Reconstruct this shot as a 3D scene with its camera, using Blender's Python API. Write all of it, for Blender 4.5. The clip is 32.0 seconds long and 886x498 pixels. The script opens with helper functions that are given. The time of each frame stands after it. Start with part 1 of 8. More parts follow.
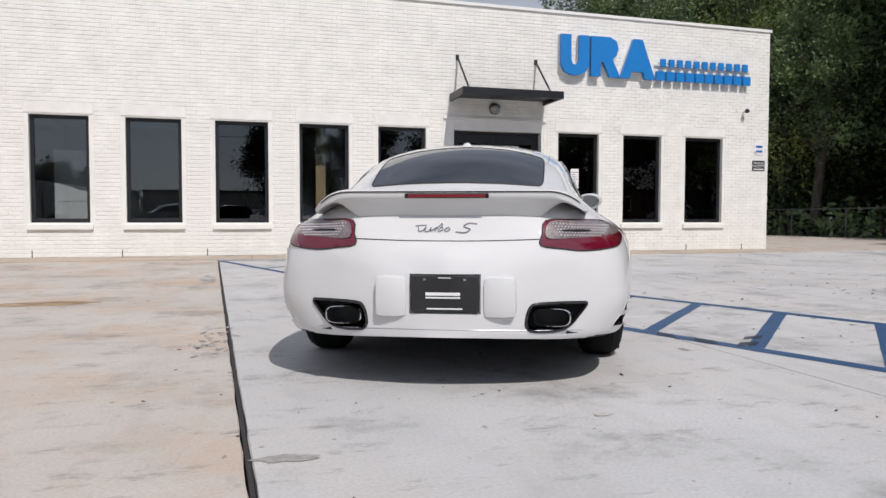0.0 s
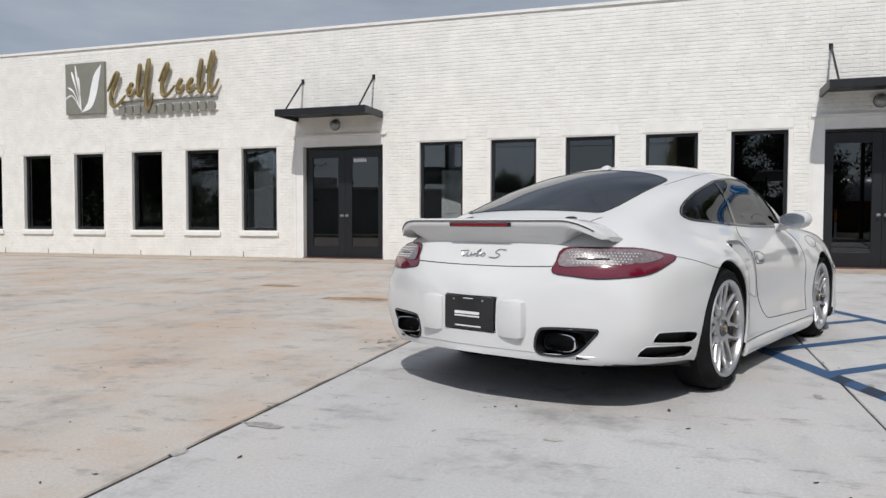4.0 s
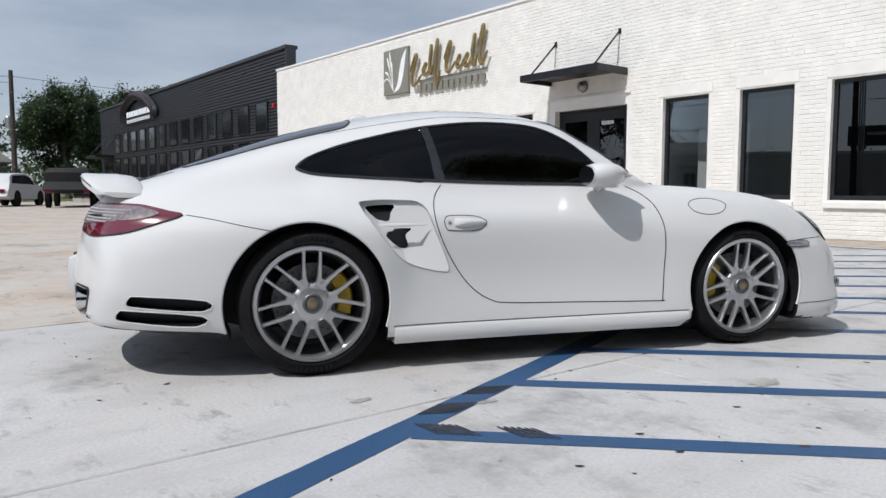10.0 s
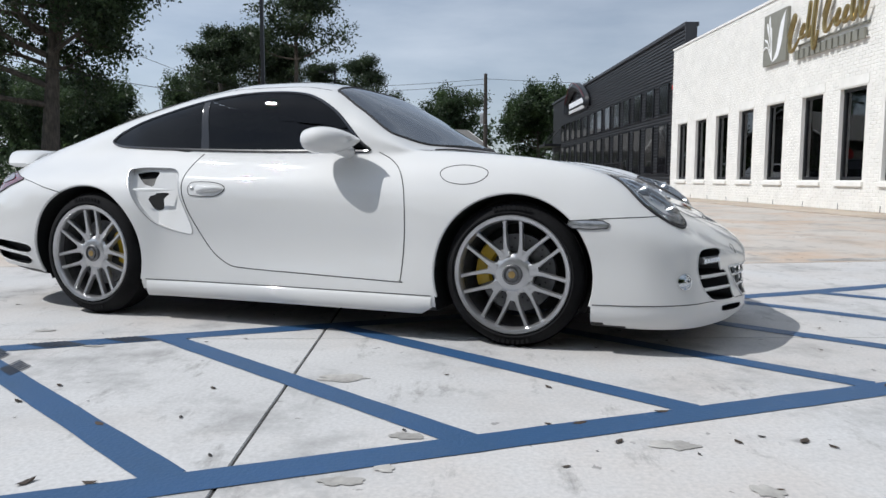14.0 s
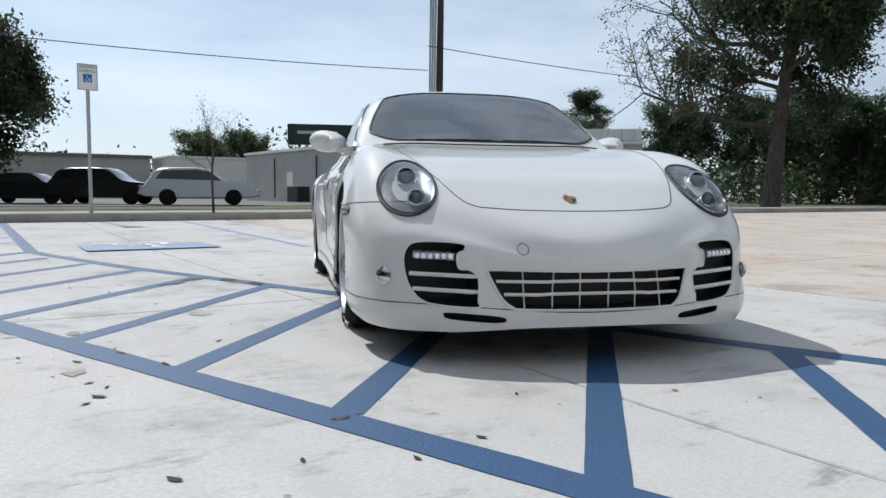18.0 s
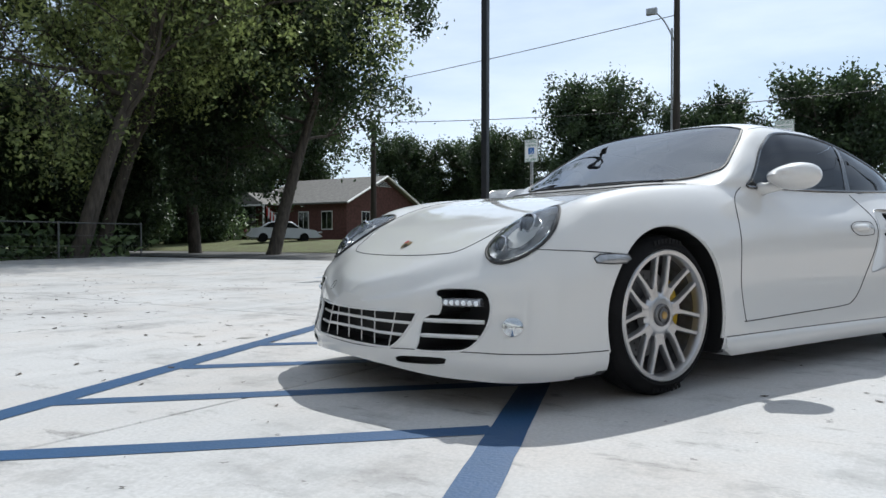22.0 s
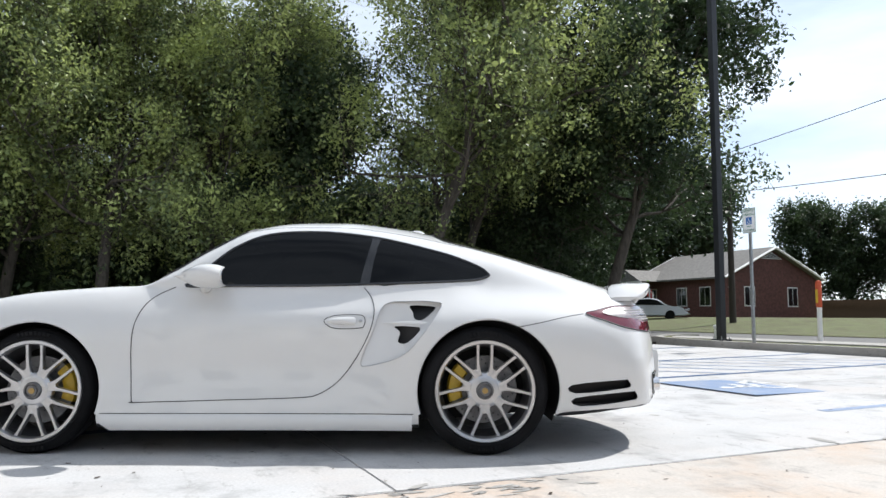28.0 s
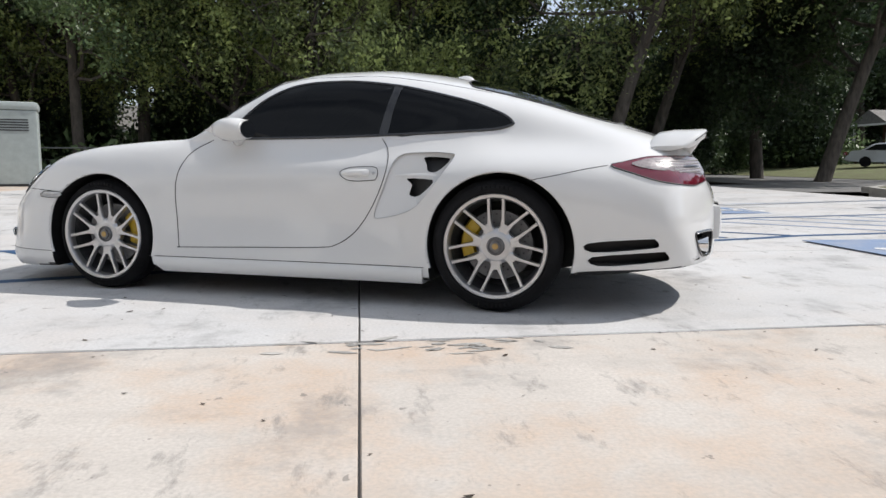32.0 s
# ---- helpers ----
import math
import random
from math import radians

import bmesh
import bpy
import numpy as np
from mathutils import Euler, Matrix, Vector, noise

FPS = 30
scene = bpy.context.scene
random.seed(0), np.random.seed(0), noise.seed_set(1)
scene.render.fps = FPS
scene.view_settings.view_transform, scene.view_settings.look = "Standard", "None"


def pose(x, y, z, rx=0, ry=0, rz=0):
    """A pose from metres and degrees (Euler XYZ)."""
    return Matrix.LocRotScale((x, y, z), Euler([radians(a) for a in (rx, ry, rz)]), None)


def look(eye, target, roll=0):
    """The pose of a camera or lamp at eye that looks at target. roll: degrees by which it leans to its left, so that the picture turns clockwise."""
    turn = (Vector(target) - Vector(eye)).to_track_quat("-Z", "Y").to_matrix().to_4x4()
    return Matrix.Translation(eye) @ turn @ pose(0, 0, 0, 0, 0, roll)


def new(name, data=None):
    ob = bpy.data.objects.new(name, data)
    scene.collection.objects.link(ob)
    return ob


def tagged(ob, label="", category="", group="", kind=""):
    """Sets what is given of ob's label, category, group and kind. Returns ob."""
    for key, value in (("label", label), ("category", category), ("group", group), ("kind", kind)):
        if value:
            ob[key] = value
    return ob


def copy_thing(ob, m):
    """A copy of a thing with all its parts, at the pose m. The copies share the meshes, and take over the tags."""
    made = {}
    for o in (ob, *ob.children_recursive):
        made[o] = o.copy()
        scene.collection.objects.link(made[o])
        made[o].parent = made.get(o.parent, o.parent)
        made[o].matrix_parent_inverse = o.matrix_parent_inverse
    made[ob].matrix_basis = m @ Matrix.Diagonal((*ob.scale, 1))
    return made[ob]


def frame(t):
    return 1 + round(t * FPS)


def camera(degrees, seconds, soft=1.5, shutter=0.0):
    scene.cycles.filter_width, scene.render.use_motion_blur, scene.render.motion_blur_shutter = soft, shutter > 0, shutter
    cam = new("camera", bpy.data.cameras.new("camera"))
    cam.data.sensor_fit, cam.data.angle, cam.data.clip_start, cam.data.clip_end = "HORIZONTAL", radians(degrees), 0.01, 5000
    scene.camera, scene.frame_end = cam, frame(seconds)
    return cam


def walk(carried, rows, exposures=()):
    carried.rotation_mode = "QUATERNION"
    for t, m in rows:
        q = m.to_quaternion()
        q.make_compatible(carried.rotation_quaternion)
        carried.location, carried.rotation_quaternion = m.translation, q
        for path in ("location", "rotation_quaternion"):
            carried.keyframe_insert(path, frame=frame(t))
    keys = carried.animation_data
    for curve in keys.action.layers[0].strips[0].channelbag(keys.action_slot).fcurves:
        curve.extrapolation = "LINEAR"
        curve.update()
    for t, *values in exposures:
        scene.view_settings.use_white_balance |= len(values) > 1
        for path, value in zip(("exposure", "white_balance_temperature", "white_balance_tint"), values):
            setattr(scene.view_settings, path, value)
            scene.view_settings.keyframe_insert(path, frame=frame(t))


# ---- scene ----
cam = camera(63.07, 32.0)
# seconds, place in metres, yaw to the left of +y, pitch, roll in degrees
ROWS = [
    (0.0, -0.1240, -0.1026, 0.7829, -15.804, -2.416, -0.071),
    (0.5, -0.0001, -0.2322, 0.8045, -11.095, -2.201, -0.040),
    (1.0, 0.2159, -0.2918, 0.8037, -5.301, -1.801, -0.078),
    (1.5, 0.4379, -0.3666, 0.8111, -0.280, -1.337, -0.105),
    (2.0, 0.6700, -0.4809, 0.8307, 3.802, -1.286, -0.055),
    (2.5, 0.9004, -0.5308, 0.8371, 7.969, -1.708, -0.042),
    (3.0, 1.1748, -0.5383, 0.8437, 12.355, -1.912, -0.067),
    (3.5, 1.4744, -0.5380, 0.8778, 16.011, -1.975, -0.099),
    (4.0, 1.7683, -0.4715, 0.8952, 18.403, -2.088, -0.116),
    (4.5, 2.0523, -0.3725, 0.8640, 19.779, -1.869, -0.131),
    (6.5, 3.3419, -0.0150, 0.8190, 29.612, -1.728, -0.119),
    (7.0, 3.6346, 0.1119, 0.8488, 34.227, -1.592, -0.082),
    (7.5, 3.8596, 0.3090, 0.8475, 38.109, -2.504, -0.043),
    (8.0, 4.0618, 0.6249, 0.8320, 41.207, -4.337, 0.004),
    (8.5, 4.2432, 0.9928, 0.8171, 44.008, -5.492, -0.014),
    (9.0, 4.4478, 1.3469, 0.8289, 46.949, -5.356, -0.064),
    (9.5, 4.6525, 1.7419, 0.8318, 49.421, -4.848, -0.119),
    (10.0, 4.8692, 2.1468, 0.8377, 51.798, -4.590, -0.103),
    (10.5, 5.0682, 2.5405, 0.8443, 55.191, -4.464, -0.057),
    (11.0, 5.2411, 2.9157, 0.8383, 59.747, -4.656, 0.005),
    (11.5, 5.4038, 3.3094, 0.8235, 65.036, -4.875, -0.021),
    (12.0, 5.5568, 3.7045, 0.8161, 70.242, -4.808, -0.016),
    (12.5, 5.7143, 4.1144, 0.8169, 74.725, -4.762, 0.006),
    (13.0, 5.8666, 4.5622, 0.7932, 78.721, -5.197, 0.005),
    (13.5, 5.9437, 5.0414, 0.7659, 83.347, -5.646, -0.036),
    (15.5, 5.6634, 6.8895, 0.6890, 110.482, -4.210, -0.443),
    (16.0, 5.4947, 7.3132, 0.6614, 118.008, -3.761, -0.527),
    (16.5, 5.2439, 7.7473, 0.6321, 125.024, -3.367, -0.562),
    (17.0, 4.9700, 8.1717, 0.6191, 131.135, -3.816, -0.429),
    (17.5, 4.6315, 8.5556, 0.6049, 137.990, -4.394, -0.343),
    (18.0, 4.2654, 8.9241, 0.6146, 146.628, -4.303, -0.408),
    (18.5, 3.8710, 9.2468, 0.6239, 156.600, -3.710, -0.348),
    (19.0, 3.4009, 9.4535, 0.6040, 166.634, -2.986, -0.165),
    (19.5, 2.9395, 9.6237, 0.6141, 176.212, -2.308, -0.142),
    (20.0, 2.4632, 9.6662, 0.5968, 185.246, -1.767, -0.128),
    (20.5, 1.9380, 9.6441, 0.5979, 193.715, -1.398, -0.184),
    (21.0, 1.4250, 9.5823, 0.5929, 201.565, -1.215, -0.152),
    (21.5, 0.9130, 9.4595, 0.6047, 208.298, -1.019, -0.091),
    (22.0, 0.4326, 9.3689, 0.6151, 212.986, -0.610, -0.048),
    (22.5, -0.0437, 9.2106, 0.6134, 215.646, -0.111, 0.004),
    (23.0, -0.4820, 8.9713, 0.6166, 217.806, 0.255, -0.119),
    (23.5, -0.8855, 8.7375, 0.6182, 221.021, 0.603, -0.161),
    (24.0, -1.2669, 8.4569, 0.6289, 225.609, 0.696, -0.063),
    (24.5, -1.6781, 8.1826, 0.6516, 231.058, 0.416, -0.126),
    (26.5, -2.7344, 6.7363, 0.6938, 249.239, 3.274, -0.180),
    (27.0, -2.9262, 6.4547, 0.7308, 247.598, 4.513, -0.171),
    (27.5, -3.0141, 6.2112, 0.7201, 245.845, 5.124, -0.240),
    (28.0, -3.0607, 6.0350, 0.7165, 246.653, 5.311, -0.265),
    (28.5, -3.0949, 5.9354, 0.7109, 249.276, 5.313, -0.234),
    (29.0, -3.0793, 5.8889, 0.7172, 251.008, 5.045, -0.149),
    (29.5, -3.1062, 5.8174, 0.7165, 250.269, 4.387, -0.113),
    (30.0, -3.1539, 5.7689, 0.7140, 247.791, 2.731, -0.149),
    (30.5, -3.1910, 5.7063, 0.7145, 246.685, -0.280, -0.106),
    (31.0, -3.2215, 5.5485, 0.7067, 249.956, -3.564, -0.047),
    (31.5, -3.1943, 5.2987, 0.7286, 256.044, -5.820, -0.023),
    (32.0, -3.1617, 4.9907, 0.7444, 263.432, -6.832, -0.163),
]
# seconds, stops, white balance and tint of the camera's own setting
EXPOSURES = [(0.0, -0.40, 6370, 14), (4.5, -0.48, 6320, 11), (9.0, -0.33, 6220, 11), (13.0, -0.22, 6100, 10), (18.0, -0.22, 6120, 8), (20.0, -0.32, 6110, 8), (22.0, -0.08, 6080, 7), (24.5, 0.08, 6130, 8), (26.5, 0.34, 6190, 9), (30.0, 0.24, 6290, 10), (32.0, 0.06, 6400, 11)]
walk(cam, [(t, pose(x, y, z, 0, 0, yaw) @ pose(0, 0, 0, 90 + pitch, 0, 0) @ pose(0, 0, 0, 0, 0, -roll)) for t, x, y, z, yaw, pitch, roll in ROWS], EXPOSURES)
from mathutils.bvhtree import BVHTree

# ---- world and sun ----
SUN_EL, SUN_FROM = radians(51.0), Vector((0.15, -1.0, 0.0)).normalized()
sun_way = Vector((-SUN_FROM.x * math.cos(SUN_EL), -SUN_FROM.y * math.cos(SUN_EL), -math.sin(SUN_EL)))
sun = new("sun", bpy.data.lights.new("sun", "SUN"))
sun.data.energy, sun.data.angle, sun.data.color = 4.2, radians(0.55), (1.0, 0.955, 0.89)
sun.matrix_world = look((0, 0, 40), Vector((0, 0, 40)) + sun_way)

world = bpy.data.worlds.new("sky")
scene.world = world
world.use_nodes = True
wt = world.node_tree
wt.nodes.clear()
w_out = wt.nodes.new("ShaderNodeOutputWorld")
w_bg = wt.nodes.new("ShaderNodeBackground")
w_sky = wt.nodes.new("ShaderNodeTexSky")
w_sky.sky_type, w_sky.sun_disc = "NISHITA", False
w_sky.sun_elevation = SUN_EL
w_sky.sun_rotation = math.atan2(SUN_FROM.x, SUN_FROM.y)
w_sky.air_density, w_sky.dust_density, w_sky.ozone_density = 1.0, 0.6, 2.5
w_co = wt.nodes.new("ShaderNodeTexCoord")
w_map = wt.nodes.new("ShaderNodeMapping")
w_map.inputs["Scale"].default_value = (1.0, 1.0, 4.2)
w_map.inputs["Location"].default_value = (0.35, 0.1, 0.2)
w_n = wt.nodes.new("ShaderNodeTexNoise")
w_n.inputs["Scale"].default_value, w_n.inputs["Detail"].default_value = 2.1, 7.0
w_n.inputs["Roughness"].default_value = 0.55
w_r = wt.nodes.new("ShaderNodeValToRGB")
w_r.color_ramp.elements[0].position, w_r.color_ramp.elements[1].position = 0.24, 0.66
# thin haze everywhere, thicker in streaks
w_r.color_ramp.elements[0].color = (0.30, 0.30, 0.30, 1)
w_mix = wt.nodes.new("ShaderNodeMix")
w_mix.data_type = "RGBA"
w_mix.inputs[7].default_value = (10.1, 10.8, 11.7, 1)
w_amt = wt.nodes.new("ShaderNodeMath")
w_amt.operation = "MULTIPLY"
w_amt.inputs[1].default_value = 0.80
wt.links.new(w_co.outputs["Generated"], w_map.inputs["Vector"])
wt.links.new(w_map.outputs[0], w_n.inputs["Vector"])
wt.links.new(w_n.outputs["Fac"], w_r.inputs[0])
wt.links.new(w_r.outputs["Color"], w_amt.inputs[0])
wt.links.new(w_amt.outputs[0], w_mix.inputs[0])
wt.links.new(w_sky.outputs[0], w_mix.inputs[6])
# the haze is brighter round the sun's side of the sky
w_dot = wt.nodes.new("ShaderNodeVectorMath")
w_dot.operation = "DOT_PRODUCT"
w_dot.inputs[1].default_value = SUN_FROM
w_glow = wt.nodes.new("ShaderNodeMapRange")
w_glow.inputs[1].default_value, w_glow.inputs[2].default_value = -0.9, 0.9
w_glow.inputs[3].default_value, w_glow.inputs[4].default_value = 0.74, 1.18
w_scale = wt.nodes.new("ShaderNodeVectorMath")
w_scale.operation = "SCALE"
wt.links.new(w_co.outputs["Generated"], w_dot.inputs[0])
wt.links.new(w_dot.outputs["Value"], w_glow.inputs[0])
wt.links.new(w_mix.outputs[2], w_scale.inputs[0])
wt.links.new(w_glow.outputs[0], w_scale.inputs["Scale"])
wt.links.new(w_scale.outputs[0], w_bg.inputs["Color"])
w_bg.inputs["Strength"].default_value = 0.088
wt.links.new(w_bg.outputs[0], w_out.inputs["Surface"])


# ---- materials ----
def principled(name):
    m = bpy.data.materials.new(name)
    m.use_nodes = True
    return m, m.node_tree, m.node_tree.nodes["Principled BSDF"]


def mat(name, col, rough=0.6, metal=0.0, vary=0.15, scale=6.0, bump=0.15, bscale=60.0, tint=None, coat=0.0, spec=0.5, stretch=(1, 1, 1), depth=0.01):
    """A surface with colour variation at two scales and fine relief, in object metres."""
    m, nt, p = principled(name)
    co = nt.nodes.new("ShaderNodeTexCoord")
    mp = nt.nodes.new("ShaderNodeMapping")
    mp.inputs["Scale"].default_value = stretch
    nt.links.new(co.outputs["Object"], mp.inputs["Vector"])
    n1, n2 = nt.nodes.new("ShaderNodeTexNoise"), nt.nodes.new("ShaderNodeTexNoise")
    n1.inputs["Scale"].default_value, n1.inputs["Detail"].default_value = scale, 5
    n2.inputs["Scale"].default_value, n2.inputs["Detail"].default_value = scale * 9, 3
    for n in (n1, n2):
        nt.links.new(mp.outputs[0], n.inputs["Vector"])
    add = nt.nodes.new("ShaderNodeMath")
    add.operation = "MULTIPLY_ADD"
    add.inputs[1].default_value = 0.35
    nt.links.new(n2.outputs["Fac"], add.inputs[0])
    nt.links.new(n1.outputs["Fac"], add.inputs[2])
    rr = nt.nodes.new("ShaderNodeValToRGB")
    rr.color_ramp.elements[0].position, rr.color_ramp.elements[1].position = 0.4, 0.95
    t = tint or tuple(c * (1 - 2 * vary) for c in col)
    rr.color_ramp.elements[1].color = (*[min(1, c * (1 + vary)) for c in col], 1)
    rr.color_ramp.elements[0].color = (*t, 1)
    nt.links.new(add.outputs[0], rr.inputs[0])
    nt.links.new(rr.outputs[0], p.inputs["Base Color"])
    p.inputs["Roughness"].default_value, p.inputs["Metallic"].default_value = rough, metal
    p.inputs["Coat Weight"].default_value = coat
    p.inputs["Coat Roughness"].default_value = 0.04
    p.inputs["Specular IOR Level"].default_value = spec
    if bump:
        n3 = nt.nodes.new("ShaderNodeTexNoise")
        n3.inputs["Scale"].default_value, n3.inputs["Detail"].default_value = bscale, 4
        nt.links.new(mp.outputs[0], n3.inputs["Vector"])
        b = nt.nodes.new("ShaderNodeBump")
        b.inputs["Strength"].default_value, b.inputs["Distance"].default_value = bump, depth
        nt.links.new(n3.outputs["Fac"], b.inputs["Height"])
        nt.links.new(b.outputs[0], p.inputs["Normal"])
    return m


def plain(name, col, rough=0.5, metal=0.0, coat=0.0, spec=0.5):
    m, nt, p = principled(name)
    p.inputs["Base Color"].default_value = (*col, 1)
    p.inputs["Roughness"].default_value, p.inputs["Metallic"].default_value = rough, metal
    p.inputs["Coat Weight"].default_value, p.inputs["Specular IOR Level"].default_value = coat, spec
    p.inputs["Coat Roughness"].default_value = 0.03
    return m


def clear(name, col, rough=0.0, see=0.5, ior=1.55):
    """Thin tinted glass: a clear gloss over a see-through tint."""
    m, nt, p = principled(name)
    nt.nodes.remove(p)
    out = nt.nodes["Material Output"]
    tr, gl, mx, fr = (nt.nodes.new(k) for k in ("ShaderNodeBsdfTransparent", "ShaderNodeBsdfGlossy", "ShaderNodeMixShader", "ShaderNodeFresnel"))
    tr.inputs["Color"].default_value = (*[c * see for c in col], 1)
    gl.inputs["Roughness"].default_value = rough
    gl.inputs["Color"].default_value = (0.95, 0.97, 1, 1)
    fr.inputs["IOR"].default_value = ior
    nt.links.new(fr.outputs[0], mx.inputs[0])
    nt.links.new(tr.outputs[0], mx.inputs[1])
    nt.links.new(gl.outputs[0], mx.inputs[2])
    nt.links.new(mx.outputs[0], out.inputs["Surface"])
    return m


def lit(name, col, power):
    m, nt, p = principled(name)
    p.inputs["Base Color"].default_value = (*col, 1)
    p.inputs["Emission Color"].default_value = (*col, 1)
    p.inputs["Emission Strength"].default_value = power
    return m


def concrete(name, col, stain, amount):
    """Broom-finished slab: pale cement, wide rust-coloured clouds, dark spots and streaks."""
    m, nt, p = principled(name)
    geo = nt.nodes.new("ShaderNodeNewGeometry")
    info = nt.nodes.new("ShaderNodeObjectInfo")

    def noise_at(scale, detail, lo, hi, stretch=(1, 1, 1), rough=0.6):
        mp, n, r = (nt.nodes.new(k) for k in ("ShaderNodeMapping", "ShaderNodeTexNoise", "ShaderNodeMapRange"))
        mp.inputs["Scale"].default_value = stretch
        nt.links.new(geo.outputs["Position"], mp.inputs["Vector"])
        nt.links.new(mp.outputs[0], n.inputs["Vector"])
        n.inputs["Scale"].default_value, n.inputs["Detail"].default_value, n.inputs["Roughness"].default_value = scale, detail, rough
        r.inputs[1].default_value, r.inputs[2].default_value = lo, hi
        nt.links.new(n.outputs["Fac"], r.inputs[0])
        return r.outputs[0]

    def blend(fac, a, b, most=1.0):
        mx = nt.nodes.new("ShaderNodeMix")
        mx.data_type = "RGBA"
        k = nt.nodes.new("ShaderNodeMath")
        k.operation = "MULTIPLY"
        k.inputs[1].default_value = most
        nt.links.new(fac, k.inputs[0])
        nt.links.new(k.outputs[0], mx.inputs[0])
        for slot, v in ((6, a), (7, b)):
            if isinstance(v, tuple):
                mx.inputs[slot].default_value = (*v, 1)
            else:
                nt.links.new(v, mx.inputs[slot])
        return mx.outputs[2]

    def spots(scale, size, soft):
        """Scattered round drips of uneven size."""
        mp, wob, mixv, v, sub, r = (nt.nodes.new(k) for k in ("ShaderNodeMapping", "ShaderNodeTexNoise", "ShaderNodeMix", "ShaderNodeTexVoronoi", "ShaderNodeMath", "ShaderNodeMapRange"))
        mp.inputs["Scale"].default_value = (1.0, 1.0, 0.0)
        nt.links.new(geo.outputs["Position"], mp.inputs["Vector"])
        wob.inputs["Scale"].default_value = scale * 4
        nt.links.new(mp.outputs[0], wob.inputs["Vector"])
        mixv.data_type, mixv.inputs[0].default_value = "VECTOR", 0.10
        nt.links.new(mp.outputs[0], mixv.inputs[4])
        nt.links.new(wob.outputs["Color"], mixv.inputs[5])
        v.inputs["Scale"].default_value = scale
        nt.links.new(mixv.outputs[1], v.inputs["Vector"])
        sep = nt.nodes.new("ShaderNodeSeparateColor")
        nt.links.new(v.outputs["Color"], sep.inputs[0])
        sub.operation, sub.inputs[1].default_value = "MULTIPLY_ADD", -size
        nt.links.new(sep.outputs[0], sub.inputs[0])
        nt.links.new(v.outputs["Distance"], sub.inputs[2])
        r.inputs[1].default_value, r.inputs[2].default_value = -size * 0.55, -size * 0.55 - soft
        nt.links.new(sub.outputs[0], r.inputs[0])
        return r.outputs[0]

    c = blend(noise_at(0.55, 5, 0.38, 0.66), col, tuple(k * 0.84 for k in col))
    c = blend(noise_at(0.75, 6, 0.45, 0.64, rough=0.68), c, stain, amount)
    c = blend(noise_at(2.6, 7, 0.5, 0.72, (1.0, 0.35, 1), 0.7), c, tuple(k * 0.68 for k in col), 0.6)
    c = blend(noise_at(1.1, 7, 0.53, 0.66, rough=0.75), c, (0.19, 0.185, 0.18), 0.6)
    c = blend(noise_at(5.0, 6, 0.57, 0.69, (0.5, 1.2, 1), 0.75), c, (0.17, 0.16, 0.15), 0.72)
    c = blend(spots(1.9, 0.20, 0.035), c, (0.15, 0.145, 0.14), 0.62)
    c = blend(spots(5.5, 0.20, 0.03), c, (0.11, 0.10, 0.095), 0.6)
    c = blend(noise_at(13.0, 3, 0.69, 0.72), c, (0.09, 0.085, 0.08), 0.6)
    c = blend(noise_at(70, 3, 0.35, 0.75), c, tuple(k * 0.62 for k in col), 0.55)
    nt.links.new(c, p.inputs["Base Color"])
    p.inputs["Roughness"].default_value = 0.82
    p.inputs["Specular IOR Level"].default_value = 0.3
    b = nt.nodes.new("ShaderNodeBump")
    b.inputs["Strength"].default_value, b.inputs["Distance"].default_value = 0.25, 0.004
    nt.links.new(noise_at(90, 4, 0.2, 0.8, (1, 0.3, 1)), b.inputs["Height"])
    nt.links.new(b.outputs[0], p.inputs["Normal"])
    return m


M = {}
M["slab_white"] = concrete("slab_white", (0.56, 0.555, 0.55), (0.52, 0.46, 0.41), 0.45)
M["slab_tan"] = concrete("slab_tan", (0.55, 0.508, 0.462), (0.51, 0.37, 0.265), 0.88)
M["walk_tan"] = concrete("walk_tan", (0.50, 0.43, 0.35), (0.45, 0.33, 0.24), 0.6)
M["kerb"] = concrete("kerb", (0.42, 0.40, 0.37), (0.30, 0.27, 0.24), 0.5)
M["joint"] = mat("joint", (0.03, 0.027, 0.025), 0.9, bump=0.3)
M["grass"] = mat("grass", (0.10, 0.125, 0.04), 0.9, vary=0.3, scale=1.4, bump=0.8, bscale=25, tint=(0.085, 0.07, 0.035), depth=0.05)
M["litter"] = mat("litter", (0.13, 0.105, 0.075), 0.95, vary=0.35, scale=1.2, bump=0.8, bscale=30, tint=(0.05, 0.055, 0.025), depth=0.05)
M["asphalt"] = mat("asphalt", (0.15, 0.147, 0.142), 0.85, vary=0.12, scale=1.5, bump=0.4, bscale=140)
M["blue_paint"] = mat("blue_paint", (0.018, 0.062, 0.15), 0.55, vary=0.22, scale=2.2, bump=0.25, bscale=90, tint=(0.024, 0.07, 0.152))
M["stain_dark"] = mat("stain_dark", (0.40, 0.385, 0.36), 0.85, vary=0.3, scale=5, bump=0.2, bscale=80)
M["stain_rust"] = mat("stain_rust", (0.36, 0.25, 0.155), 0.85, vary=0.3, scale=6, bump=0.2, bscale=80)
M["old_paint"] = mat("old_paint", (0.10, 0.17, 0.30), 0.6, vary=0.3, scale=3.2, bump=0.25, bscale=90, tint=(0.28, 0.31, 0.38))
M["rubber_mark"] = mat("rubber_mark", (0.03, 0.04, 0.06), 0.7, vary=0.3, scale=20, bump=0)
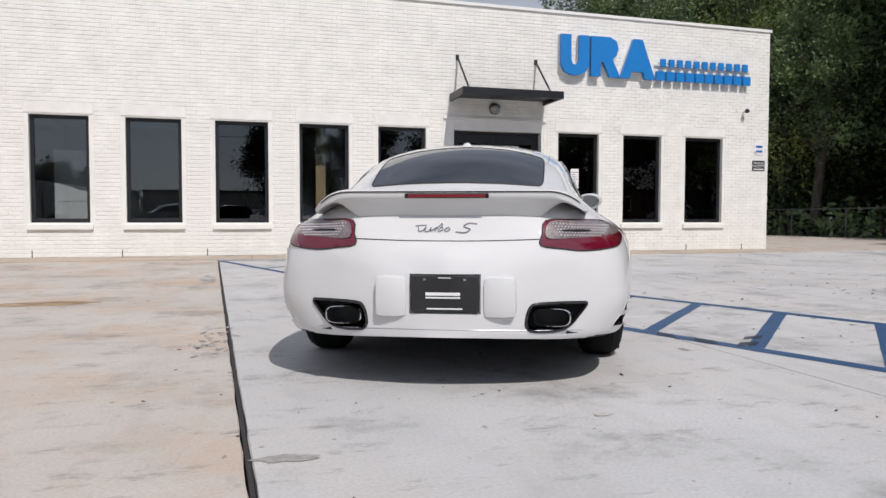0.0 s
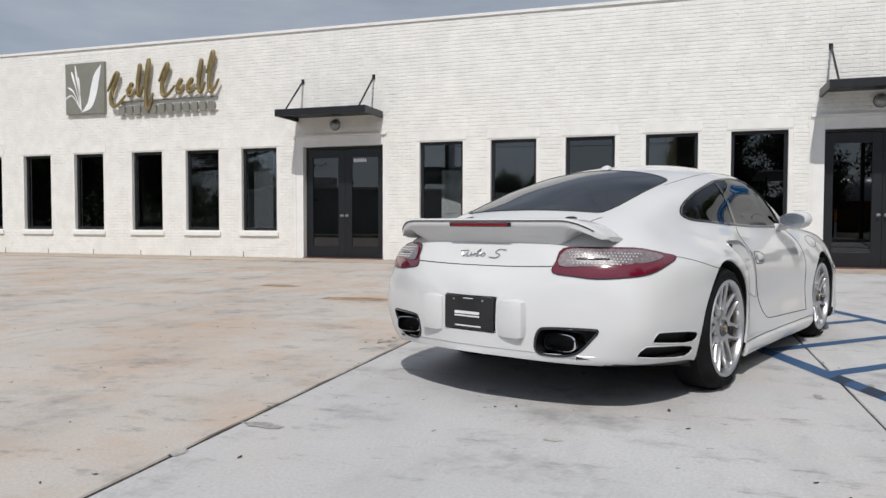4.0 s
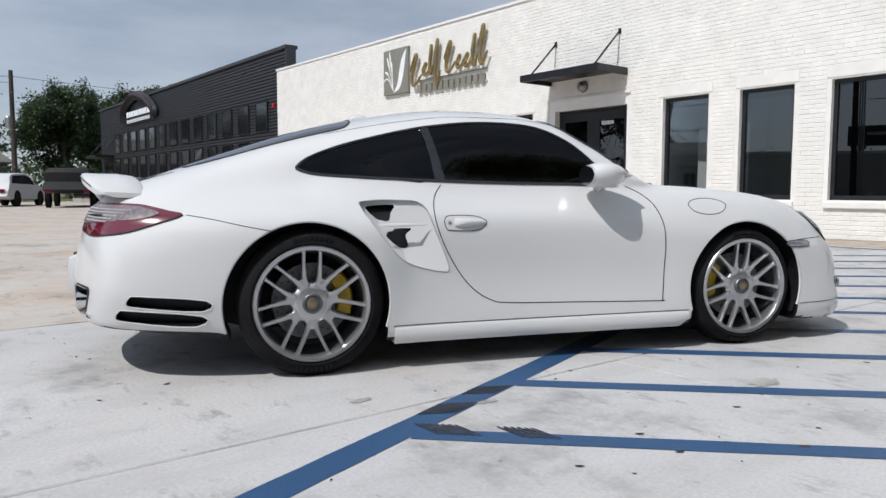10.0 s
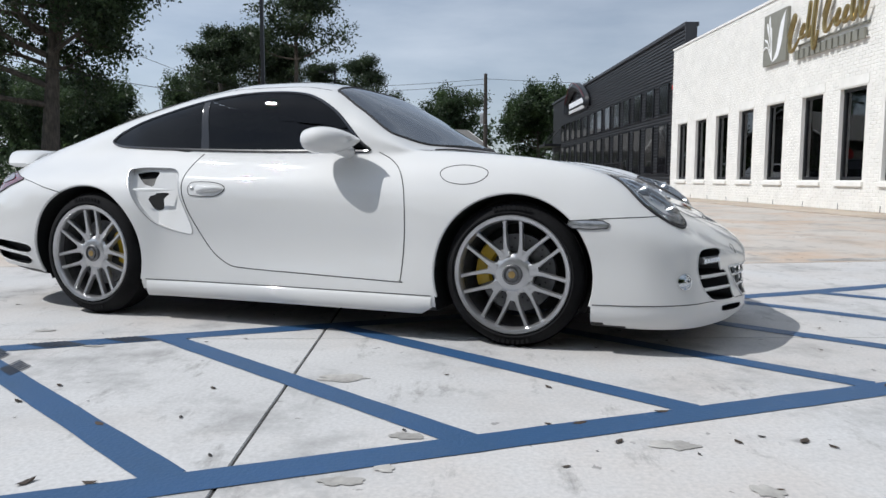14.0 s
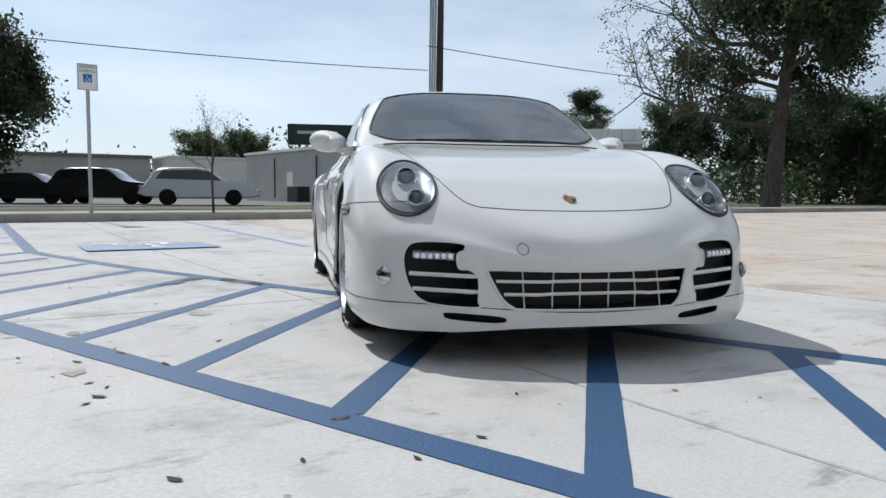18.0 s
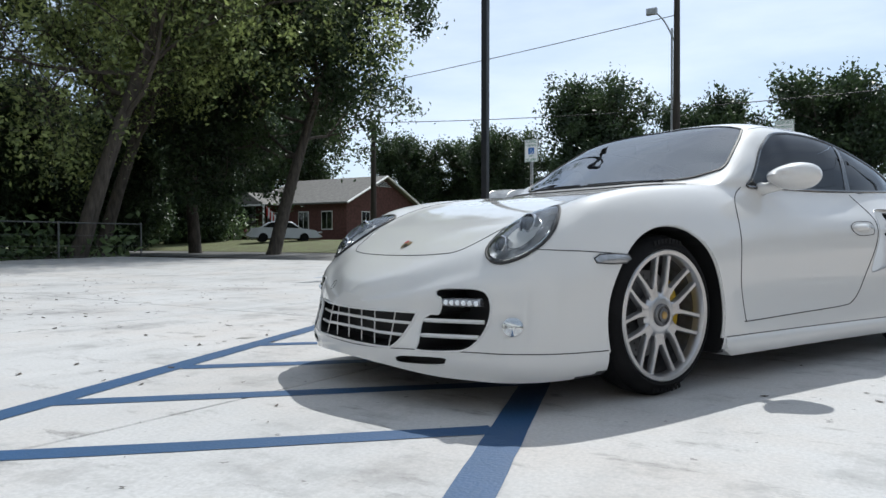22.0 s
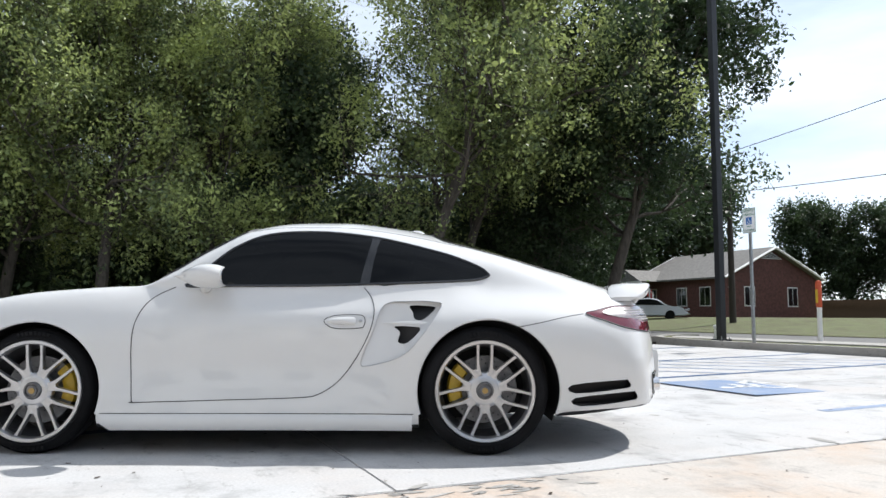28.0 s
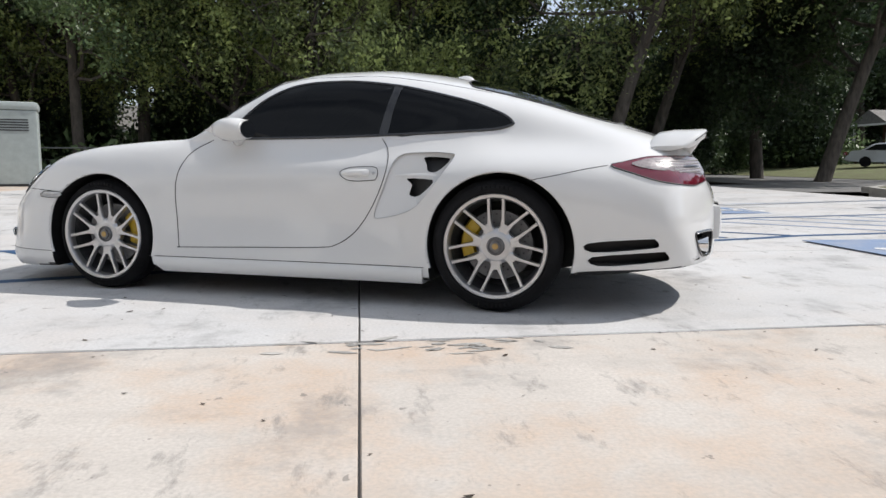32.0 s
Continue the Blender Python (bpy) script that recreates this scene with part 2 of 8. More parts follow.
M["brick_white"] = mat("brick_white", (0.80, 0.785, 0.745), 0.55, vary=0.05, scale=3.5, bump=0.12, bscale=60, depth=0.006)
M["wall_white"] = mat("wall_white", (0.74, 0.73, 0.70), 0.6, vary=0.05, scale=2.5, bump=0.2, bscale=30)
M["trim_white"] = mat("trim_white", (0.80, 0.79, 0.77), 0.45, vary=0.04, scale=3, bump=0.05)
M["black_metal"] = mat("black_metal", (0.009, 0.010, 0.013), 0.42, vary=0.2, scale=5, bump=0.05)
M["dark_clad"] = mat("dark_clad", (0.045, 0.047, 0.053), 0.5, 0.2, vary=0.1, scale=1.5, bump=0.05)
M["glass"] = clear("glass", (0.80, 0.84, 0.86), 0.0, 0.80, 1.75)
M["glass_dark"] = clear("glass_dark", (0.4, 0.44, 0.5), 0.0, 0.18, 1.8)
M["indoor"] = mat("indoor", (0.55, 0.55, 0.54), 0.7, vary=0.06, bump=0.05)
M["indoor_floor"] = mat("indoor_floor", (0.2, 0.19, 0.18), 0.6, vary=0.2)
M["galv"] = mat("galv", (0.45, 0.46, 0.47), 0.4, 0.85, vary=0.15, scale=12, bump=0.1)
M["wood_pole"] = mat("wood_pole", (0.06, 0.05, 0.042), 0.85, vary=0.25, scale=4, bump=0.5, bscale=12, stretch=(4, 4, 0.3), depth=0.02)
M["sign_white"] = mat("sign_white", (0.82, 0.82, 0.82), 0.35, vary=0.04, bump=0)
M["sign_blue"] = plain("sign_blue", (0.015, 0.13, 0.42), 0.35)
M["sign_green"] = plain("sign_green", (0.02, 0.18, 0.10), 0.4)
M["corp_blue"] = mat("corp_blue", (0.015, 0.20, 0.55), 0.32, vary=0.04, bump=0)
M["brass"] = mat("brass", (0.36, 0.28, 0.13), 0.32, 0.8, vary=0.15, scale=8, bump=0.05)
M["taupe"] = mat("taupe", (0.26, 0.255, 0.215), 0.4, 0.2, vary=0.06, scale=4, bump=0.03)
M["grey_wall"] = mat("grey_wall", (0.47, 0.46, 0.44), 0.7, vary=0.07, scale=0.8, bump=0.15, bscale=20)
M["red_brick"] = mat("red_brick", (0.13, 0.055, 0.045), 0.8, vary=0.25, scale=6, bump=0.4, bscale=14)
M["stone_wall"] = mat("stone_wall", (0.17, 0.155, 0.14), 0.85, vary=0.25, scale=4, bump=0.4, bscale=10)
M["shingle"] = mat("shingle", (0.20, 0.19, 0.175), 0.85, vary=0.2, scale=5, bump=0.5, bscale=18)
M["fence_wood"] = mat("fence_wood", (0.14, 0.085, 0.05), 0.85, vary=0.25, scale=3, bump=0.4, bscale=20, stretch=(3, 3, 0.4))
M["bark"] = mat("bark", (0.105, 0.088, 0.072), 0.9, vary=0.3, scale=5, bump=0.8, bscale=9, stretch=(2, 2, 0.5), depth=0.04)
M["yellow_paint"] = mat("yellow_paint", (0.62, 0.42, 0.03), 0.45, vary=0.1)
M["orange_plastic"] = mat("orange_plastic", (0.55, 0.09, 0.03), 0.5, vary=0.1)
M["white_plastic"] = mat("white_plastic", (0.72, 0.72, 0.70), 0.45, vary=0.06)
M["green_dark"] = mat("green_dark", (0.012, 0.028, 0.022), 0.6, vary=0.2)
M["toilet_grey"] = mat("toilet_grey", (0.36, 0.40, 0.39), 0.5, vary=0.08)
M["red_plastic"] = plain("red_plastic", (0.5, 0.02, 0.02), 0.35)
M["outline_red"] = plain("outline_red", (0.10, 0.012, 0.016), 0.4)
M["truck_black"] = mat("truck_black", (0.010, 0.011, 0.012), 0.75, vary=0.25, scale=4, bump=0.1)


def leafy(name, col, light):
    m, nt, p = principled(name)
    geo = nt.nodes.new("ShaderNodeNewGeometry")
    rr = nt.nodes.new("ShaderNodeValToRGB")
    rr.color_ramp.elements[0].color, rr.color_ramp.elements[1].color = (*[c * 0.62 for c in col], 1), (*light, 1)
    # noise paints whole boughs as sunlit or shaded, single leaves vary a little
    co, ns, mr, ad = (nt.nodes.new("ShaderNode" + k) for k in ("TexCoord", "TexNoise", "MapRange", "Math"))
    ns.inputs["Scale"].default_value, ns.inputs["Detail"].default_value = 0.62, 2.5
    mr.inputs["From Min"].default_value, mr.inputs["From Max"].default_value = 0.40, 0.66
    mr.inputs["To Min"].default_value, mr.inputs["To Max"].default_value = -0.10, 0.70
    nt.links.new(co.outputs["Object"], ns.inputs["Vector"])
    nt.links.new(ns.outputs["Fac"], mr.inputs["Value"])
    ad.operation = "MULTIPLY_ADD"
    ad.inputs[1].default_value = 0.42
    nt.links.new(geo.outputs["Random Per Island"], ad.inputs[0])
    nt.links.new(mr.outputs[0], ad.inputs[2])
    nt.links.new(ad.outputs[0], rr.inputs[0])
    nt.links.new(rr.outputs[0], p.inputs["Base Color"])
    p.inputs["Roughness"].default_value = 0.48
    p.inputs["Specular IOR Level"].default_value = 0.4
    tl, mx, out = nt.nodes.new("ShaderNodeBsdfTranslucent"), nt.nodes.new("ShaderNodeMixShader"), nt.nodes["Material Output"]
    nt.links.new(rr.outputs[0], tl.inputs["Color"])
    mx.inputs[0].default_value = 0.32
    nt.links.new(p.outputs[0], mx.inputs[1])
    nt.links.new(tl.outputs[0], mx.inputs[2])
    nt.links.new(mx.outputs[0], out.inputs["Surface"])
    return m


M["leaf"] = leafy("leaf", (0.070, 0.115, 0.055), (0.26, 0.36, 0.15))
M["leaf_light"] = leafy("leaf_light", (0.115, 0.165, 0.07), (0.52, 0.60, 0.20))
# backlit crowns: their shade is put into this darker leaf colour
M["leaf_dark"] = leafy("leaf_dark", (0.036, 0.066, 0.030), (0.09, 0.135, 0.055))
M["fence_grey"] = mat("fence_grey", (0.17, 0.175, 0.17), 0.5, 0.6, vary=0.2, scale=10, bump=0.05)
M["leaf_pine"] = leafy("leaf_pine", (0.035, 0.06, 0.028), (0.07, 0.10, 0.045))


# ---- mesh helpers ----
def part(name, bm, material, parent=None, label="", smooth=False):
    """Links a bmesh as one mesh object under a thing, or as a thing."""
    me = bpy.data.meshes.new(name)
    bmesh.ops.recalc_face_normals(bm, faces=bm.faces)
    bm.to_mesh(me)
    bm.free()
    return part_mesh(name, me, material, parent, label, smooth)


def part_mesh(name, me, material, parent=None, label="", smooth=False):
    for k in material if isinstance(material, (list, tuple)) else [material]:
        me.materials.append(M[k] if isinstance(k, str) else k)
    if smooth:
        me.shade_smooth()
        me.set_sharp_from_angle(angle=radians(38))
    ob = new(name, me)
    if parent:
        ob.parent = parent
    return tagged(ob, label)


def empty(name, m, label, category, group="", kind=""):
    ob = new(name)
    ob.empty_display_size = 0.1
    ob.matrix_world = m
    return tagged(ob, label, category, group, kind)


def add_box(bm, x0, x1, y0, y1, z0, z1, m=None, bevel=0.0):
    vs = [bm.verts.new((x, y, z)) for z in (z0, z1) for y in (y0, y1) for x in (x0, x1)]
    fs = [bm.faces.new([vs[i] for i in f]) for f in ((0, 2, 3, 1), (4, 5, 7, 6), (0, 1, 5, 4), (2, 6, 7, 3), (0, 4, 6, 2), (1, 3, 7, 5))]
    if bevel:
        es = list({e for f in fs for e in f.edges})
        r = bmesh.ops.bevel(bm, geom=es, offset=bevel, segments=2, affect="EDGES", profile=0.6)
        vs = list({v for f in r["faces"] for v in f.verts} | {v for v in vs if v.is_valid})
    if m:
        for v in vs:
            v.co = m @ v.co
    return vs


def box(x0, x1, y0, y1, z0, z1, bevel=0.0, m=None):
    bm = bmesh.new()
    add_box(bm, x0, x1, y0, y1, z0, z1, m, bevel)
    return bm


def add_tube(bm, pts, r, n=8, closed=False, cap=True):
    """A tube along points; r is one radius or one a point."""
    pts = [Vector(p) for p in pts]
    k = len(pts)
    rs = [r] * k if isinstance(r, (int, float)) else r
    rings, side = [], None
    for i, p in enumerate(pts):
        a, b = pts[(i - 1) % k if closed else max(i - 1, 0)], pts[(i + 1) % k if closed else min(i + 1, k - 1)]
        t = (b - a).normalized() if (b - a).length > 1e-9 else Vector((0, 0, 1))
        if side is None:
            side = t.cross(Vector((0, 0, 1)) if abs(t.z) < 0.9 else Vector((1, 0, 0))).normalized()
        side = (side - t * side.dot(t)).normalized()
        up = t.cross(side)
        rings.append([bm.verts.new(p + (side * math.cos(2 * math.pi * j / n) + up * math.sin(2 * math.pi * j / n)) * rs[i]) for j in range(n)])
    for i in range(k if closed else k - 1):
        a, b = rings[i], rings[(i + 1) % k]
        for j in range(n):
            bm.faces.new((a[j], a[(j + 1) % n], b[(j + 1) % n], b[j]))
    if cap and not closed:
        bm.faces.new(rings[0][::-1])
        bm.faces.new(rings[-1])
    return bm


def tube(pts, r, n=8, closed=False):
    return add_tube(bmesh.new(), pts, r, n, closed)


def add_lathe(bm, prof, n=32, m=None, axis="z", cap=True):
    """Turns a profile of (radius, height) round an axis."""
    rings = []
    for r, h in prof:
        ring = []
        for j in range(n):
            a = 2 * math.pi * j / n
            c, s = r * math.cos(a), r * math.sin(a)
            v = Vector((c, s, h)) if axis == "z" else Vector((h, c, s))
            ring.append(bm.verts.new(m @ v if m else v))
        rings.append(ring)
    for a, b in zip(rings, rings[1:]):
        for j in range(n):
            bm.faces.new((a[j], a[(j + 1) % n], b[(j + 1) % n], b[j]))
    for ring, flip in ((rings[0], True), (rings[-1], False)):
        if cap and (ring[0].co - ring[1].co).length > 1e-5:
            bm.faces.new(ring[::-1] if flip else ring)
    return bm


def add_prism(bm, outline, z0, z1, m=None):
    """An outline of (x, y) raised from z0 to z1."""
    a = [bm.verts.new((x, y, z0)) for x, y in outline]
    b = [bm.verts.new((x, y, z1)) for x, y in outline]
    n = len(a)
    bm.faces.new(a[::-1])
    bm.faces.new(b)
    for i in range(n):
        bm.faces.new((a[i], a[(i + 1) % n], b[(i + 1) % n], b[i]))
    if m:
        for v in a + b:
            v.co = m @ v.co
    return a + b


def smooth_line(pts, per=6, closed=False):
    """A Catmull-Rom line through points."""
    pts = [Vector(p) for p in pts]
    n, out = len(pts), []
    for i in range(n if closed else n - 1):
        p = [pts[(i + k) % n] if closed else pts[min(max(i + k, 0), n - 1)] for k in (-1, 0, 1, 2)]
        for j in range(per):
            t = j / per
            out.append(0.5 * (2 * p[1] + (p[2] - p[0]) * t + (2 * p[0] - 5 * p[1] + 4 * p[2] - p[3]) * t * t + (3 * p[1] - p[0] - 3 * p[2] + p[3]) * t ** 3))
    if not closed:
        out.append(pts[-1])
    return out


def text_mesh(body, size, depth, bold=0.0):
    """Built-in lettering as a mesh, its base line at the origin."""
    cu = bpy.data.curves.new("lettering", "FONT")
    cu.body, cu.size, cu.extrude, cu.offset = body, size, depth / 2, bold
    cu.align_x, cu.resolution_u = "CENTER", 3
    ob = new("lettering", cu)
    me = bpy.data.meshes.new_from_object(ob.evaluated_get(bpy.context.evaluated_depsgraph_get()))
    bpy.data.objects.remove(ob)
    bpy.data.curves.remove(cu)
    return me


def lettering(name, body, size, depth, material, parent, m, label="", bold=0.0, wide=None):
    me = text_mesh(body, size, depth, bold)
    if wide:
        xs = [v.co.x for v in me.vertices]
        k = wide / max(1e-6, max(xs) - min(xs))
        me.transform(Matrix.Diagonal((k, 1, 1, 1)))
    me.transform(m)
    return part_mesh(name, me, material, parent, label)


def ground_z(y):
    """The lot falls a little from both sides towards its middle."""
    if y > 8:
        return 0.065 * min(1.0, (y - 8) / 6.3)
    if y < 1:
        return 0.10 * min(1.0, (1 - y) / 5.9)
    return 0.0

# ---- ground ----
LOT_FRONT, FACE_Y = -4.95, 14.38
bm = bmesh.new()
for x0, x1, y0, y1 in ((-1500, 1500, -1500, 1500),):
    bm.faces.new([bm.verts.new(p) for p in ((x0, y0, -0.16), (x1, y0, -0.16), (x1, y1, -0.16), (x0, y1, -0.16))])
tagged(part("ground", bm, "litter"), "brown leaf litter and thin grass under the trees", "ground", kind="structure")

bm = bmesh.new()
for x0, x1, y0, y1, z in ((-1200, 1200, -18.5, -9.2, 0.0), (14.2, 20.5, -9.3, -4.9, 0.02), (-95, -52, -9.3, 90, 0.01)):
    bm.faces.new([bm.verts.new(p) for p in ((x0, y0, z), (x1, y0, z), (x1, y1, z), (x0, y1, z))])
tagged(part("road", bm, "asphalt"), "worn grey asphalt road beside the lot", "road", kind="structure")

bm = bmesh.new()
for x0, x1, y0, y1, z in ((-1200, 1200, -60, -18.4, 0.02), (-120, -52.2, 10, 120, 0.03)):
    bm.faces.new([bm.verts.new(p) for p in ((x0, y0, z), (x1, y0, z), (x1, y1, z), (x0, y1, z))])
xs, ys = [15 + 2.5 * i for i in range(33)], [-18.6 - 1.6 * j for j in range(28)]
rise = [[bm.verts.new((x, y, 0.025 + 0.70 * min(1.0, max(0.0, (-19.2 - y) / 10)) * min(1.0, max(0.0, (x - 17) / 9)))) for y in ys] for x in xs]
for a, b in zip(rise, rise[1:]):
    for j in range(len(ys) - 1):
        bm.faces.new((a[j + 1], b[j + 1], b[j], a[j]))
tagged(part("lawn", bm, "grass"), "dry green lawn across the road", "grass", kind="structure")

pavement = empty("pavement", Matrix(), "pale concrete parking lot of large slabs, stained tan and grey", "pavement", kind="structure")
XJ = [-52, -49.0, -46.1, -43.2, -40.3, -37.4, -34.5, -31.6, -28.7, -25.8, -22.9, -20.5, -17.6, -14.8, -11.9, -9.0, -6.05, -3.12, -0.175, 2.62, 5.5, 8.4, 11.3, 14.2, 17.1, 20.0, 22.6]
YJ = [LOT_FRONT, 1.0, 5.0, 8.0, 13.15]


def joint_x(x, y):
    """The joint beside the car runs a little askew."""
    return x + (-0.034 * (y - 4.4) if abs(x + 0.175) < 0.001 else 0.0)


def slab(x0, x1, y0, y1, material):
    g = 0.003
    bm = bmesh.new()
    e = 0.007
    g0, g1 = (0.010 if abs(x0 + 0.175) < 0.001 else g), (0.010 if abs(x1 + 0.175) < 0.001 else g)
    ys = (y0 + (0 if y0 in (1.0, 8.0) else g), y0 + e, y1 - e, y1 - (0 if y1 in (1.0, 8.0) else g))
    n = 1 + max(2, int((y1 - y0) / 0.16))
    ys = [ys[0]] + [ys[1] + (ys[2] - ys[1]) * k / n for k in range(n + 1)] + [ys[3]]
    last = len(ys) - 1

    def rag(x, i, y):
        """Chipped arrises along the joint."""
        r = random.uniform(0, 0.006 if abs(x + 0.175) < 0.001 else 0.003) if i in (0, 3) and abs(x) < 8 else 0.0
        return joint_x(x, y) + (g0 + r if i == 0 else g0 + e if i == 1 else -g1 - e if i == 2 else -g1 - r)
    grid = [[bm.verts.new((rag(x, i, y), y, ground_z(y) - (0.006 if i in (0, 3) or (j == 0 and y0 not in (1.0, 8.0)) or (j == last and y1 not in (1.0, 8.0)) else 0))) for j, y in enumerate(ys)] for i, x in enumerate((x0, x0, x1, x1))]
    for i in range(3):
        for j in range(last):
            bm.faces.new((grid[i][j], grid[i + 1][j], grid[i + 1][j + 1], grid[i][j + 1]))
    ring = [grid[i][0] for i in range(4)] + [grid[3][j] for j in range(1, last + 1)] + [grid[i][last] for i in (2, 1, 0)] + [grid[0][j] for j in range(last - 1, 0, -1)]
    low = [bm.verts.new((v.co.x, v.co.y, v.co.z - 0.1)) for v in ring]
    for k in range(len(ring)):
        q = (k + 1) % len(ring)
        bm.faces.new((ring[q], ring[k], low[k], low[q]))
    part("concrete_slab", bm, material, pavement, smooth=False)


for i, (x0, x1) in enumerate(zip(XJ, XJ[1:])):
    for y0, y1 in zip(YJ, YJ[1:]):
        slab(x0, x1, y0, y1, "slab_tan" if x1 < 0 else "slab_white")
# the side lot past the white building, and the strip along its wall
for x0, x1 in zip(XJ[-5:], XJ[-4:]):
    for y0, y1 in ((13.15, 18.5), (18.5, 24), (24, 30)):
        slab(x0, x1, y0, y1, "slab_tan")
bm = bmesh.new()
bm.faces.new([bm.verts.new(p) for p in ((-60, LOT_FRONT, -0.05), (22.6, LOT_FRONT, -0.05), (22.6, 30, -0.05), (-60, 30, -0.05))])
tagged(part("joint_bed", bm, "joint", pavement), "dark dirt in the slab joints")
bm = bmesh.new()
for x in XJ[14:24]:
    for k in range(60):
        y0, y1 = LOT_FRONT + 0.3 * k, LOT_FRONT + 0.3 * (k + 1)
        if y1 < 13.1:
            bm.faces.new([bm.verts.new((joint_x(x, y) + dx, y, ground_z(y) - 0.0048)) for y, dx in ((y0, -0.008), (y0, 0.008), (y1, 0.008), (y1, -0.008))])
bm.faces.new([bm.verts.new((x, 5.0 + dy, -0.0052)) for x, dy in ((-12, -0.008), (14, -0.008), (14, 0.008), (-12, 0.008))])
part("joint_dirt", bm, "joint", pavement, "dark dirt packed in the slab joints")
walk_x = [-20.9 + 1.5 * i for i in range(23)]
for x0, x1 in zip(walk_x, walk_x[1:]):
    part("walk_slab", box(x0 + 0.004, x1 - 0.004, 13.16, FACE_Y + 0.1, -0.05, 0.068, 0.006), "walk_tan", pavement)

# kerb and planted strip between lot and road
kerb_line = smooth_line([(-60, -4.98), (-20, -4.95), (0, -4.97), (6, -4.98), (9.0, -5.2), (11.5, -6.1), (13.0, -7.6), (13.6, -9.2)], 6)
bm = bmesh.new()
for (a, b) in zip(kerb_line, kerb_line[1:]):
    t = (b - a).normalized()
    s = Vector((t.y, -t.x))
    for lo, hi, z0, z1 in ((0.0, 0.16, -0.05, 0.235),):
        q = [a + s * lo, b + s * lo, b + s * hi, a + s * hi]
        vs = [bm.verts.new((*p[:2], z)) for z in (z0, z1) for p in q]
        for f in ((4, 5, 6, 7), (0, 1, 5, 4), (2, 3, 7, 6)):
            bm.faces.new([vs[k] for k in f])
tagged(part("kerb", bm, "kerb"), "weathered concrete kerb along the lot", "kerb", kind="structure")
bm = bmesh.new()
low = [bm.verts.new((p.x, -9.2, 0.12)) for p in kerb_line]
top = [bm.verts.new((p.x, p.y - 0.14, 0.215)) for p in kerb_line]
for i in range(len(top) - 1):
    if low[i + 1].co.x - low[i].co.x > 1e-4:
        bm.faces.new((low[i], low[i + 1], top[i + 1], top[i]))
tagged(part("verge", bm, "grass"), "strip of dry grass behind the kerb", "grass", kind="structure")
bm = box(-60, 13.0, -8.3, -7.0, 0.05, 0.20)
tagged(part("sidewalk", bm, "kerb"), "narrow concrete sidewalk through the grass strip", "pavement", kind="structure")


# ---- blue parking marks ----
def strip(name, pts, wide, material, lift=0.002):
    """A painted line that lies on the slabs."""
    bm = bmesh.new()
    for a, b in zip(pts, pts[1:]):
        a, b = Vector(a), Vector(b)
        k = max(1, int((b - a).length / 0.12))
        t = (b - a).normalized()
        s = Vector((-t.y, t.x)) * wide / 2
        rows = []
        for i in range(k + 1):
            p = a.lerp(b, i / k)
            w = 1 + random.uniform(-0.035, 0.035)
            rows.append([bm.verts.new((*(p + s * w)[:2], ground_z(p.y) + lift)), bm.verts.new((*(p - s * w)[:2], ground_z(p.y) + lift))])
        for u, v in zip(rows, rows[1:]):
            bm.faces.new((u[0], u[1], v[1], v[0]))
    return part(name, bm, material, marking)


marking = empty("aisle_marking", Matrix(), "blue painted hatching of an access aisle on concrete", "road marking", kind="structure")


def a_x(y):
    return 3.19 - 0.352 * (y - 2.57)


def c_x(y):
    return 4.28 - 0.345 * (y - 4.72)


A_TURN, C_TURN, A_END = (3.74, 0.58), (5.93, -0.05), 12.9
strip("border_line", [(3.8, -4.9), A_TURN, (a_x(2.57), 2.57), (a_x(A_END), A_END)], 0.125, "blue_paint")
strip("border_line", [(5.98, -4.8), C_TURN, (c_x(4.72), 4.72), (c_x(A_END), A_END)], 0.125, "blue_paint", 0.0026)
strip("end_line", [(a_x(A_END), A_END), (c_x(A_END), A_END)], 0.125, "blue_paint", 0.0032)
y = 3.52 - 0.745 * 4
while y < 12.2:
    x = a_x(y) if y > 0.58 else 3.74
    # each hatch runs at 45 degrees from one border to the other
    k = 0.0
    while x + k < c_x(y + k) and k < 4:
        k += 0.01
    if y + k < A_END:
        strip("hatch_line", [(x + 0.04, y + 0.04), (x + k - 0.04, y + k - 0.04)], 0.105, "blue_paint", 0.0023)
    y += 0.748
for i in range(6):
    y = 0.2 - 0.745 * i
    strip("hatch_line", [(3.8, y - 1.0), (5.95, y + 0.6)] if y < -0.4 else [(3.8, y - 1.0), (5.7, y + 0.45)], 0.105, "old_paint", 0.0023)
strip("stall_line", [(0.98, 1.1), (0.98, -4.8)], 0.10, "old_paint")
strip("stall_line", [(8.7, 0.5), (8.75, -4.8)], 0.10, "old_paint")
for mx, my, tx, ty, n in ((2.94, 3.70, 0.707, 0.707, 7), (3.14, 3.90, 0.707, 0.707, 6), (2.634, 4.15, -0.332, 0.943, 6), (2.736, 3.86, -0.332, 0.943, 7)):
    for k in range(n):
        cx, cy = mx + tx * 0.024 * (k - n / 2), my + ty * 0.024 * (k - n / 2)
        half = 0.05 if tx > 0 else 0.058
        strip("tyre_mark", [(cx - ty * half - tx * 0.05, cy + tx * half - ty * 0.05), (cx + ty * half + tx * 0.05, cy - tx * half + ty * 0.05)], random.uniform(0.009, 0.016), "rubber_mark", 0.0045)




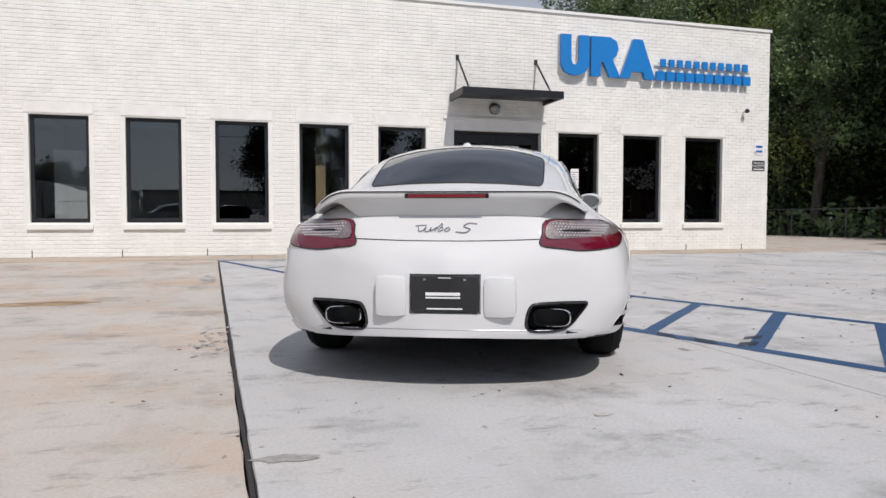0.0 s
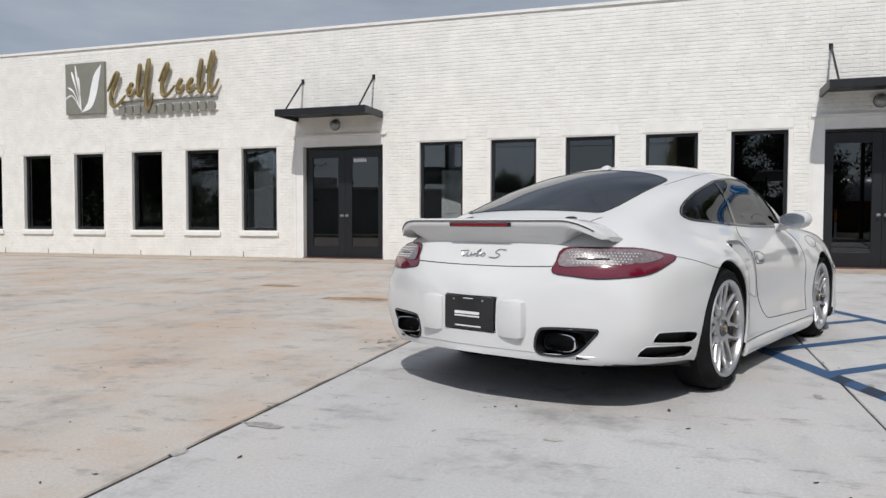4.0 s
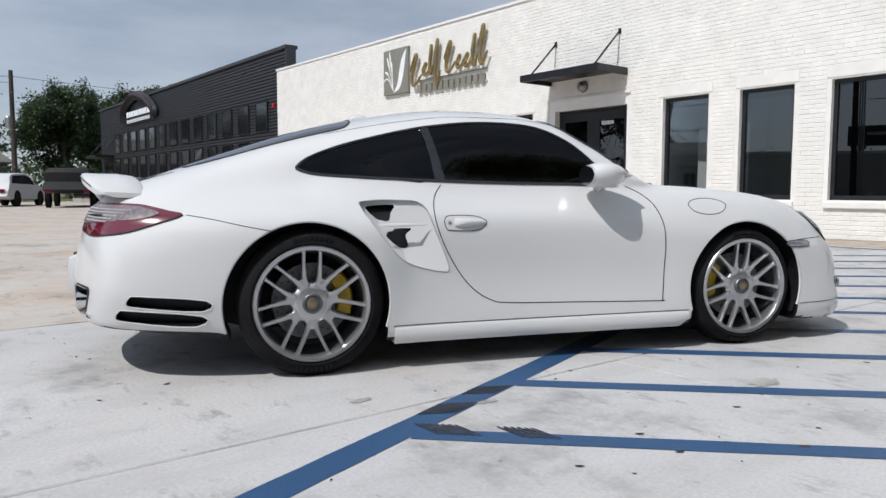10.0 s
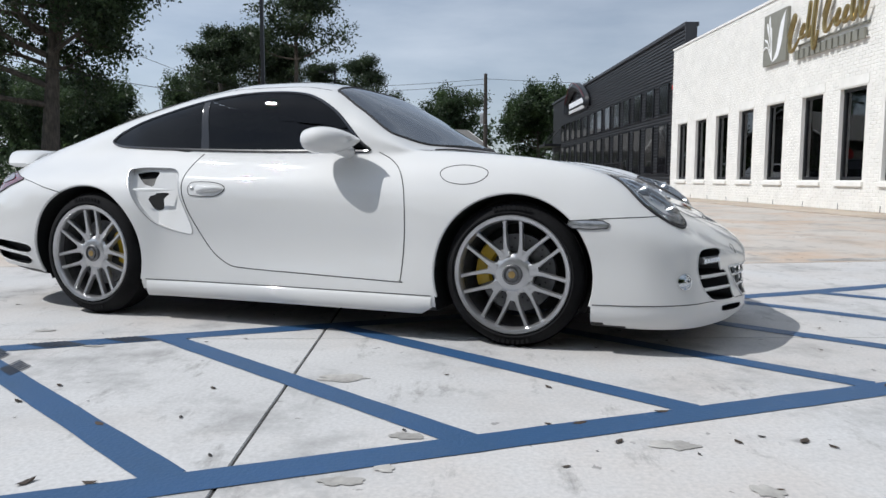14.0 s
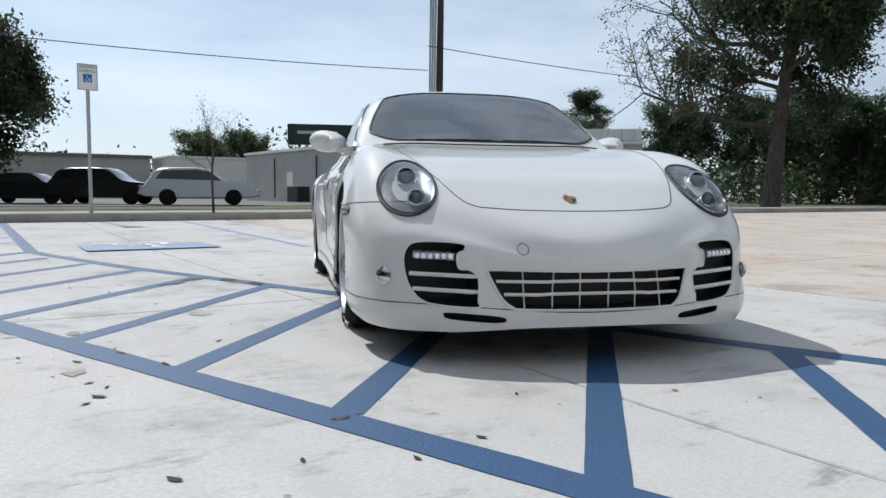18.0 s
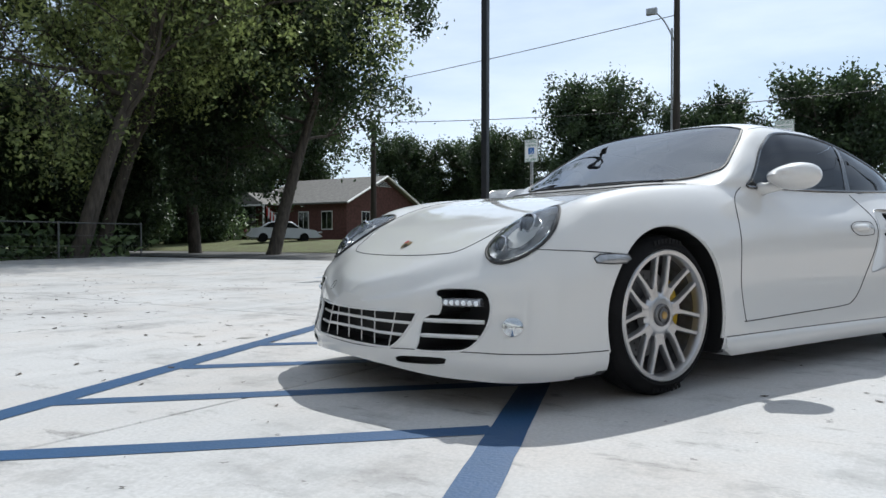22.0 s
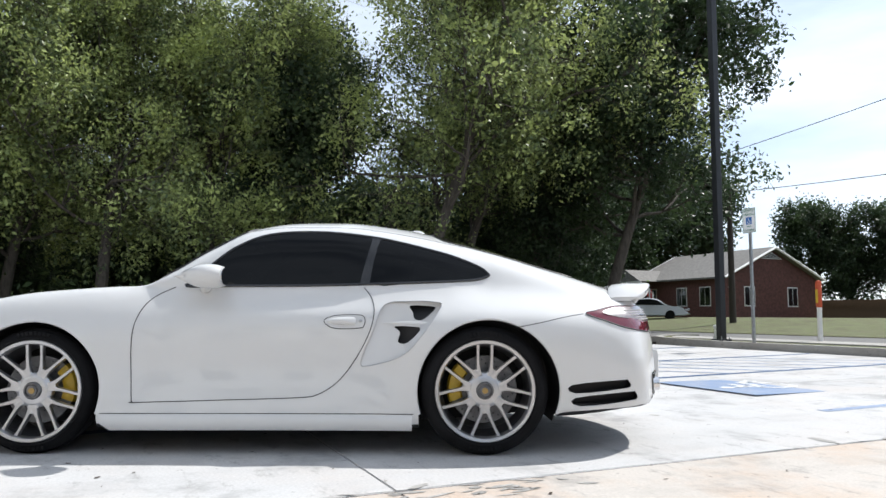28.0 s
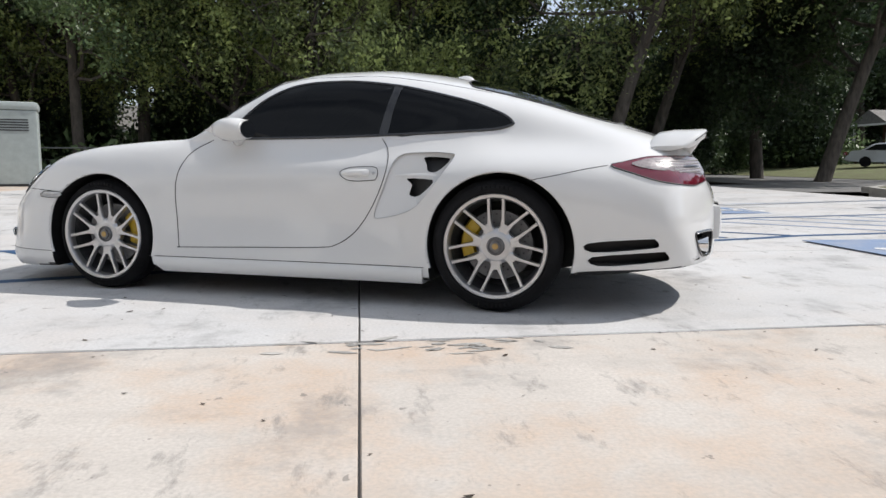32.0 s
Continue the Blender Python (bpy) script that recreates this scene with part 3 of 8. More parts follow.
def access_emblem(x, y, size):
    """The wheelchair emblem, painted on the ground."""
    g = ground_z(y)
    ob = empty("parking_emblem", Matrix.Translation((x, y, g)), "faded blue square with a white wheelchair emblem painted on concrete", "road marking", kind="structure")
    h = size / 2
    part("emblem_field", box(-h, h, -h, h, 0.0, 0.004), "old_paint", ob)
    bm = bmesh.new()
    k = size
    arc = [(0.02 * k + 0.21 * k * math.cos(radians(a)), -0.12 * k + 0.21 * k * math.sin(radians(a))) for a in range(120, 350, 12)]
    line = arc + []
    for (x0, y0), (x1, y1) in zip(line, line[1:]):
        t = Vector((x1 - x0, y1 - y0)).normalized() * 0.0
        n = Vector((-(y1 - y0), x1 - x0)).normalized() * 0.03 * k
        bm.faces.new([bm.verts.new((px, py, 0.007)) for px, py in ((x0 + n.x, y0 + n.y), (x1 + n.x, y1 + n.y), (x1 - n.x, y1 - n.y), (x0 - n.x, y0 - n.y))])
    for x0, y0, x1, y1 in ((-0.05, 0.22, -0.02, -0.08), (-0.02, -0.05, 0.2, -0.07), (0.2, -0.07, 0.28, -0.3), (0.28, -0.3, 0.36, -0.28), (-0.04, 0.1, 0.14, 0.09)):
        d = Vector((x1 - x0, y1 - y0)).normalized()
        n = Vector((-d.y, d.x)) * 0.032 * k
        bm.faces.new([bm.verts.new((px, py, 0.007)) for px, py in ((x0 * k + n.x, y0 * k + n.y), (x1 * k + n.x, y1 * k + n.y), (x1 * k - n.x, y1 * k - n.y), (x0 * k - n.x, y0 * k - n.y))])
    bm.faces.new([bm.verts.new((-0.05 * k + 0.055 * k * math.cos(a), 0.3 * k + 0.055 * k * math.sin(a), 0.007)) for a in [j * 2 * math.pi / 16 for j in range(16)]])
    part("wheelchair_figure", bm, "sign_white", ob)
    return ob


access_emblem(2.58, 0.12, 1.36)
access_emblem(7.3, -0.7, 1.36)

# ---- white brick building ----
DOOR_W = [(-6.59, -4.60), (4.22, 6.18)]
WIN = [(-20.20, -19.23), (-18.44, -17.48), (-16.71, -15.77), (-15.02, -14.06), (-13.30, -12.33), (-11.46, -10.51), (-9.84, -8.86), (-8.25, -7.27),
       (-3.73, -2.72), (-2.13, -1.13), (-0.55, 0.46), (1.03, 2.03), (2.60, 3.62), (6.56, 7.56), (8.14, 9.13), (9.73, 10.75)]
WZ0, WZ1, DOOR_Z, PORCH_Z = 0.70, 2.66, 2.63, 2.88
X0, X1 = -20.88, 12.0
white_house = empty("commercial_building", Matrix(), "single-storey white painted brick building with tall black-framed windows", "building")


def roof_z(x):
    return 5.17 + 0.18 * (X1 - x) / (X1 - X0)


holes = sorted([(a, b, WZ0, WZ1) for a, b in WIN] + [(a - 0.19, b + 0.06, 0.0, PORCH_Z) for a, b in DOOR_W])
xs = sorted({X0, X1, *[h[0] for h in holes], *[h[1] for h in holes]})
zs = [-0.05, WZ0, WZ1, PORCH_Z, 5.0]


def solid(i, j):
    if not (0 <= i < len(xs) - 1 and 0 <= j < len(zs) - 1):
        return False
    x, z = (xs[i] + xs[i + 1]) / 2, (zs[j] + zs[j + 1]) / 2
    return not any(a < x < b and z0 < z < z1 for a, b, z0, z1 in holes)


bm = bmesh.new()
grid = {(i, j, k): bm.verts.new((x, FACE_Y + (0.0075, 0.30)[k], roof_z(x) if z == 5.0 else z)) for i, x in enumerate(xs) for j, z in enumerate(zs) for k in (0, 1)}
for i in range(len(xs) - 1):
    for j in range(len(zs) - 1):
        if solid(i, j):
            for k in (0, 1):
                bm.faces.new([grid[c] for c in ((i, j, k), (i + 1, j, k), (i + 1, j + 1, k), (i, j + 1, k))])
            for di, dj, c0, c1 in ((-1, 0, (i, j), (i, j + 1)), (1, 0, (i + 1, j), (i + 1, j + 1)), (0, -1, (i, j), (i + 1, j)), (0, 1, (i, j + 1), (i + 1, j + 1))):
                if not solid(i + di, j + dj):
                    bm.faces.new([grid[c] for c in ((*c0, 0), (*c1, 0), (*c1, 1), (*c0, 1))])
bmesh.ops.delete(bm, geom=[v for v in bm.verts if not v.link_faces], context="VERTS")
part("front_wall", bm, "brick_white", white_house)
bm = bmesh.new()
vs = add_box(bm, X1 - 0.3, X1, FACE_Y + 0.3, 30, -0.05, 5.18) + add_box(bm, X0, X0 + 0.3, FACE_Y + 0.3, 30, -0.05, 5.38) + add_box(bm, X0, X1, 30, 30.3, -0.05, 5.2)
part("side_wall", bm, "brick_white", white_house)
part("roof_deck", box(X0 + 0.3, X1 - 0.3, FACE_Y + 0.3, 30, 4.6, 4.8), "grey_wall", white_house)
bm = bmesh.new()
vs = add_box(bm, X0 - 0.03, X1 + 0.03, FACE_Y - 0.03, FACE_Y + 0.33, 5.0, 5.06)
for v in vs:
    v.co.z += roof_z(v.co.x) - 5.0
part("parapet_cap", bm, "trim_white", white_house, "thin white metal coping")
# rooms behind the glass
bm = bmesh.new()
add_box(bm, X0 + 0.3, X1 - 0.3, 19.2, 19.3, 0.06, 3.0)
for x in (-17.0, -12.0, -7.0, -4.2, -0.85, 2.3, 3.9, 6.4, 9.4):
    add_box(bm, x - 0.05, x + 0.05, FACE_Y + 0.3, 19.2, 0.06, 3.0)
part("partition_wall", bm, "indoor", white_house)
part("room_floor", box(X0 + 0.3, X1 - 0.3, FACE_Y + 0.3, 19.2, 0.02, 0.06), "indoor_floor", white_house)
part("room_ceiling", box(X0 + 0.3, X1 - 0.3, FACE_Y + 0.3, 19.2, 3.0, 3.1), "indoor", white_house)


def window(a, b, dark):
    w = b - a
    ob = part("window", box(0, w, 0.10, 0.17, 0, 0.001), "black_metal", white_house)
    ob.location = (a, FACE_Y, WZ0)
    h = WZ1 - WZ0
    f = 0.075
    bm = bmesh.new()
    for x0, x1, z0, z1 in ((0, f, 0, h), (w - f, w, 0, h), (f, w - f, 0, f), (f, w - f, h - f, h)):
        add_box(bm, x0, x1, 0.09, 0.17, z0, z1, None, 0.006)
    part("window_frame", bm, "black_metal", ob, "black metal frame")
    pane = part("pane", box(f, w - f, 0.125, 0.13, f, h - f), "glass_dark" if dark else "glass", ob)
    pane.visible_shadow = False
    part("window_sill", box(-0.04, w + 0.04, -0.05, 0.11, -0.13, -0.025, 0.012), "brick_white", ob)
    part("lintel", box(-0.06, w + 0.06, -0.008, 0.03, h + 0.015, h + 0.21, 0.004), "brick_white", ob)
    bm = bmesh.new()
    for x0, x1 in ((0.0, 0.012), (w - 0.012, w)):
        add_box(bm, x0, x1, 0.0, 0.09, 0, h)
    add_box(bm, 0.012, w - 0.012, 0.0, 0.09, h - 0.012, h)
    part("reveal", bm, "brick_white", ob)
    return ob


for i, (a, b) in enumerate(WIN):
    window(a, b, i in (0, 1, 2, 3, 4, 10, 12, 13, 14, 15))


def double_door(a, b):
    w = b - a
    ob = part("entrance_door", box(0, w, 0.16, 0.26, DOOR_Z - 0.05, DOOR_Z, 0.004), "black_metal", white_house, "black double door with tall glass panes")
    ob.location = (a, FACE_Y, 0)
    half = w / 2
    for x0, side in ((0.0, 1), (half, -1)):
        leaf_w = half - 0.004
        bm = bmesh.new()
        st = 0.17
        for p, q, z0, z1 in ((0, st, 0.085, DOOR_Z - 0.06), (leaf_w - st, leaf_w, 0.085, DOOR_Z - 0.06), (st, leaf_w - st, 0.085, 0.36), (st, leaf_w - st, DOOR_Z - 0.25, DOOR_Z - 0.06)):
            add_box(bm, x0 + p, x0 + q, 0.17, 0.22, z0, z1, None, 0.004)
        leaf = part("door_leaf", bm, "black_metal", ob)
        g = part("pane", box(x0 + st, x0 + leaf_w - st, 0.192, 0.198, 0.36, DOOR_Z - 0.25), "glass_dark", leaf)
        g.visible_shadow = False
        kx = x0 + (leaf_w - 0.06 if side > 0 else 0.06)
        bm = bmesh.new()
        add_lathe(bm, [(0.03, 0.0), (0.03, 0.012), (0.012, 0.016), (0.012, 0.05), (0.028, 0.055), (0.03, 0.075), (0.018, 0.09)], 12, pose(kx, 0.17, 1.05, 90))
        part("door_knob", bm, "galv", leaf, "steel door knob", smooth=True)
    # bars in place of the unit number
    bm = bmesh.new()
    for i in range(6):
        add_box(bm, half + 0.21 + 0.055 * i, half + 0.25 + 0.055 * i, 0.186, 0.190, DOOR_Z - 0.36, DOOR_Z - 0.28)
    part("number_bars", bm, "sign_white", ob)
    part("threshold", box(-0.02, w + 0.02, 0.0, 0.3, 0.05, 0.085, 0.006), "red_brick", ob, "brick threshold")
    bm = bmesh.new()
    add_box(bm, -0.19, -0.002, 0.02, 0.26, 0.06, PORCH_Z - 0.032, None, 0.005)
    add_box(bm, w + 0.002, w + 0.06, 0.02, 0.26, 0.06, PORCH_Z - 0.032, None, 0.005)
    add_box(bm, 0.0, w, 0.022, 0.26, DOOR_Z + 0.002, PORCH_Z - 0.032, None, 0.005)
    add_box(bm, -0.24, w + 0.11, -0.03, 0.26, PORCH_Z - 0.03, PORCH_Z + 0.02, None, 0.005)
    part("door_casing", bm, "trim_white", ob, "white painted casing")
    return ob


for a, b in DOOR_W:
    double_door(a, b)


def canopy(x0, x1):
    y0, z0, z1 = 13.42, 3.21, 3.36
    ob = empty("door_canopy", Matrix.Translation((x0, y0, z0)), "flat black steel canopy hung on two rods over a door", "canopy", "door canopies")
    w, d, h = x1 - x0, FACE_Y - y0, z1 - z0
    bm = bmesh.new()
    for a in ((0, w, 0, 0.05, 0, h), (0, 0.05, 0.05, d, 0, h), (w - 0.05, w, 0.05, d, 0, h)):
        add_box(bm, *a, None, 0.006)
    part("channel", bm, "black_metal", ob)
    part("deck", box(0.05, w - 0.05, 0.05, d, 0.085, 0.115), "black_metal", ob)
    for x in (0.17, w - 0.22):
        rod = part("rod", tube([(x, 0.16, h), (x, d - 0.02, 0.91)], 0.02, 8), "black_metal", ob, smooth=True)
        part("wall_plate", box(x - 0.035, x + 0.035, d - 0.02, d, 0.86, 0.97, 0.004), "black_metal", ob)
    return ob


canopy(-6.74, -4.58)
canopy(4.11, 6.25)


def dome_lamp(x):
    ob = empty("porch_lamp", Matrix.Translation((x, FACE_Y, 3.10)), "small round dome lamp above a door", "lamp", "porch lamps")
    bm = bmesh.new()
    add_lathe(bm, [(0.001, -0.16), (0.06, -0.15), (0.10, -0.10), (0.115, -0.04), (0.115, 0.0)], 20, pose(0, 0, 0, -90))
    part("lamp_dome", bm, "galv", ob, smooth=True)
    part("lamp_base", add_lathe(bmesh.new(), [(0.125, -0.02), (0.125, 0.0)], 20, pose(0, -0.001, 0, -90)), "black_metal", ob)


dome_lamp(-5.75)
dome_lamp(5.1)


# ---- oil and rust stains on the slabs ----
def stain(x, y, rx, ry, material, turn=0.0):
    bm = bmesh.new()
    n = 30
    ph = [random.uniform(0, 6.3) for _ in range(3)]
    ring = []
    for k in range(n):
        a = 2 * math.pi * k / n
        r = 1 + 0.16 * math.sin(2 * a + ph[0]) + 0.12 * math.sin(5 * a + ph[1]) + 0.08 * math.sin(9 * a + ph[2]) + random.uniform(-0.06, 0.06)
        px, py = rx * r * math.cos(a), ry * r * math.sin(a)
        px, py = px * math.cos(turn) - py * math.sin(turn), px * math.sin(turn) + py * math.cos(turn)
        ring.append(bm.verts.new((x + px, y + py, ground_z(y + py) + 0.0025)))
    bm.faces.new(ring)
    part("stain", bm, material, pavement)


for x, y, rx, ry, m in ((3.29, 5.19, 0.045, 0.10, "stain_dark"), (3.90, 5.45, 0.03, 0.045, "stain_dark"), (4.13, 5.40, 0.025, 0.03, "stain_dark"), (4.21, 5.30, 0.03, 0.05, "stain_dark"), (3.98, 6.2, 0.04, 0.06, "stain_dark"), (0.02, 2.27, 0.11, 0.035, "stain_dark"), (-1.84, 7.2, 0.5, 0.16, "stain_rust"), (-3.6, 8.4, 0.30, 0.13, "stain_rust"), (-2.5, 5.6, 0.16, 0.09, "stain_dark"), (-0.5, 9.4, 0.10, 0.5, "stain_dark")):
    stain(x, y, rx, ry, m)
for k in range(26):
    stain(-0.30 + random.gauss(0, 0.06), 4.75 + random.gauss(0, 0.32), random.uniform(0.006, 0.02), random.uniform(0.02, 0.07), "stain_dark", random.uniform(-0.5, 0.5))
for k in range(46):
    stain(random.uniform(-6, 7), random.uniform(0.5, 12.5), random.uniform(0.012, 0.04), random.uniform(0.012, 0.05), "stain_dark")

# ---- white sports car ----
def paint_mat():
    m, nt, p = principled("pearl_paint")
    p.inputs["Base Color"].default_value = (0.64, 0.64, 0.635, 1)
    p.inputs["Specular IOR Level"].default_value = 0.2
    p.inputs["Roughness"].default_value = 0.34
    p.inputs["Coat Weight"].default_value, p.inputs["Coat Roughness"].default_value = 1.0, 0.02
    n = nt.nodes.new("ShaderNodeTexNoise")
    n.inputs["Scale"].default_value = 900
    r = nt.nodes.new("ShaderNodeMapRange")
    r.inputs[3].default_value, r.inputs[4].default_value = 0.48, 0.56
    nt.links.new(n.outputs["Fac"], r.inputs[0])
    nt.links.new(r.outputs[0], p.inputs["Roughness"])
    return m


M["paint"] = paint_mat()
M["void"] = plain("void", (0.006, 0.006, 0.007), 0.6)
M["cabin"] = mat("cabin", (0.025, 0.026, 0.03), 0.7, vary=0.2, scale=30)
M["seam"] = plain("seam", (0.02, 0.02, 0.022), 0.6)
M["gloss_black"] = plain("gloss_black", (0.01, 0.01, 0.012), 0.12, coat=0.5)
M["rubber"] = mat("rubber", (0.012, 0.012, 0.013), 0.8, vary=0.25, scale=9, bump=0.2, bscale=200, spec=0.12)
M["rim_silver"] = mat("rim_silver", (0.52, 0.52, 0.53), 0.30, 0.85, vary=0.06, scale=14, bump=0.02)
M["disc_steel"] = mat("disc_steel", (0.16, 0.16, 0.165), 0.45, 0.6, vary=0.2, scale=30, bump=0.05)
M["caliper_yellow"] = mat("caliper_yellow", (0.55, 0.36, 0.02), 0.35, vary=0.1, scale=20)
M["chrome"] = plain("chrome", (0.72, 0.72, 0.73), 0.12, 1.0)
M["tint"] = clear("tint", (0.05, 0.055, 0.065), 0.0, 0.35, 1.34)
M["screen_glass"] = clear("screen_glass", (0.55, 0.62, 0.64), 0.0, 0.75, 3.0)
M["rear_glass"] = clear("rear_glass", (0.16, 0.17, 0.19), 0.0, 0.45, 1.75)
M["lamp_bowl"] = mat("lamp_bowl", (0.42, 0.43, 0.45), 0.25, 0.7, vary=0.2, scale=40, bump=0.05)
M["lamp_lens"] = clear("lamp_lens", (0.92, 0.95, 0.97), 0.0, 0.95)
M["tail_red"] = plain("tail_red", (0.13, 0.004, 0.018), 0.12, coat=1.0)
M["tail_clear"] = mat("tail_clear", (0.20, 0.165, 0.17), 0.3, 0.0, vary=0.3, scale=60, bump=0.1, bscale=90, coat=1.0)
M["tail_dot"] = plain("tail_dot", (0.72, 0.70, 0.70), 0.2, 0.2)
M["projector"] = plain("projector", (0.10, 0.11, 0.125), 0.08, 0.4, coat=1.0)
M["led_white"] = lit("led_white", (0.80, 0.83, 0.87), 0.06)
M["brake_red"] = plain("brake_red", (0.20, 0.006, 0.012), 0.15, coat=1.0)
M["plate_black"] = mat("plate_black", (0.02, 0.02, 0.022), 0.4, vary=0.2)
M["crest_gold"] = plain("crest_gold", (0.36, 0.25, 0.10), 0.3, 0.8)
M["crest_red"] = plain("crest_red", (0.45, 0.03, 0.03), 0.35)

car = empty("sports_car", pose(1.161, 4.0, 0.0, 0, 0, -21.65), "white rear-engined sports coupe with a fixed rear wing and silver wheels", "car")


def keyed(keys):
    """A smooth value along the car from (place, value) keys."""
    xs, ys = [k[0] for k in keys], [k[1] for k in keys]
    d = [(b - a) / (q - p) for a, b, p, q in zip(ys, ys[1:], xs, xs[1:])]
    t = [d[0]] + [0.0 if a * b <= 0 else 2 * a * b / (a + b) for a, b in zip(d, d[1:])] + [d[-1]]

    def at(x):
        if x <= xs[0]:
            return ys[0]
        for i in range(len(xs) - 1):
            if x <= xs[i + 1]:
                h = xs[i + 1] - xs[i]
                u = (x - xs[i]) / h
                return (ys[i] * (1 + 2 * u) * (1 - u) ** 2 + h * t[i] * u * (1 - u) ** 2 + ys[i + 1] * u * u * (3 - 2 * u) + h * t[i + 1] * u * u * (u - 1))
        return ys[-1]
    return at


# heights of the middle line, the crest or belt, the roof rail, the shoulder, the widest line, the lower flank and the floor
top_z = keyed([(-1.14, 0.53), (-1.125, 0.595), (-1.09, 0.645), (-1.04, 0.685), (-1.01, 0.74), (-0.98, 0.8), (-0.9, 0.855), (-0.7, 0.925), (-0.4, 1.03), (-0.1, 1.13), (0.2, 1.21), (0.5, 1.266), (0.8, 1.292), (1, 1.29), (1.2, 1.262), (1.32, 1.225), (1.5, 1.14), (1.7, 1.035), (1.9, 0.925), (1.98, 0.882), (2.05, 0.866), (2.3, 0.825), (2.6, 0.765), (2.85, 0.69), (3, 0.615), (3.1, 0.56), (3.2, 0.505), (3.27, 0.455), (3.31, 0.405)])
crest_z = keyed([(-1.14, 0.5), (-1.08, 0.585), (-1, 0.65), (-0.85, 0.735), (-0.6, 0.8), (-0.3, 0.845), (0, 0.86), (0.4, 0.868), (0.9, 0.85), (1.7, 0.845), (2, 0.845), (2.35, 0.828), (2.6, 0.79), (2.7, 0.76), (2.8, 0.705), (2.9, 0.64), (3, 0.575), (3.1, 0.51), (3.2, 0.45), (3.31, 0.38)])
crest_w = keyed([(-1.14, 0.08), (-1.12, 0.2), (-1.08, 0.36), (-1.02, 0.51), (-0.95, 0.61), (-0.88, 0.675), (-0.8, 0.715), (-0.6, 0.735), (-0.3, 0.708), (-0.05, 0.708), (0.2, 0.738), (0.4, 0.738), (0.9, 0.730), (1.7, 0.735), (2.1, 0.745), (2.5, 0.75), (2.8, 0.735), (2.92, 0.7), (3, 0.655), (3.08, 0.56), (3.15, 0.45), (3.22, 0.33), (3.31, 0.09)])
rail_z = keyed([(-1.14, 0.52), (-1.06, 0.655), (-0.98, 0.775), (-0.9, 0.832), (-0.7, 0.895), (-0.4, 0.975), (-0.1, 1.055), (0.2, 1.12), (0.5, 1.172), (0.8, 1.2), (1.1, 1.2), (1.3, 1.175), (1.5, 1.08), (1.7, 0.955), (1.85, 0.885), (2, 0.868), (2.3, 0.826), (2.6, 0.77), (2.85, 0.69), (3, 0.61), (3.1, 0.555), (3.2, 0.495), (3.27, 0.445), (3.31, 0.395)])
rail_w = keyed([(-1.14, 0.05), (-1.1, 0.2), (-1.02, 0.38), (-0.9, 0.455), (-0.7, 0.478), (-0.2, 0.52), (0.3, 0.555), (0.8, 0.572), (1.2, 0.568), (1.4, 0.585), (1.6, 0.63), (1.75, 0.645), (1.9, 0.58), (2.2, 0.5), (2.8, 0.48), (3, 0.42), (3.1, 0.33), (3.2, 0.23), (3.31, 0.05)])
shoulder_z = keyed([(-1.14, 0.47), (-1.0, 0.55), (-0.6, 0.66), (-0.3, 0.69), (-0.05, 0.695), (0.2, 0.672), (0.6, 0.685), (1.7, 0.66), (2.35, 0.62), (2.8, 0.55), (3.1, 0.46), (3.31, 0.37)])
shoulder_w = keyed([(-1.14, 0.1), (-1.125, 0.23), (-1.1, 0.34), (-1.06, 0.46), (-1, 0.59), (-0.94, 0.7), (-0.88, 0.77), (-0.8, 0.815), (-0.6, 0.866), (-0.3, 0.903), (0, 0.912), (0.25, 0.9), (0.5, 0.862), (0.8, 0.84), (1.3, 0.826), (1.7, 0.83), (2, 0.85), (2.35, 0.866), (2.6, 0.858), (2.8, 0.836), (2.9, 0.81), (3, 0.76), (3.08, 0.69), (3.14, 0.585), (3.2, 0.45), (3.25, 0.32), (3.31, 0.12)])
wide_z = keyed([(-1.14, 0.41), (0.0, 0.42), (2.35, 0.40), (3.31, 0.31)])
wide_w = keyed([(-1.14, 0.12), (-1.125, 0.25), (-1.1, 0.36), (-1.06, 0.48), (-1, 0.615), (-0.94, 0.73), (-0.88, 0.8), (-0.8, 0.843), (-0.6, 0.888), (-0.3, 0.92), (0, 0.926), (0.3, 0.912), (0.5, 0.866), (0.8, 0.843), (1.3, 0.833), (1.75, 0.838), (2, 0.86), (2.35, 0.872), (2.6, 0.865), (2.8, 0.848), (2.9, 0.83), (3, 0.785), (3.08, 0.72), (3.14, 0.62), (3.2, 0.49), (3.25, 0.36), (3.29, 0.24), (3.31, 0.15)])
low_z = keyed([(-1.14, 0.285), (-0.9, 0.262), (-0.4, 0.235), (-0.33, 0.21), (0.0, 0.20), (0.4, 0.19), (2.0, 0.19), (2.8, 0.17), (3.31, 0.20)])
low_w = keyed([(-1.14, 0.10), (-1.12, 0.22), (-1.08, 0.40), (-1.02, 0.55), (-0.95, 0.67), (-0.85, 0.765), (-0.7, 0.825), (-0.5, 0.865), (0, 0.9), (0.35, 0.89), (0.6, 0.875), (1.3, 0.864), (1.9, 0.864), (2.35, 0.86), (2.7, 0.853), (2.8, 0.848), (2.92, 0.828), (3.02, 0.788), (3.1, 0.73), (3.17, 0.62), (3.23, 0.5), (3.28, 0.37), (3.31, 0.26)])
floor_z = keyed([(-1.14, 0.25), (-1.0, 0.235), (-0.7, 0.228), (-0.45, 0.225), (-0.3, 0.19), (0.4, 0.14), (1.95, 0.14), (2.6, 0.125), (3.0, 0.115), (3.2, 0.12), (3.31, 0.145)])


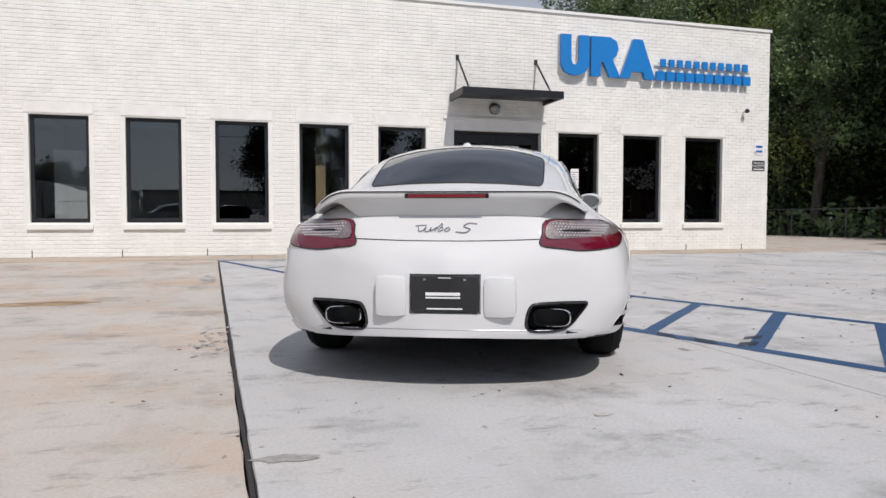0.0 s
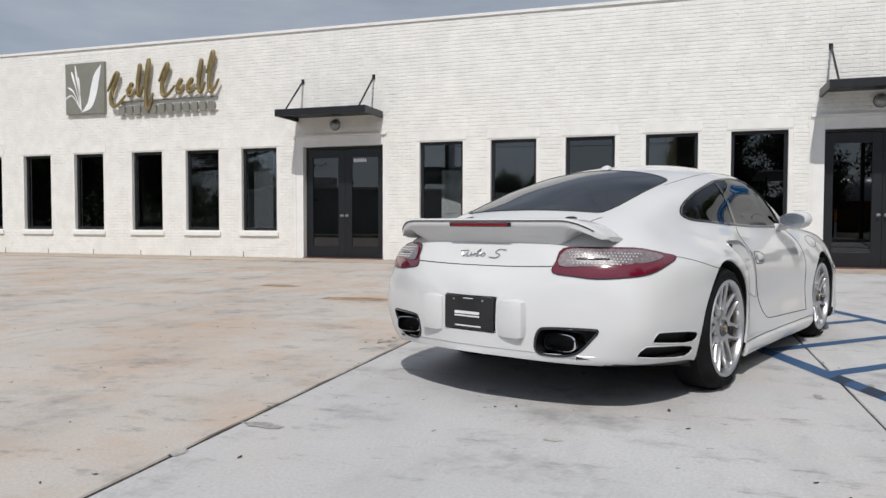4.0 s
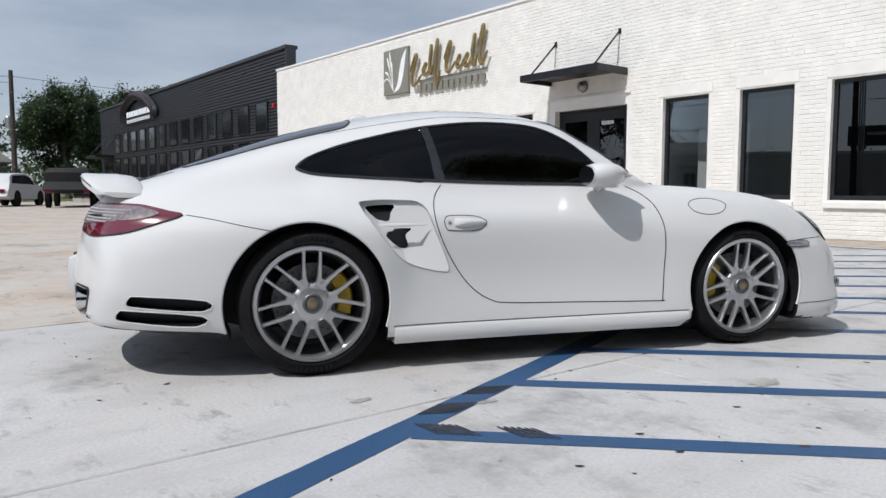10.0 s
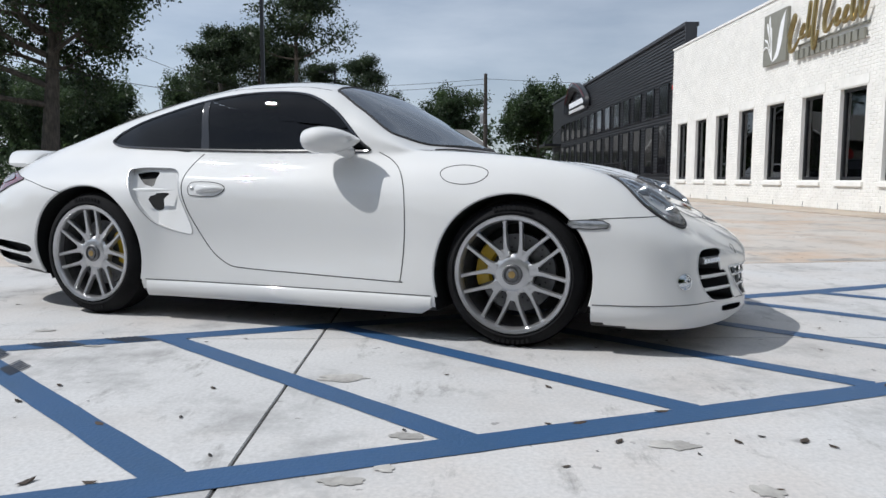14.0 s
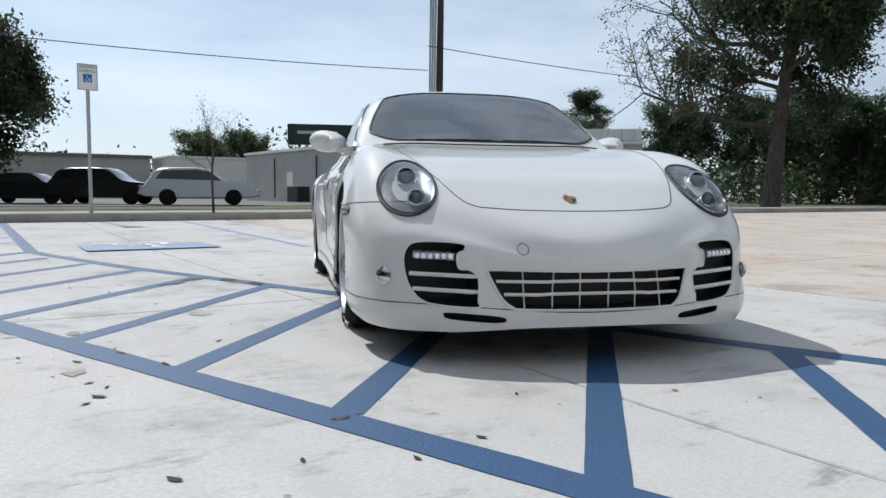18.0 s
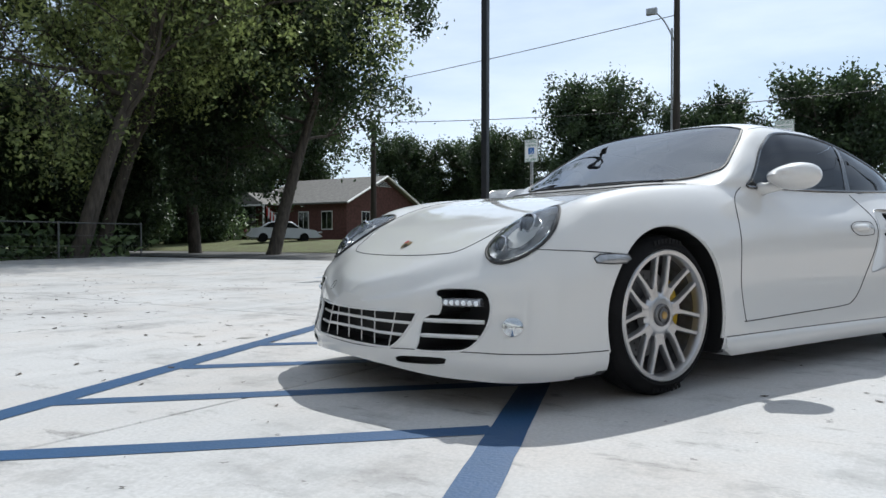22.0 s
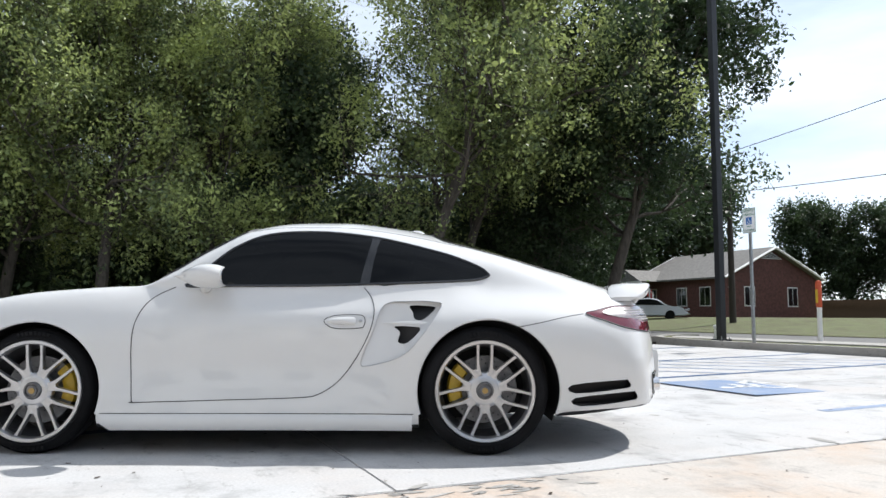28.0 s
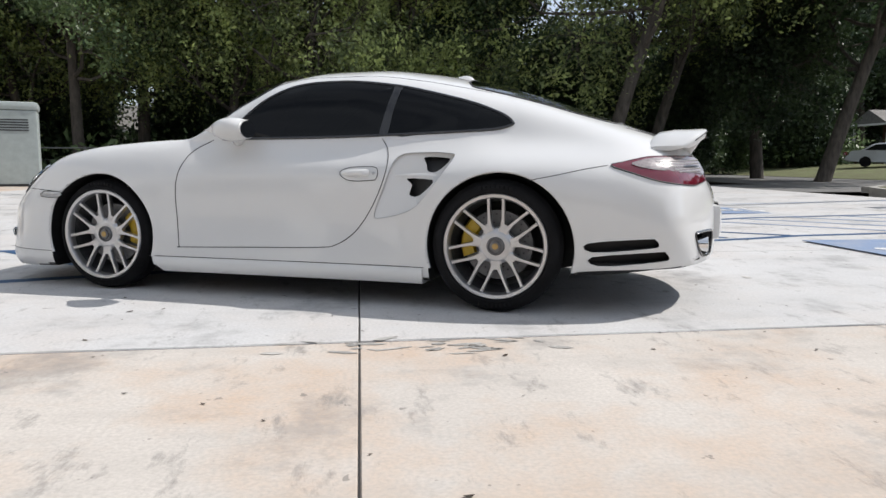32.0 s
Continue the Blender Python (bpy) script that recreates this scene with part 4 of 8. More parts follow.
def car_section(s):
    pts = [(0.0, floor_z(s)), (low_w(s) - 0.035, floor_z(s)), (low_w(s), low_z(s)), (wide_w(s), wide_z(s)), (shoulder_w(s), shoulder_z(s)), (crest_w(s), crest_z(s)), (rail_w(s), rail_z(s)), (0.0, top_z(s))]
    ext = [(-pts[1][0], pts[1][1])] + pts + [(-pts[6][0], pts[6][1])]
    out = []
    for i, n in enumerate((4, 3, 8, 10, 12, 12, 14)):
        a, b, c, d = (Vector(p) for p in ext[i:i + 4])
        if i == 0:
            out += [b.lerp(c, j / n) for j in range(n)]
            continue
        if i == 1:
            a = b - (c - b) * 0.5
        for j in range(n):
            t = j / n
            out.append(0.5 * (2 * b + (c - a) * t + (2 * a - 5 * b + 4 * c - d) * t * t + (3 * b - a - 3 * c + d) * t ** 3))
    return out + [Vector(pts[-1])]


def car_shell():
    bm = bmesh.new()
    ss = [-1.14 + 0.012 * i for i in range(12)] + list(np.arange(-0.99, 3.13, 0.0225)) + [3.135 + 0.0125 * i for i in range(15)]
    rings = []
    for s in ss:
        half = car_section(s)
        y = s if s > -0.5 else -0.5 + (s + 0.5) * 0.93
        ring = [bm.verts.new((p.x, y, p.y)) for p in half]
        ring += [bm.verts.new((-p.x, y, p.y)) for p in half[-2:0:-1]]
        rings.append(ring)
    n = len(rings[0])
    for a, b in zip(rings, rings[1:]):
        for j in range(n):
            bm.faces.new((a[j], a[(j + 1) % n], b[(j + 1) % n], b[j]))
    bm.faces.new(rings[0])
    bm.faces.new(rings[-1][::-1])
    bmesh.ops.recalc_face_normals(bm, faces=bm.faces)
    return bm


shell = car_shell()
skin = BVHTree.FromBMesh(shell)


class View:
    """A way of looking at the car's skin: outlines drawn flat in (across, up) are laid onto it."""

    def __init__(self, toward, across, up):
        self.toward, self.across, self.up = Vector(toward).normalized(), Vector(across), Vector(up)

    def at(self, h, v, lift=0.0):
        o = self.across * h + self.up * v - self.toward * 6
        o += CAR_MID - self.toward * CAR_MID.dot(self.toward) - self.across * CAR_MID.dot(self.across) - self.up * CAR_MID.dot(self.up)
        hit, normal, _, _ = skin.ray_cast(o, self.toward)
        if hit is None:
            hit, normal, _, _ = skin.find_nearest(o + self.toward * 6)
        if normal.dot(self.toward) > 0:
            normal = -normal
        return hit + normal * lift

    def line(self, pts, lift=0.0, per=6, closed=False):
        return [self.at(p.x, p.y, lift) for p in smooth_line([Vector((a, b, 0)) for a, b in pts], per, closed)]


CAR_MID = Vector((0, 0, 0))
SIDE = {1: View((-1, 0, 0), (0, 1, 0), (0, 0, 1)), -1: View((1, 0, 0), (0, 1, 0), (0, 0, 1))}
FRONT, REAR, TOP = View((0, -1, 0), (1, 0, 0), (0, 0, 1)), View((0, 1, 0), (1, 0, 0), (0, 0, 1)), View((0, 0, -1), (1, 0, 0), (0, 1, 0))
r2 = math.sqrt(0.5)
CORNER = {1: View((-r2, r2, 0), (r2, r2, 0), (0, 0, 1)), -1: View((r2, r2, 0), (-r2, r2, 0), (0, 0, 1))}


def patch(view, outline, lift, per=5, rings=5, bulge=0.0, smooth_edge=True):
    """A thin shell that covers an outline on the skin."""
    flat = smooth_line([Vector((a, b, 0)) for a, b in outline], per, True) if smooth_edge else [Vector((a, b, 0)) for a, b in outline]
    mid = sum(flat, Vector()) / len(flat)
    bm = bmesh.new()
    prev = None
    for k in range(rings):
        f = 1 - k / rings
        ring = [bm.verts.new(view.at(*(mid + (p - mid) * f)[:2], lift + bulge * (1 - f * f))) for p in flat]
        if prev:
            for j in range(len(ring)):
                bm.faces.new((prev[j], prev[(j + 1) % len(ring)], ring[(j + 1) % len(ring)], ring[j]))
        prev = ring
    c = bm.verts.new(view.at(mid.x, mid.y, lift + bulge))
    for j in range(len(prev)):
        bm.faces.new((prev[j], prev[(j + 1) % len(prev)], c))
    return bm


def cutter(bm, view, outline, depth, slot, per=4, smooth_edge=True, out=0.12, flat_ends=False, taper=None):
    """A plug that follows the skin under an outline, to be cut out."""
    flat = smooth_line([Vector((a, b, 0)) for a, b in outline], per, True) if smooth_edge else [Vector((a, b, 0)) for a, b in outline]
    hits = [view.at(p.x, p.y) for p in flat]
    a = [bm.verts.new(h - view.toward * out) for h in hits]
    b = [bm.verts.new(h + view.toward * (taper(p.x) if taper else depth)) for h, p in zip(hits, flat)]
    if flat_ends:
        ds = [h.dot(view.toward) for h in hits]
        for v in a:
            v.co += view.toward * (min(ds) - out - v.co.dot(view.toward))
        for v in b:
            v.co += view.toward * (max(ds) + depth - v.co.dot(view.toward))
    n = len(a)
    fs = [bm.faces.new(a[::-1]), bm.faces.new(b)] + [bm.faces.new((a[i], a[(i + 1) % n], b[(i + 1) % n], b[i])) for i in range(n)]
    for f in fs:
        f.material_index = slot


def mirror(outline, side):
    return outline if side > 0 else [(-a, b) for a, b in outline]


def whole(half):
    """A closed outline from its right half, which starts and ends on the middle line."""
    return half + [(-a, b) for a, b in half[-2:0:-1]]


WINDOWS = [(1.60, 0.872), (1.40, 0.874), (1.0, 0.878), (0.62, 0.888), (0.30, 0.900), (0.06, 0.914), (-0.03, 0.936), (-0.035, 0.955), (0.02, 0.995), (0.16, 1.05), (0.32, 1.094), (0.48, 1.132), (0.60, 1.155), (0.79, 1.178), (0.95, 1.185), (1.11, 1.178), (1.24, 1.152), (1.37, 1.085), (1.46, 1.01), (1.56, 0.91)]
SCREEN = whole([(0, 1.945), (0.3, 1.92), (0.52, 1.83), (0.63, 1.73), (0.648, 1.68), (0.63, 1.60), (0.585, 1.47), (0.535, 1.355), (0.50, 1.325), (0.3, 1.295), (0, 1.285)])
BACKLIGHT = whole([(0, 0.28), (0.3, 0.265), (0.44, 0.225), (0.475, 0.16), (0.47, -0.1), (0.455, -0.4), (0.44, -0.51), (0.40, -0.555), (0.2, -0.575), (0, -0.58)])
GRILLE = whole([(0, 0.345), (0.34, 0.348), (0.388, 0.345), (0.386, 0.33), (0.348, 0.25), (0.31, 0.216), (0.27, 0.210), (0, 0.204)])
INTAKE = [(0.475, 0.44), (0.61, 0.445), (0.66, 0.425), (0.675, 0.37), (0.66, 0.29), (0.62, 0.235), (0.56, 0.218), (0.43, 0.213), (0.425, 0.24), (0.42, 0.315), (0.45, 0.345), (0.485, 0.35), (0.49, 0.40), (0.465, 0.415)]
LIP_SLOT = [(0.33, 0.172), (0.36, 0.158), (0.52, 0.166), (0.545, 0.182), (0.53, 0.196), (0.36, 0.188)]
PIPE_HOLE = [(0.362, 0.325), (0.368, 0.292), (0.40, 0.276), (0.50, 0.276), (0.56, 0.300), (0.605, 0.350), (0.638, 0.396), (0.60, 0.404), (0.42, 0.402), (0.378, 0.382)]
SCOOP_UP = [(0.392, 0.772), (0.275, 0.768), (0.262, 0.752), (0.322, 0.698), (0.368, 0.70), (0.378, 0.735)]
SCOOP_LOW = [(0.472, 0.662), (0.345, 0.657), (0.335, 0.645), (0.405, 0.576), (0.455, 0.58), (0.445, 0.63)]
SCOOP_DISH = [(0.53, 0.775), (0.40, 0.795), (0.265, 0.792), (0.228, 0.765), (0.34, 0.60), (0.44, 0.505), (0.60, 0.458), (0.65, 0.475), (0.585, 0.64)]
SLOTS = ([(-0.450, 0.366), (-0.72, 0.389), (-0.765, 0.384), (-0.78, 0.350), (-0.73, 0.337), (-0.470, 0.317)], [(-0.470, 0.298), (-0.77, 0.325), (-0.815, 0.318), (-0.83, 0.283), (-0.78, 0.270), (-0.500, 0.248)])

dishes, plugs = bmesh.new(), bmesh.new()
for side in (1, -1):
    cutter(dishes, SIDE[side], SCOOP_DISH, 0.03, 0, 4, taper=lambda s: 0.004 + 0.034 * max(0.0, 1 - (s - 0.23) / 0.40))
for side in (1, -1):
    for y, z, ar in ((-0.018, 0.328, 0.376), (2.345, 0.320, 0.362)):
        before = len(plugs.verts)
        add_lathe(plugs, [(ar, 0.56 * side), (ar, 1.3 * side)], 72, Matrix.Translation((0, y, z)), "x")
        plugs.verts.ensure_lookup_table()
        # the arch opens straight down below the hub
        for v in list(plugs.verts)[before:]:
            if v.co.z < z - 0.1:
                v.co.z -= 0.35
    cutter(plugs, FRONT, mirror(INTAKE, side), 0.05, 1, flat_ends=True)
    cutter(plugs, FRONT, mirror(LIP_SLOT, side), 0.05, 1)
    cutter(plugs, REAR, mirror(PIPE_HOLE, side), 0.06, 1, flat_ends=True)
    for o, deep in ((SCOOP_UP, 0.07), (SCOOP_LOW, 0.07)):
        cutter(plugs, SIDE[side], o, deep, 1, 3)
    for o in SLOTS:
        cutter(plugs, SIDE[side], o, 0.05, 1, 3)
cutter(plugs, FRONT, GRILLE, 0.06, 1, flat_ends=True)
cutter(plugs, REAR, [(-0.16, 0.357), (0.16, 0.357), (0.16, 0.535), (-0.16, 0.535)], 0.018, 0, 1, False)
for f in plugs.faces:
    if abs(f.calc_center_median().x) > 0.55 and len(f.verts) > 40 or (abs(f.normal.x) < 0.01 and f.material_index == 0 and abs(f.calc_center_median().x) > 0.58):
        f.material_index = 1

cavity = bmesh.new()
rows = []
for s in (-0.25, 0.1, 0.5, 0.9, 1.25, 1.5, 1.72):
    z1, zr = top_z(s) - 0.035, rail_z(s) - 0.03
    half = [(0.0, 0.38), (0.50, 0.38), (0.50 if s < 0.6 else 0.64, 0.72), (0.665, 0.84), (rail_w(s) - 0.02, max(zr, 0.86)), (rail_w(s) * 0.6, max(z1 - 0.02, 0.88)), (0.0, z1)]
    rows.append([cavity.verts.new((x, s, z)) for x, z in half] + [cavity.verts.new((-x, s, z)) for x, z in half[-2:0:-1]])
for a, b in zip(rows, rows[1:]):
    for j in range(len(a)):
        cavity.faces.new((a[j], a[(j + 1) % len(a)], b[(j + 1) % len(a)], b[j]))
cavity.faces.new(rows[0])
cavity.faces.new(rows[-1][::-1])
for f in cavity.faces:
    f.material_index = 2

panes = bmesh.new()
for side in (1, -1):
    cutter(panes, SIDE[side], WINDOWS, 0.10, 2, 3)
cutter(panes, TOP, SCREEN, 0.16, 2, 3)
cutter(panes, TOP, BACKLIGHT, 0.10, 2, 3)


def cut(base, tools):
    for tool in tools:
        bmesh.ops.recalc_face_normals(tool, faces=tool.faces)
        me = bpy.data.meshes.new("tool")
        tool.to_mesh(me)
        tool.free()
        t = new("tool", me)
        mod = base.modifiers.new("cut", "BOOLEAN")
        mod.operation, mod.solver, mod.object = "DIFFERENCE", "EXACT", t
        for k in ("paint", "void", "cabin"):
            me.materials.append(M[k])
        dg = bpy.context.evaluated_depsgraph_get()
        done = bpy.data.meshes.new_from_object(base.evaluated_get(dg))
        base.modifiers.remove(mod)
        base.data = done
        bpy.data.objects.remove(t)


me = bpy.data.meshes.new("body")
shell.to_mesh(me)
shell.free()
for k in ("paint", "void", "cabin"):
    me.materials.append(M[k])
body = new("body", me)
cut(body, (dishes, plugs, cavity, panes))
for f in body.data.polygons:
    # unpainted underside
    if f.normal.z < -0.75 and f.center.z < 0.36:
        f.material_index = 1
body.data.shade_smooth()
body.data.set_sharp_from_angle(angle=radians(32))
body.parent = car


def seam(view, pts, name="panel_seam", r=0.0022, per=6, closed=False, material="seam", lift=0.0):
    return part(name, tube(view.line(pts, lift, per, closed), r, 5, closed), material, car, smooth=True)


def edging(view, outline, name, r, material, lift=0.0, per=5):
    return part(name, tube(view.line(outline, lift, per, True), r, 6, True), material, car, smooth=True)


# glass and its rubber
g = part("windscreen", patch(TOP, SCREEN, 0.003, 3, 8), "screen_glass", car, "clear curved windscreen", smooth=True)
g.visible_shadow = False
edging(TOP, SCREEN, "windscreen_seal", 0.008, "seam", 0.0, 3)
g = part("rear_window", patch(TOP, BACKLIGHT, 0.003, 3, 8), "rear_glass", car, "dark tinted rear window", smooth=True)
g.visible_shadow = False
edging(TOP, BACKLIGHT, "rear_window_seal", 0.006, "seam", 0.0, 3)
FRONT_PANE = [(1.59, 0.876), (1.3, 0.878), (0.9, 0.882), (0.665, 0.888), (0.655, 0.92), (0.61, 1.13), (0.605, 1.153), (0.79, 1.175), (0.95, 1.182), (1.11, 1.174), (1.24, 1.148), (1.36, 1.085), (1.46, 1.0), (1.54, 0.92)]
REAR_PANE = [(0.62, 0.891), (0.30, 0.903), (0.06, 0.918), (-0.022, 0.94), (-0.025, 0.955), (0.03, 0.993), (0.17, 1.048), (0.33, 1.090), (0.48, 1.128), (0.565, 1.146), (0.575, 1.12)]
PILLAR = [(0.668, 0.888), (0.640, 0.889), (0.618, 0.891), (0.60, 1.0), (0.572, 1.12), (0.562, 1.147), (0.585, 1.152), (0.608, 1.154), (0.615, 1.12), (0.645, 1.0)]
for side in (1, -1):
    v = SIDE[side]
    part("side_window", patch(v, FRONT_PANE, 0.002, 3, 7), "tint", car, "dark tinted side glass", smooth=True)
    part("quarter_window", patch(v, REAR_PANE, 0.002, 3, 7), "tint", car, "dark tinted quarter glass", smooth=True)
    part("door_pillar", patch(v, PILLAR, 0.004, 3, 3), "gloss_black", car, smooth=True)
    edging(v, WINDOWS, "window_trim", 0.0085, "gloss_black", 0.001, 4)
    # doors, sills and bumper joints
    seam(v, [(1.66, 0.866), (1.74, 0.825), (1.795, 0.77), (1.83, 0.68), (1.84, 0.56), (1.835, 0.42), (1.824, 0.29), (1.818, 0.270), (1.80, 0.267), (1.4, 0.278), (0.97, 0.292), (0.86, 0.312), (0.76, 0.38), (0.67, 0.50), (0.605, 0.63), (0.583, 0.73), (0.60, 0.81), (0.645, 0.868)], "door_seam", 0.0026)
    seam(v, [(1.978, 0.212), (1.2, 0.212), (0.37, 0.212)], "sill_seam", 0.0022)
    seam(v, [(2.99, 0.588), (2.90, 0.584), (2.80, 0.580), (2.68, 0.573)], "bumper_seam", 0.002)
    seam(v, [(2.70, 0.216), (2.85, 0.218), (2.98, 0.220), (3.06, 0.221), (3.13, 0.221)], "lip_seam", 0.0022)
    seam(v, [(-0.165, 0.660), (-0.30, 0.687), (-0.42, 0.714), (-0.53, 0.733)], "bumper_seam", 0.002)
    edging(v, SCOOP_DISH, "scoop_seam", 0.0022, "rim_silver", 0.0, 4)
    part("scoop_blade", patch(v, [(0.555, 0.680), (0.40, 0.671), (0.325, 0.676), (0.30, 0.686), (0.40, 0.692)], -0.004, 3, 3, 0.003), "paint", car, smooth=True)
    # the handle lies in an oval dish
    h = part("door_handle", patch(v, [(0.845, 0.688), (0.79, 0.716), (0.66, 0.720), (0.63, 0.70), (0.635, 0.665), (0.66, 0.652), (0.79, 0.650)], 0.0025, 5, 4), "paint", car, "white door handle in an oval dish", smooth=True)
    part("handle_seam", tube(v.line([(0.845, 0.688), (0.79, 0.716), (0.66, 0.720), (0.63, 0.70), (0.635, 0.665), (0.66, 0.652), (0.79, 0.650)], 0.002, 5, True), 0.0021, 5, True), "seam", h, smooth=True)
    part("handle_grip", patch(v, [(0.835, 0.688), (0.79, 0.703), (0.69, 0.706), (0.675, 0.685), (0.69, 0.668), (0.79, 0.670)], 0.008, 4, 4, 0.016), "paint", h, smooth=True)
    part("handle_lock", patch(v, [(0.662, 0.688), (0.652, 0.697), (0.642, 0.688), (0.652, 0.679)], 0.006, 3, 2, 0.003), "galv", h, smooth=True)
    for o in SLOTS:
        edging(v, o, "slot_edge", 0.003, "paint", 0.0, 3)
    # flank marker
    mk = part("side_marker", patch(v, [(2.755, 0.538), (2.735, 0.567), (2.60, 0.565), (2.615, 0.536)], 0.004, 2, 3, 0.004), "lamp_bowl", car, "grey side marker lamp", smooth=True)
    part("marker_rim", tube(v.line([(2.755, 0.538), (2.735, 0.567), (2.60, 0.565), (2.615, 0.536)], 0.003, 2, True), 0.003, 5, True), "seam", mk)
    # arch lips
    for y, z, ar in ((-0.018, 0.328, 0.376), (2.345, 0.320, 0.362)):
        arc = [v.at(y + ar * math.cos(radians(a)), z + ar * math.sin(radians(a)), -0.001) for a in range(-18, 200, 4)]
        part("arch_lip", tube([p - Vector((0.006 * side, 0, 0)) for p in arc], 0.007, 6), "paint", car, smooth=True)
        bm = bmesh.new()
        for k in range(24):
            a0, a1 = radians(-25 + k * 230 / 24), radians(-25 + (k + 1) * 230 / 24)
            q = [(y + (ar - 0.004) * math.cos(a), z + (ar - 0.004) * math.sin(a)) for a in (a0, a1)]
            bm.faces.new([bm.verts.new((x * side, *q[i])) for x, i in ((0.57, 0), (0.57, 1), (0.84, 1), (0.84, 0))])
        part("wheel_liner", bm, "void", car)

    # proud sill panel that flares out before the rear wheel
    bm = bmesh.new()
    rows = []
    for i in range(33):
        y = 0.378 + 1.600 * i / 32
        w = low_w(y) + 0.005
        z0 = 0.126 + 0.03 * max(0.0, (y - 1.94) / 0.038) ** 2
        rows.append([bm.verts.new((side * x, y, z)) for x, z in ((w - 0.10, 0.208), (w - 0.006, 0.208), (w + 0.001, 0.200), (w + 0.003, 0.165), (w - 0.004, z0 + 0.012), (w - 0.014, z0), (w - 0.10, z0))])
    for a, b in zip(rows, rows[1:]):
        for j in range(7):
            bm.faces.new((a[j], a[(j + 1) % 7], b[(j + 1) % 7], b[j]))
    bm.faces.new(rows[0])
    bm.faces.new(rows[-1][::-1])
    part("sill_panel", bm, "paint", car, "white lower sill panel", smooth=True)

# fuel flap on the right front wing only
seam(SIDE[1], [(2.0, 0.765), (2.03, 0.792), (2.115, 0.802), (2.2, 0.788), (2.228, 0.762), (2.19, 0.728), (2.115, 0.716), (2.035, 0.73)], "fuel_flap_seam", 0.002, closed=True)
seam(TOP, [(-0.665, 1.98), (-0.64, 2.2), (-0.60, 2.5), (-0.53, 2.8), (-0.45, 3.0), (-0.40, 3.06), (-0.33, 3.085), (-0.2, 3.105), (0, 3.11), (0.2, 3.105), (0.33, 3.085), (0.40, 3.06), (0.45, 3.0), (0.53, 2.8), (0.60, 2.5), (0.64, 2.2), (0.665, 1.98)], "bonnet_seam", 0.0021)
seam(TOP, [(-0.6, 1.90), (-0.3, 1.985), (0, 2.005), (0.3, 1.985), (0.6, 1.90)], "cowl_gap", 0.007)
seam(FRONT, [(-0.69, 0.222), (-0.4, 0.214), (0, 0.196), (0.4, 0.214), (0.69, 0.222)], "lip_seam", 0.002)
seam(FRONT, [(0.262 + 0.02 * math.cos(k * math.pi / 5), 0.421 + 0.02 * math.sin(k * math.pi / 5)) for k in range(10)], "tow_cap_seam", 0.0016, closed=True)
seam(REAR, [(-0.44, 0.690), (-0.2, 0.682), (0, 0.680), (0.2, 0.682), (0.44, 0.690)], "lid_seam", 0.003)
seam(REAR, [(-0.62, 0.275), (-0.3, 0.283), (0, 0.286), (0.3, 0.283), (0.62, 0.275)], "bumper_crease", 0.002, material="rim_silver")
seam(TOP, [(-0.47, -0.60), (-0.44, -0.70), (-0.42, -0.82)], "lid_seam")
seam(TOP, [(0.47, -0.60), (0.44, -0.70), (0.42, -0.82)], "lid_seam")
seam(TOP, [(-0.535, 1.30), (-0.535, 0.9), (-0.525, 0.4), (-0.50, 0.1)], "roof_seam", 0.0018)
seam(TOP, [(0.535, 1.30), (0.535, 0.9), (0.525, 0.4), (0.50, 0.1)], "roof_seam", 0.0018)
part("roof_aerial", patch(TOP, [(0.03, 0.36), (0.0, 0.42), (-0.03, 0.36), (-0.025, 0.31), (0.025, 0.31)], 0.004, 4, 4, 0.022), "paint", car, smooth=True)
# crest on the bonnet, a plain shield
c = part("bonnet_crest", patch(TOP, [(-0.022, 3.01), (0.022, 3.01), (0.023, 3.035), (0.0, 3.058), (-0.023, 3.035)], 0.003, 3, 3, 0.004), "crest_gold", car, "small gold and red shield", smooth=True)
part("crest_field", patch(TOP, [(0.004, 3.005), (0.022, 3.005), (0.022, 3.028), (0.004, 3.028)], 0.007, 1, 2, 0.001, False), "crest_red", c)
part("crest_field", patch(TOP, [(-0.022, 3.032), (-0.003, 3.032), (-0.004, 3.056), (-0.02, 3.042)], 0.007, 1, 2, 0.001, False), "gloss_black", c)

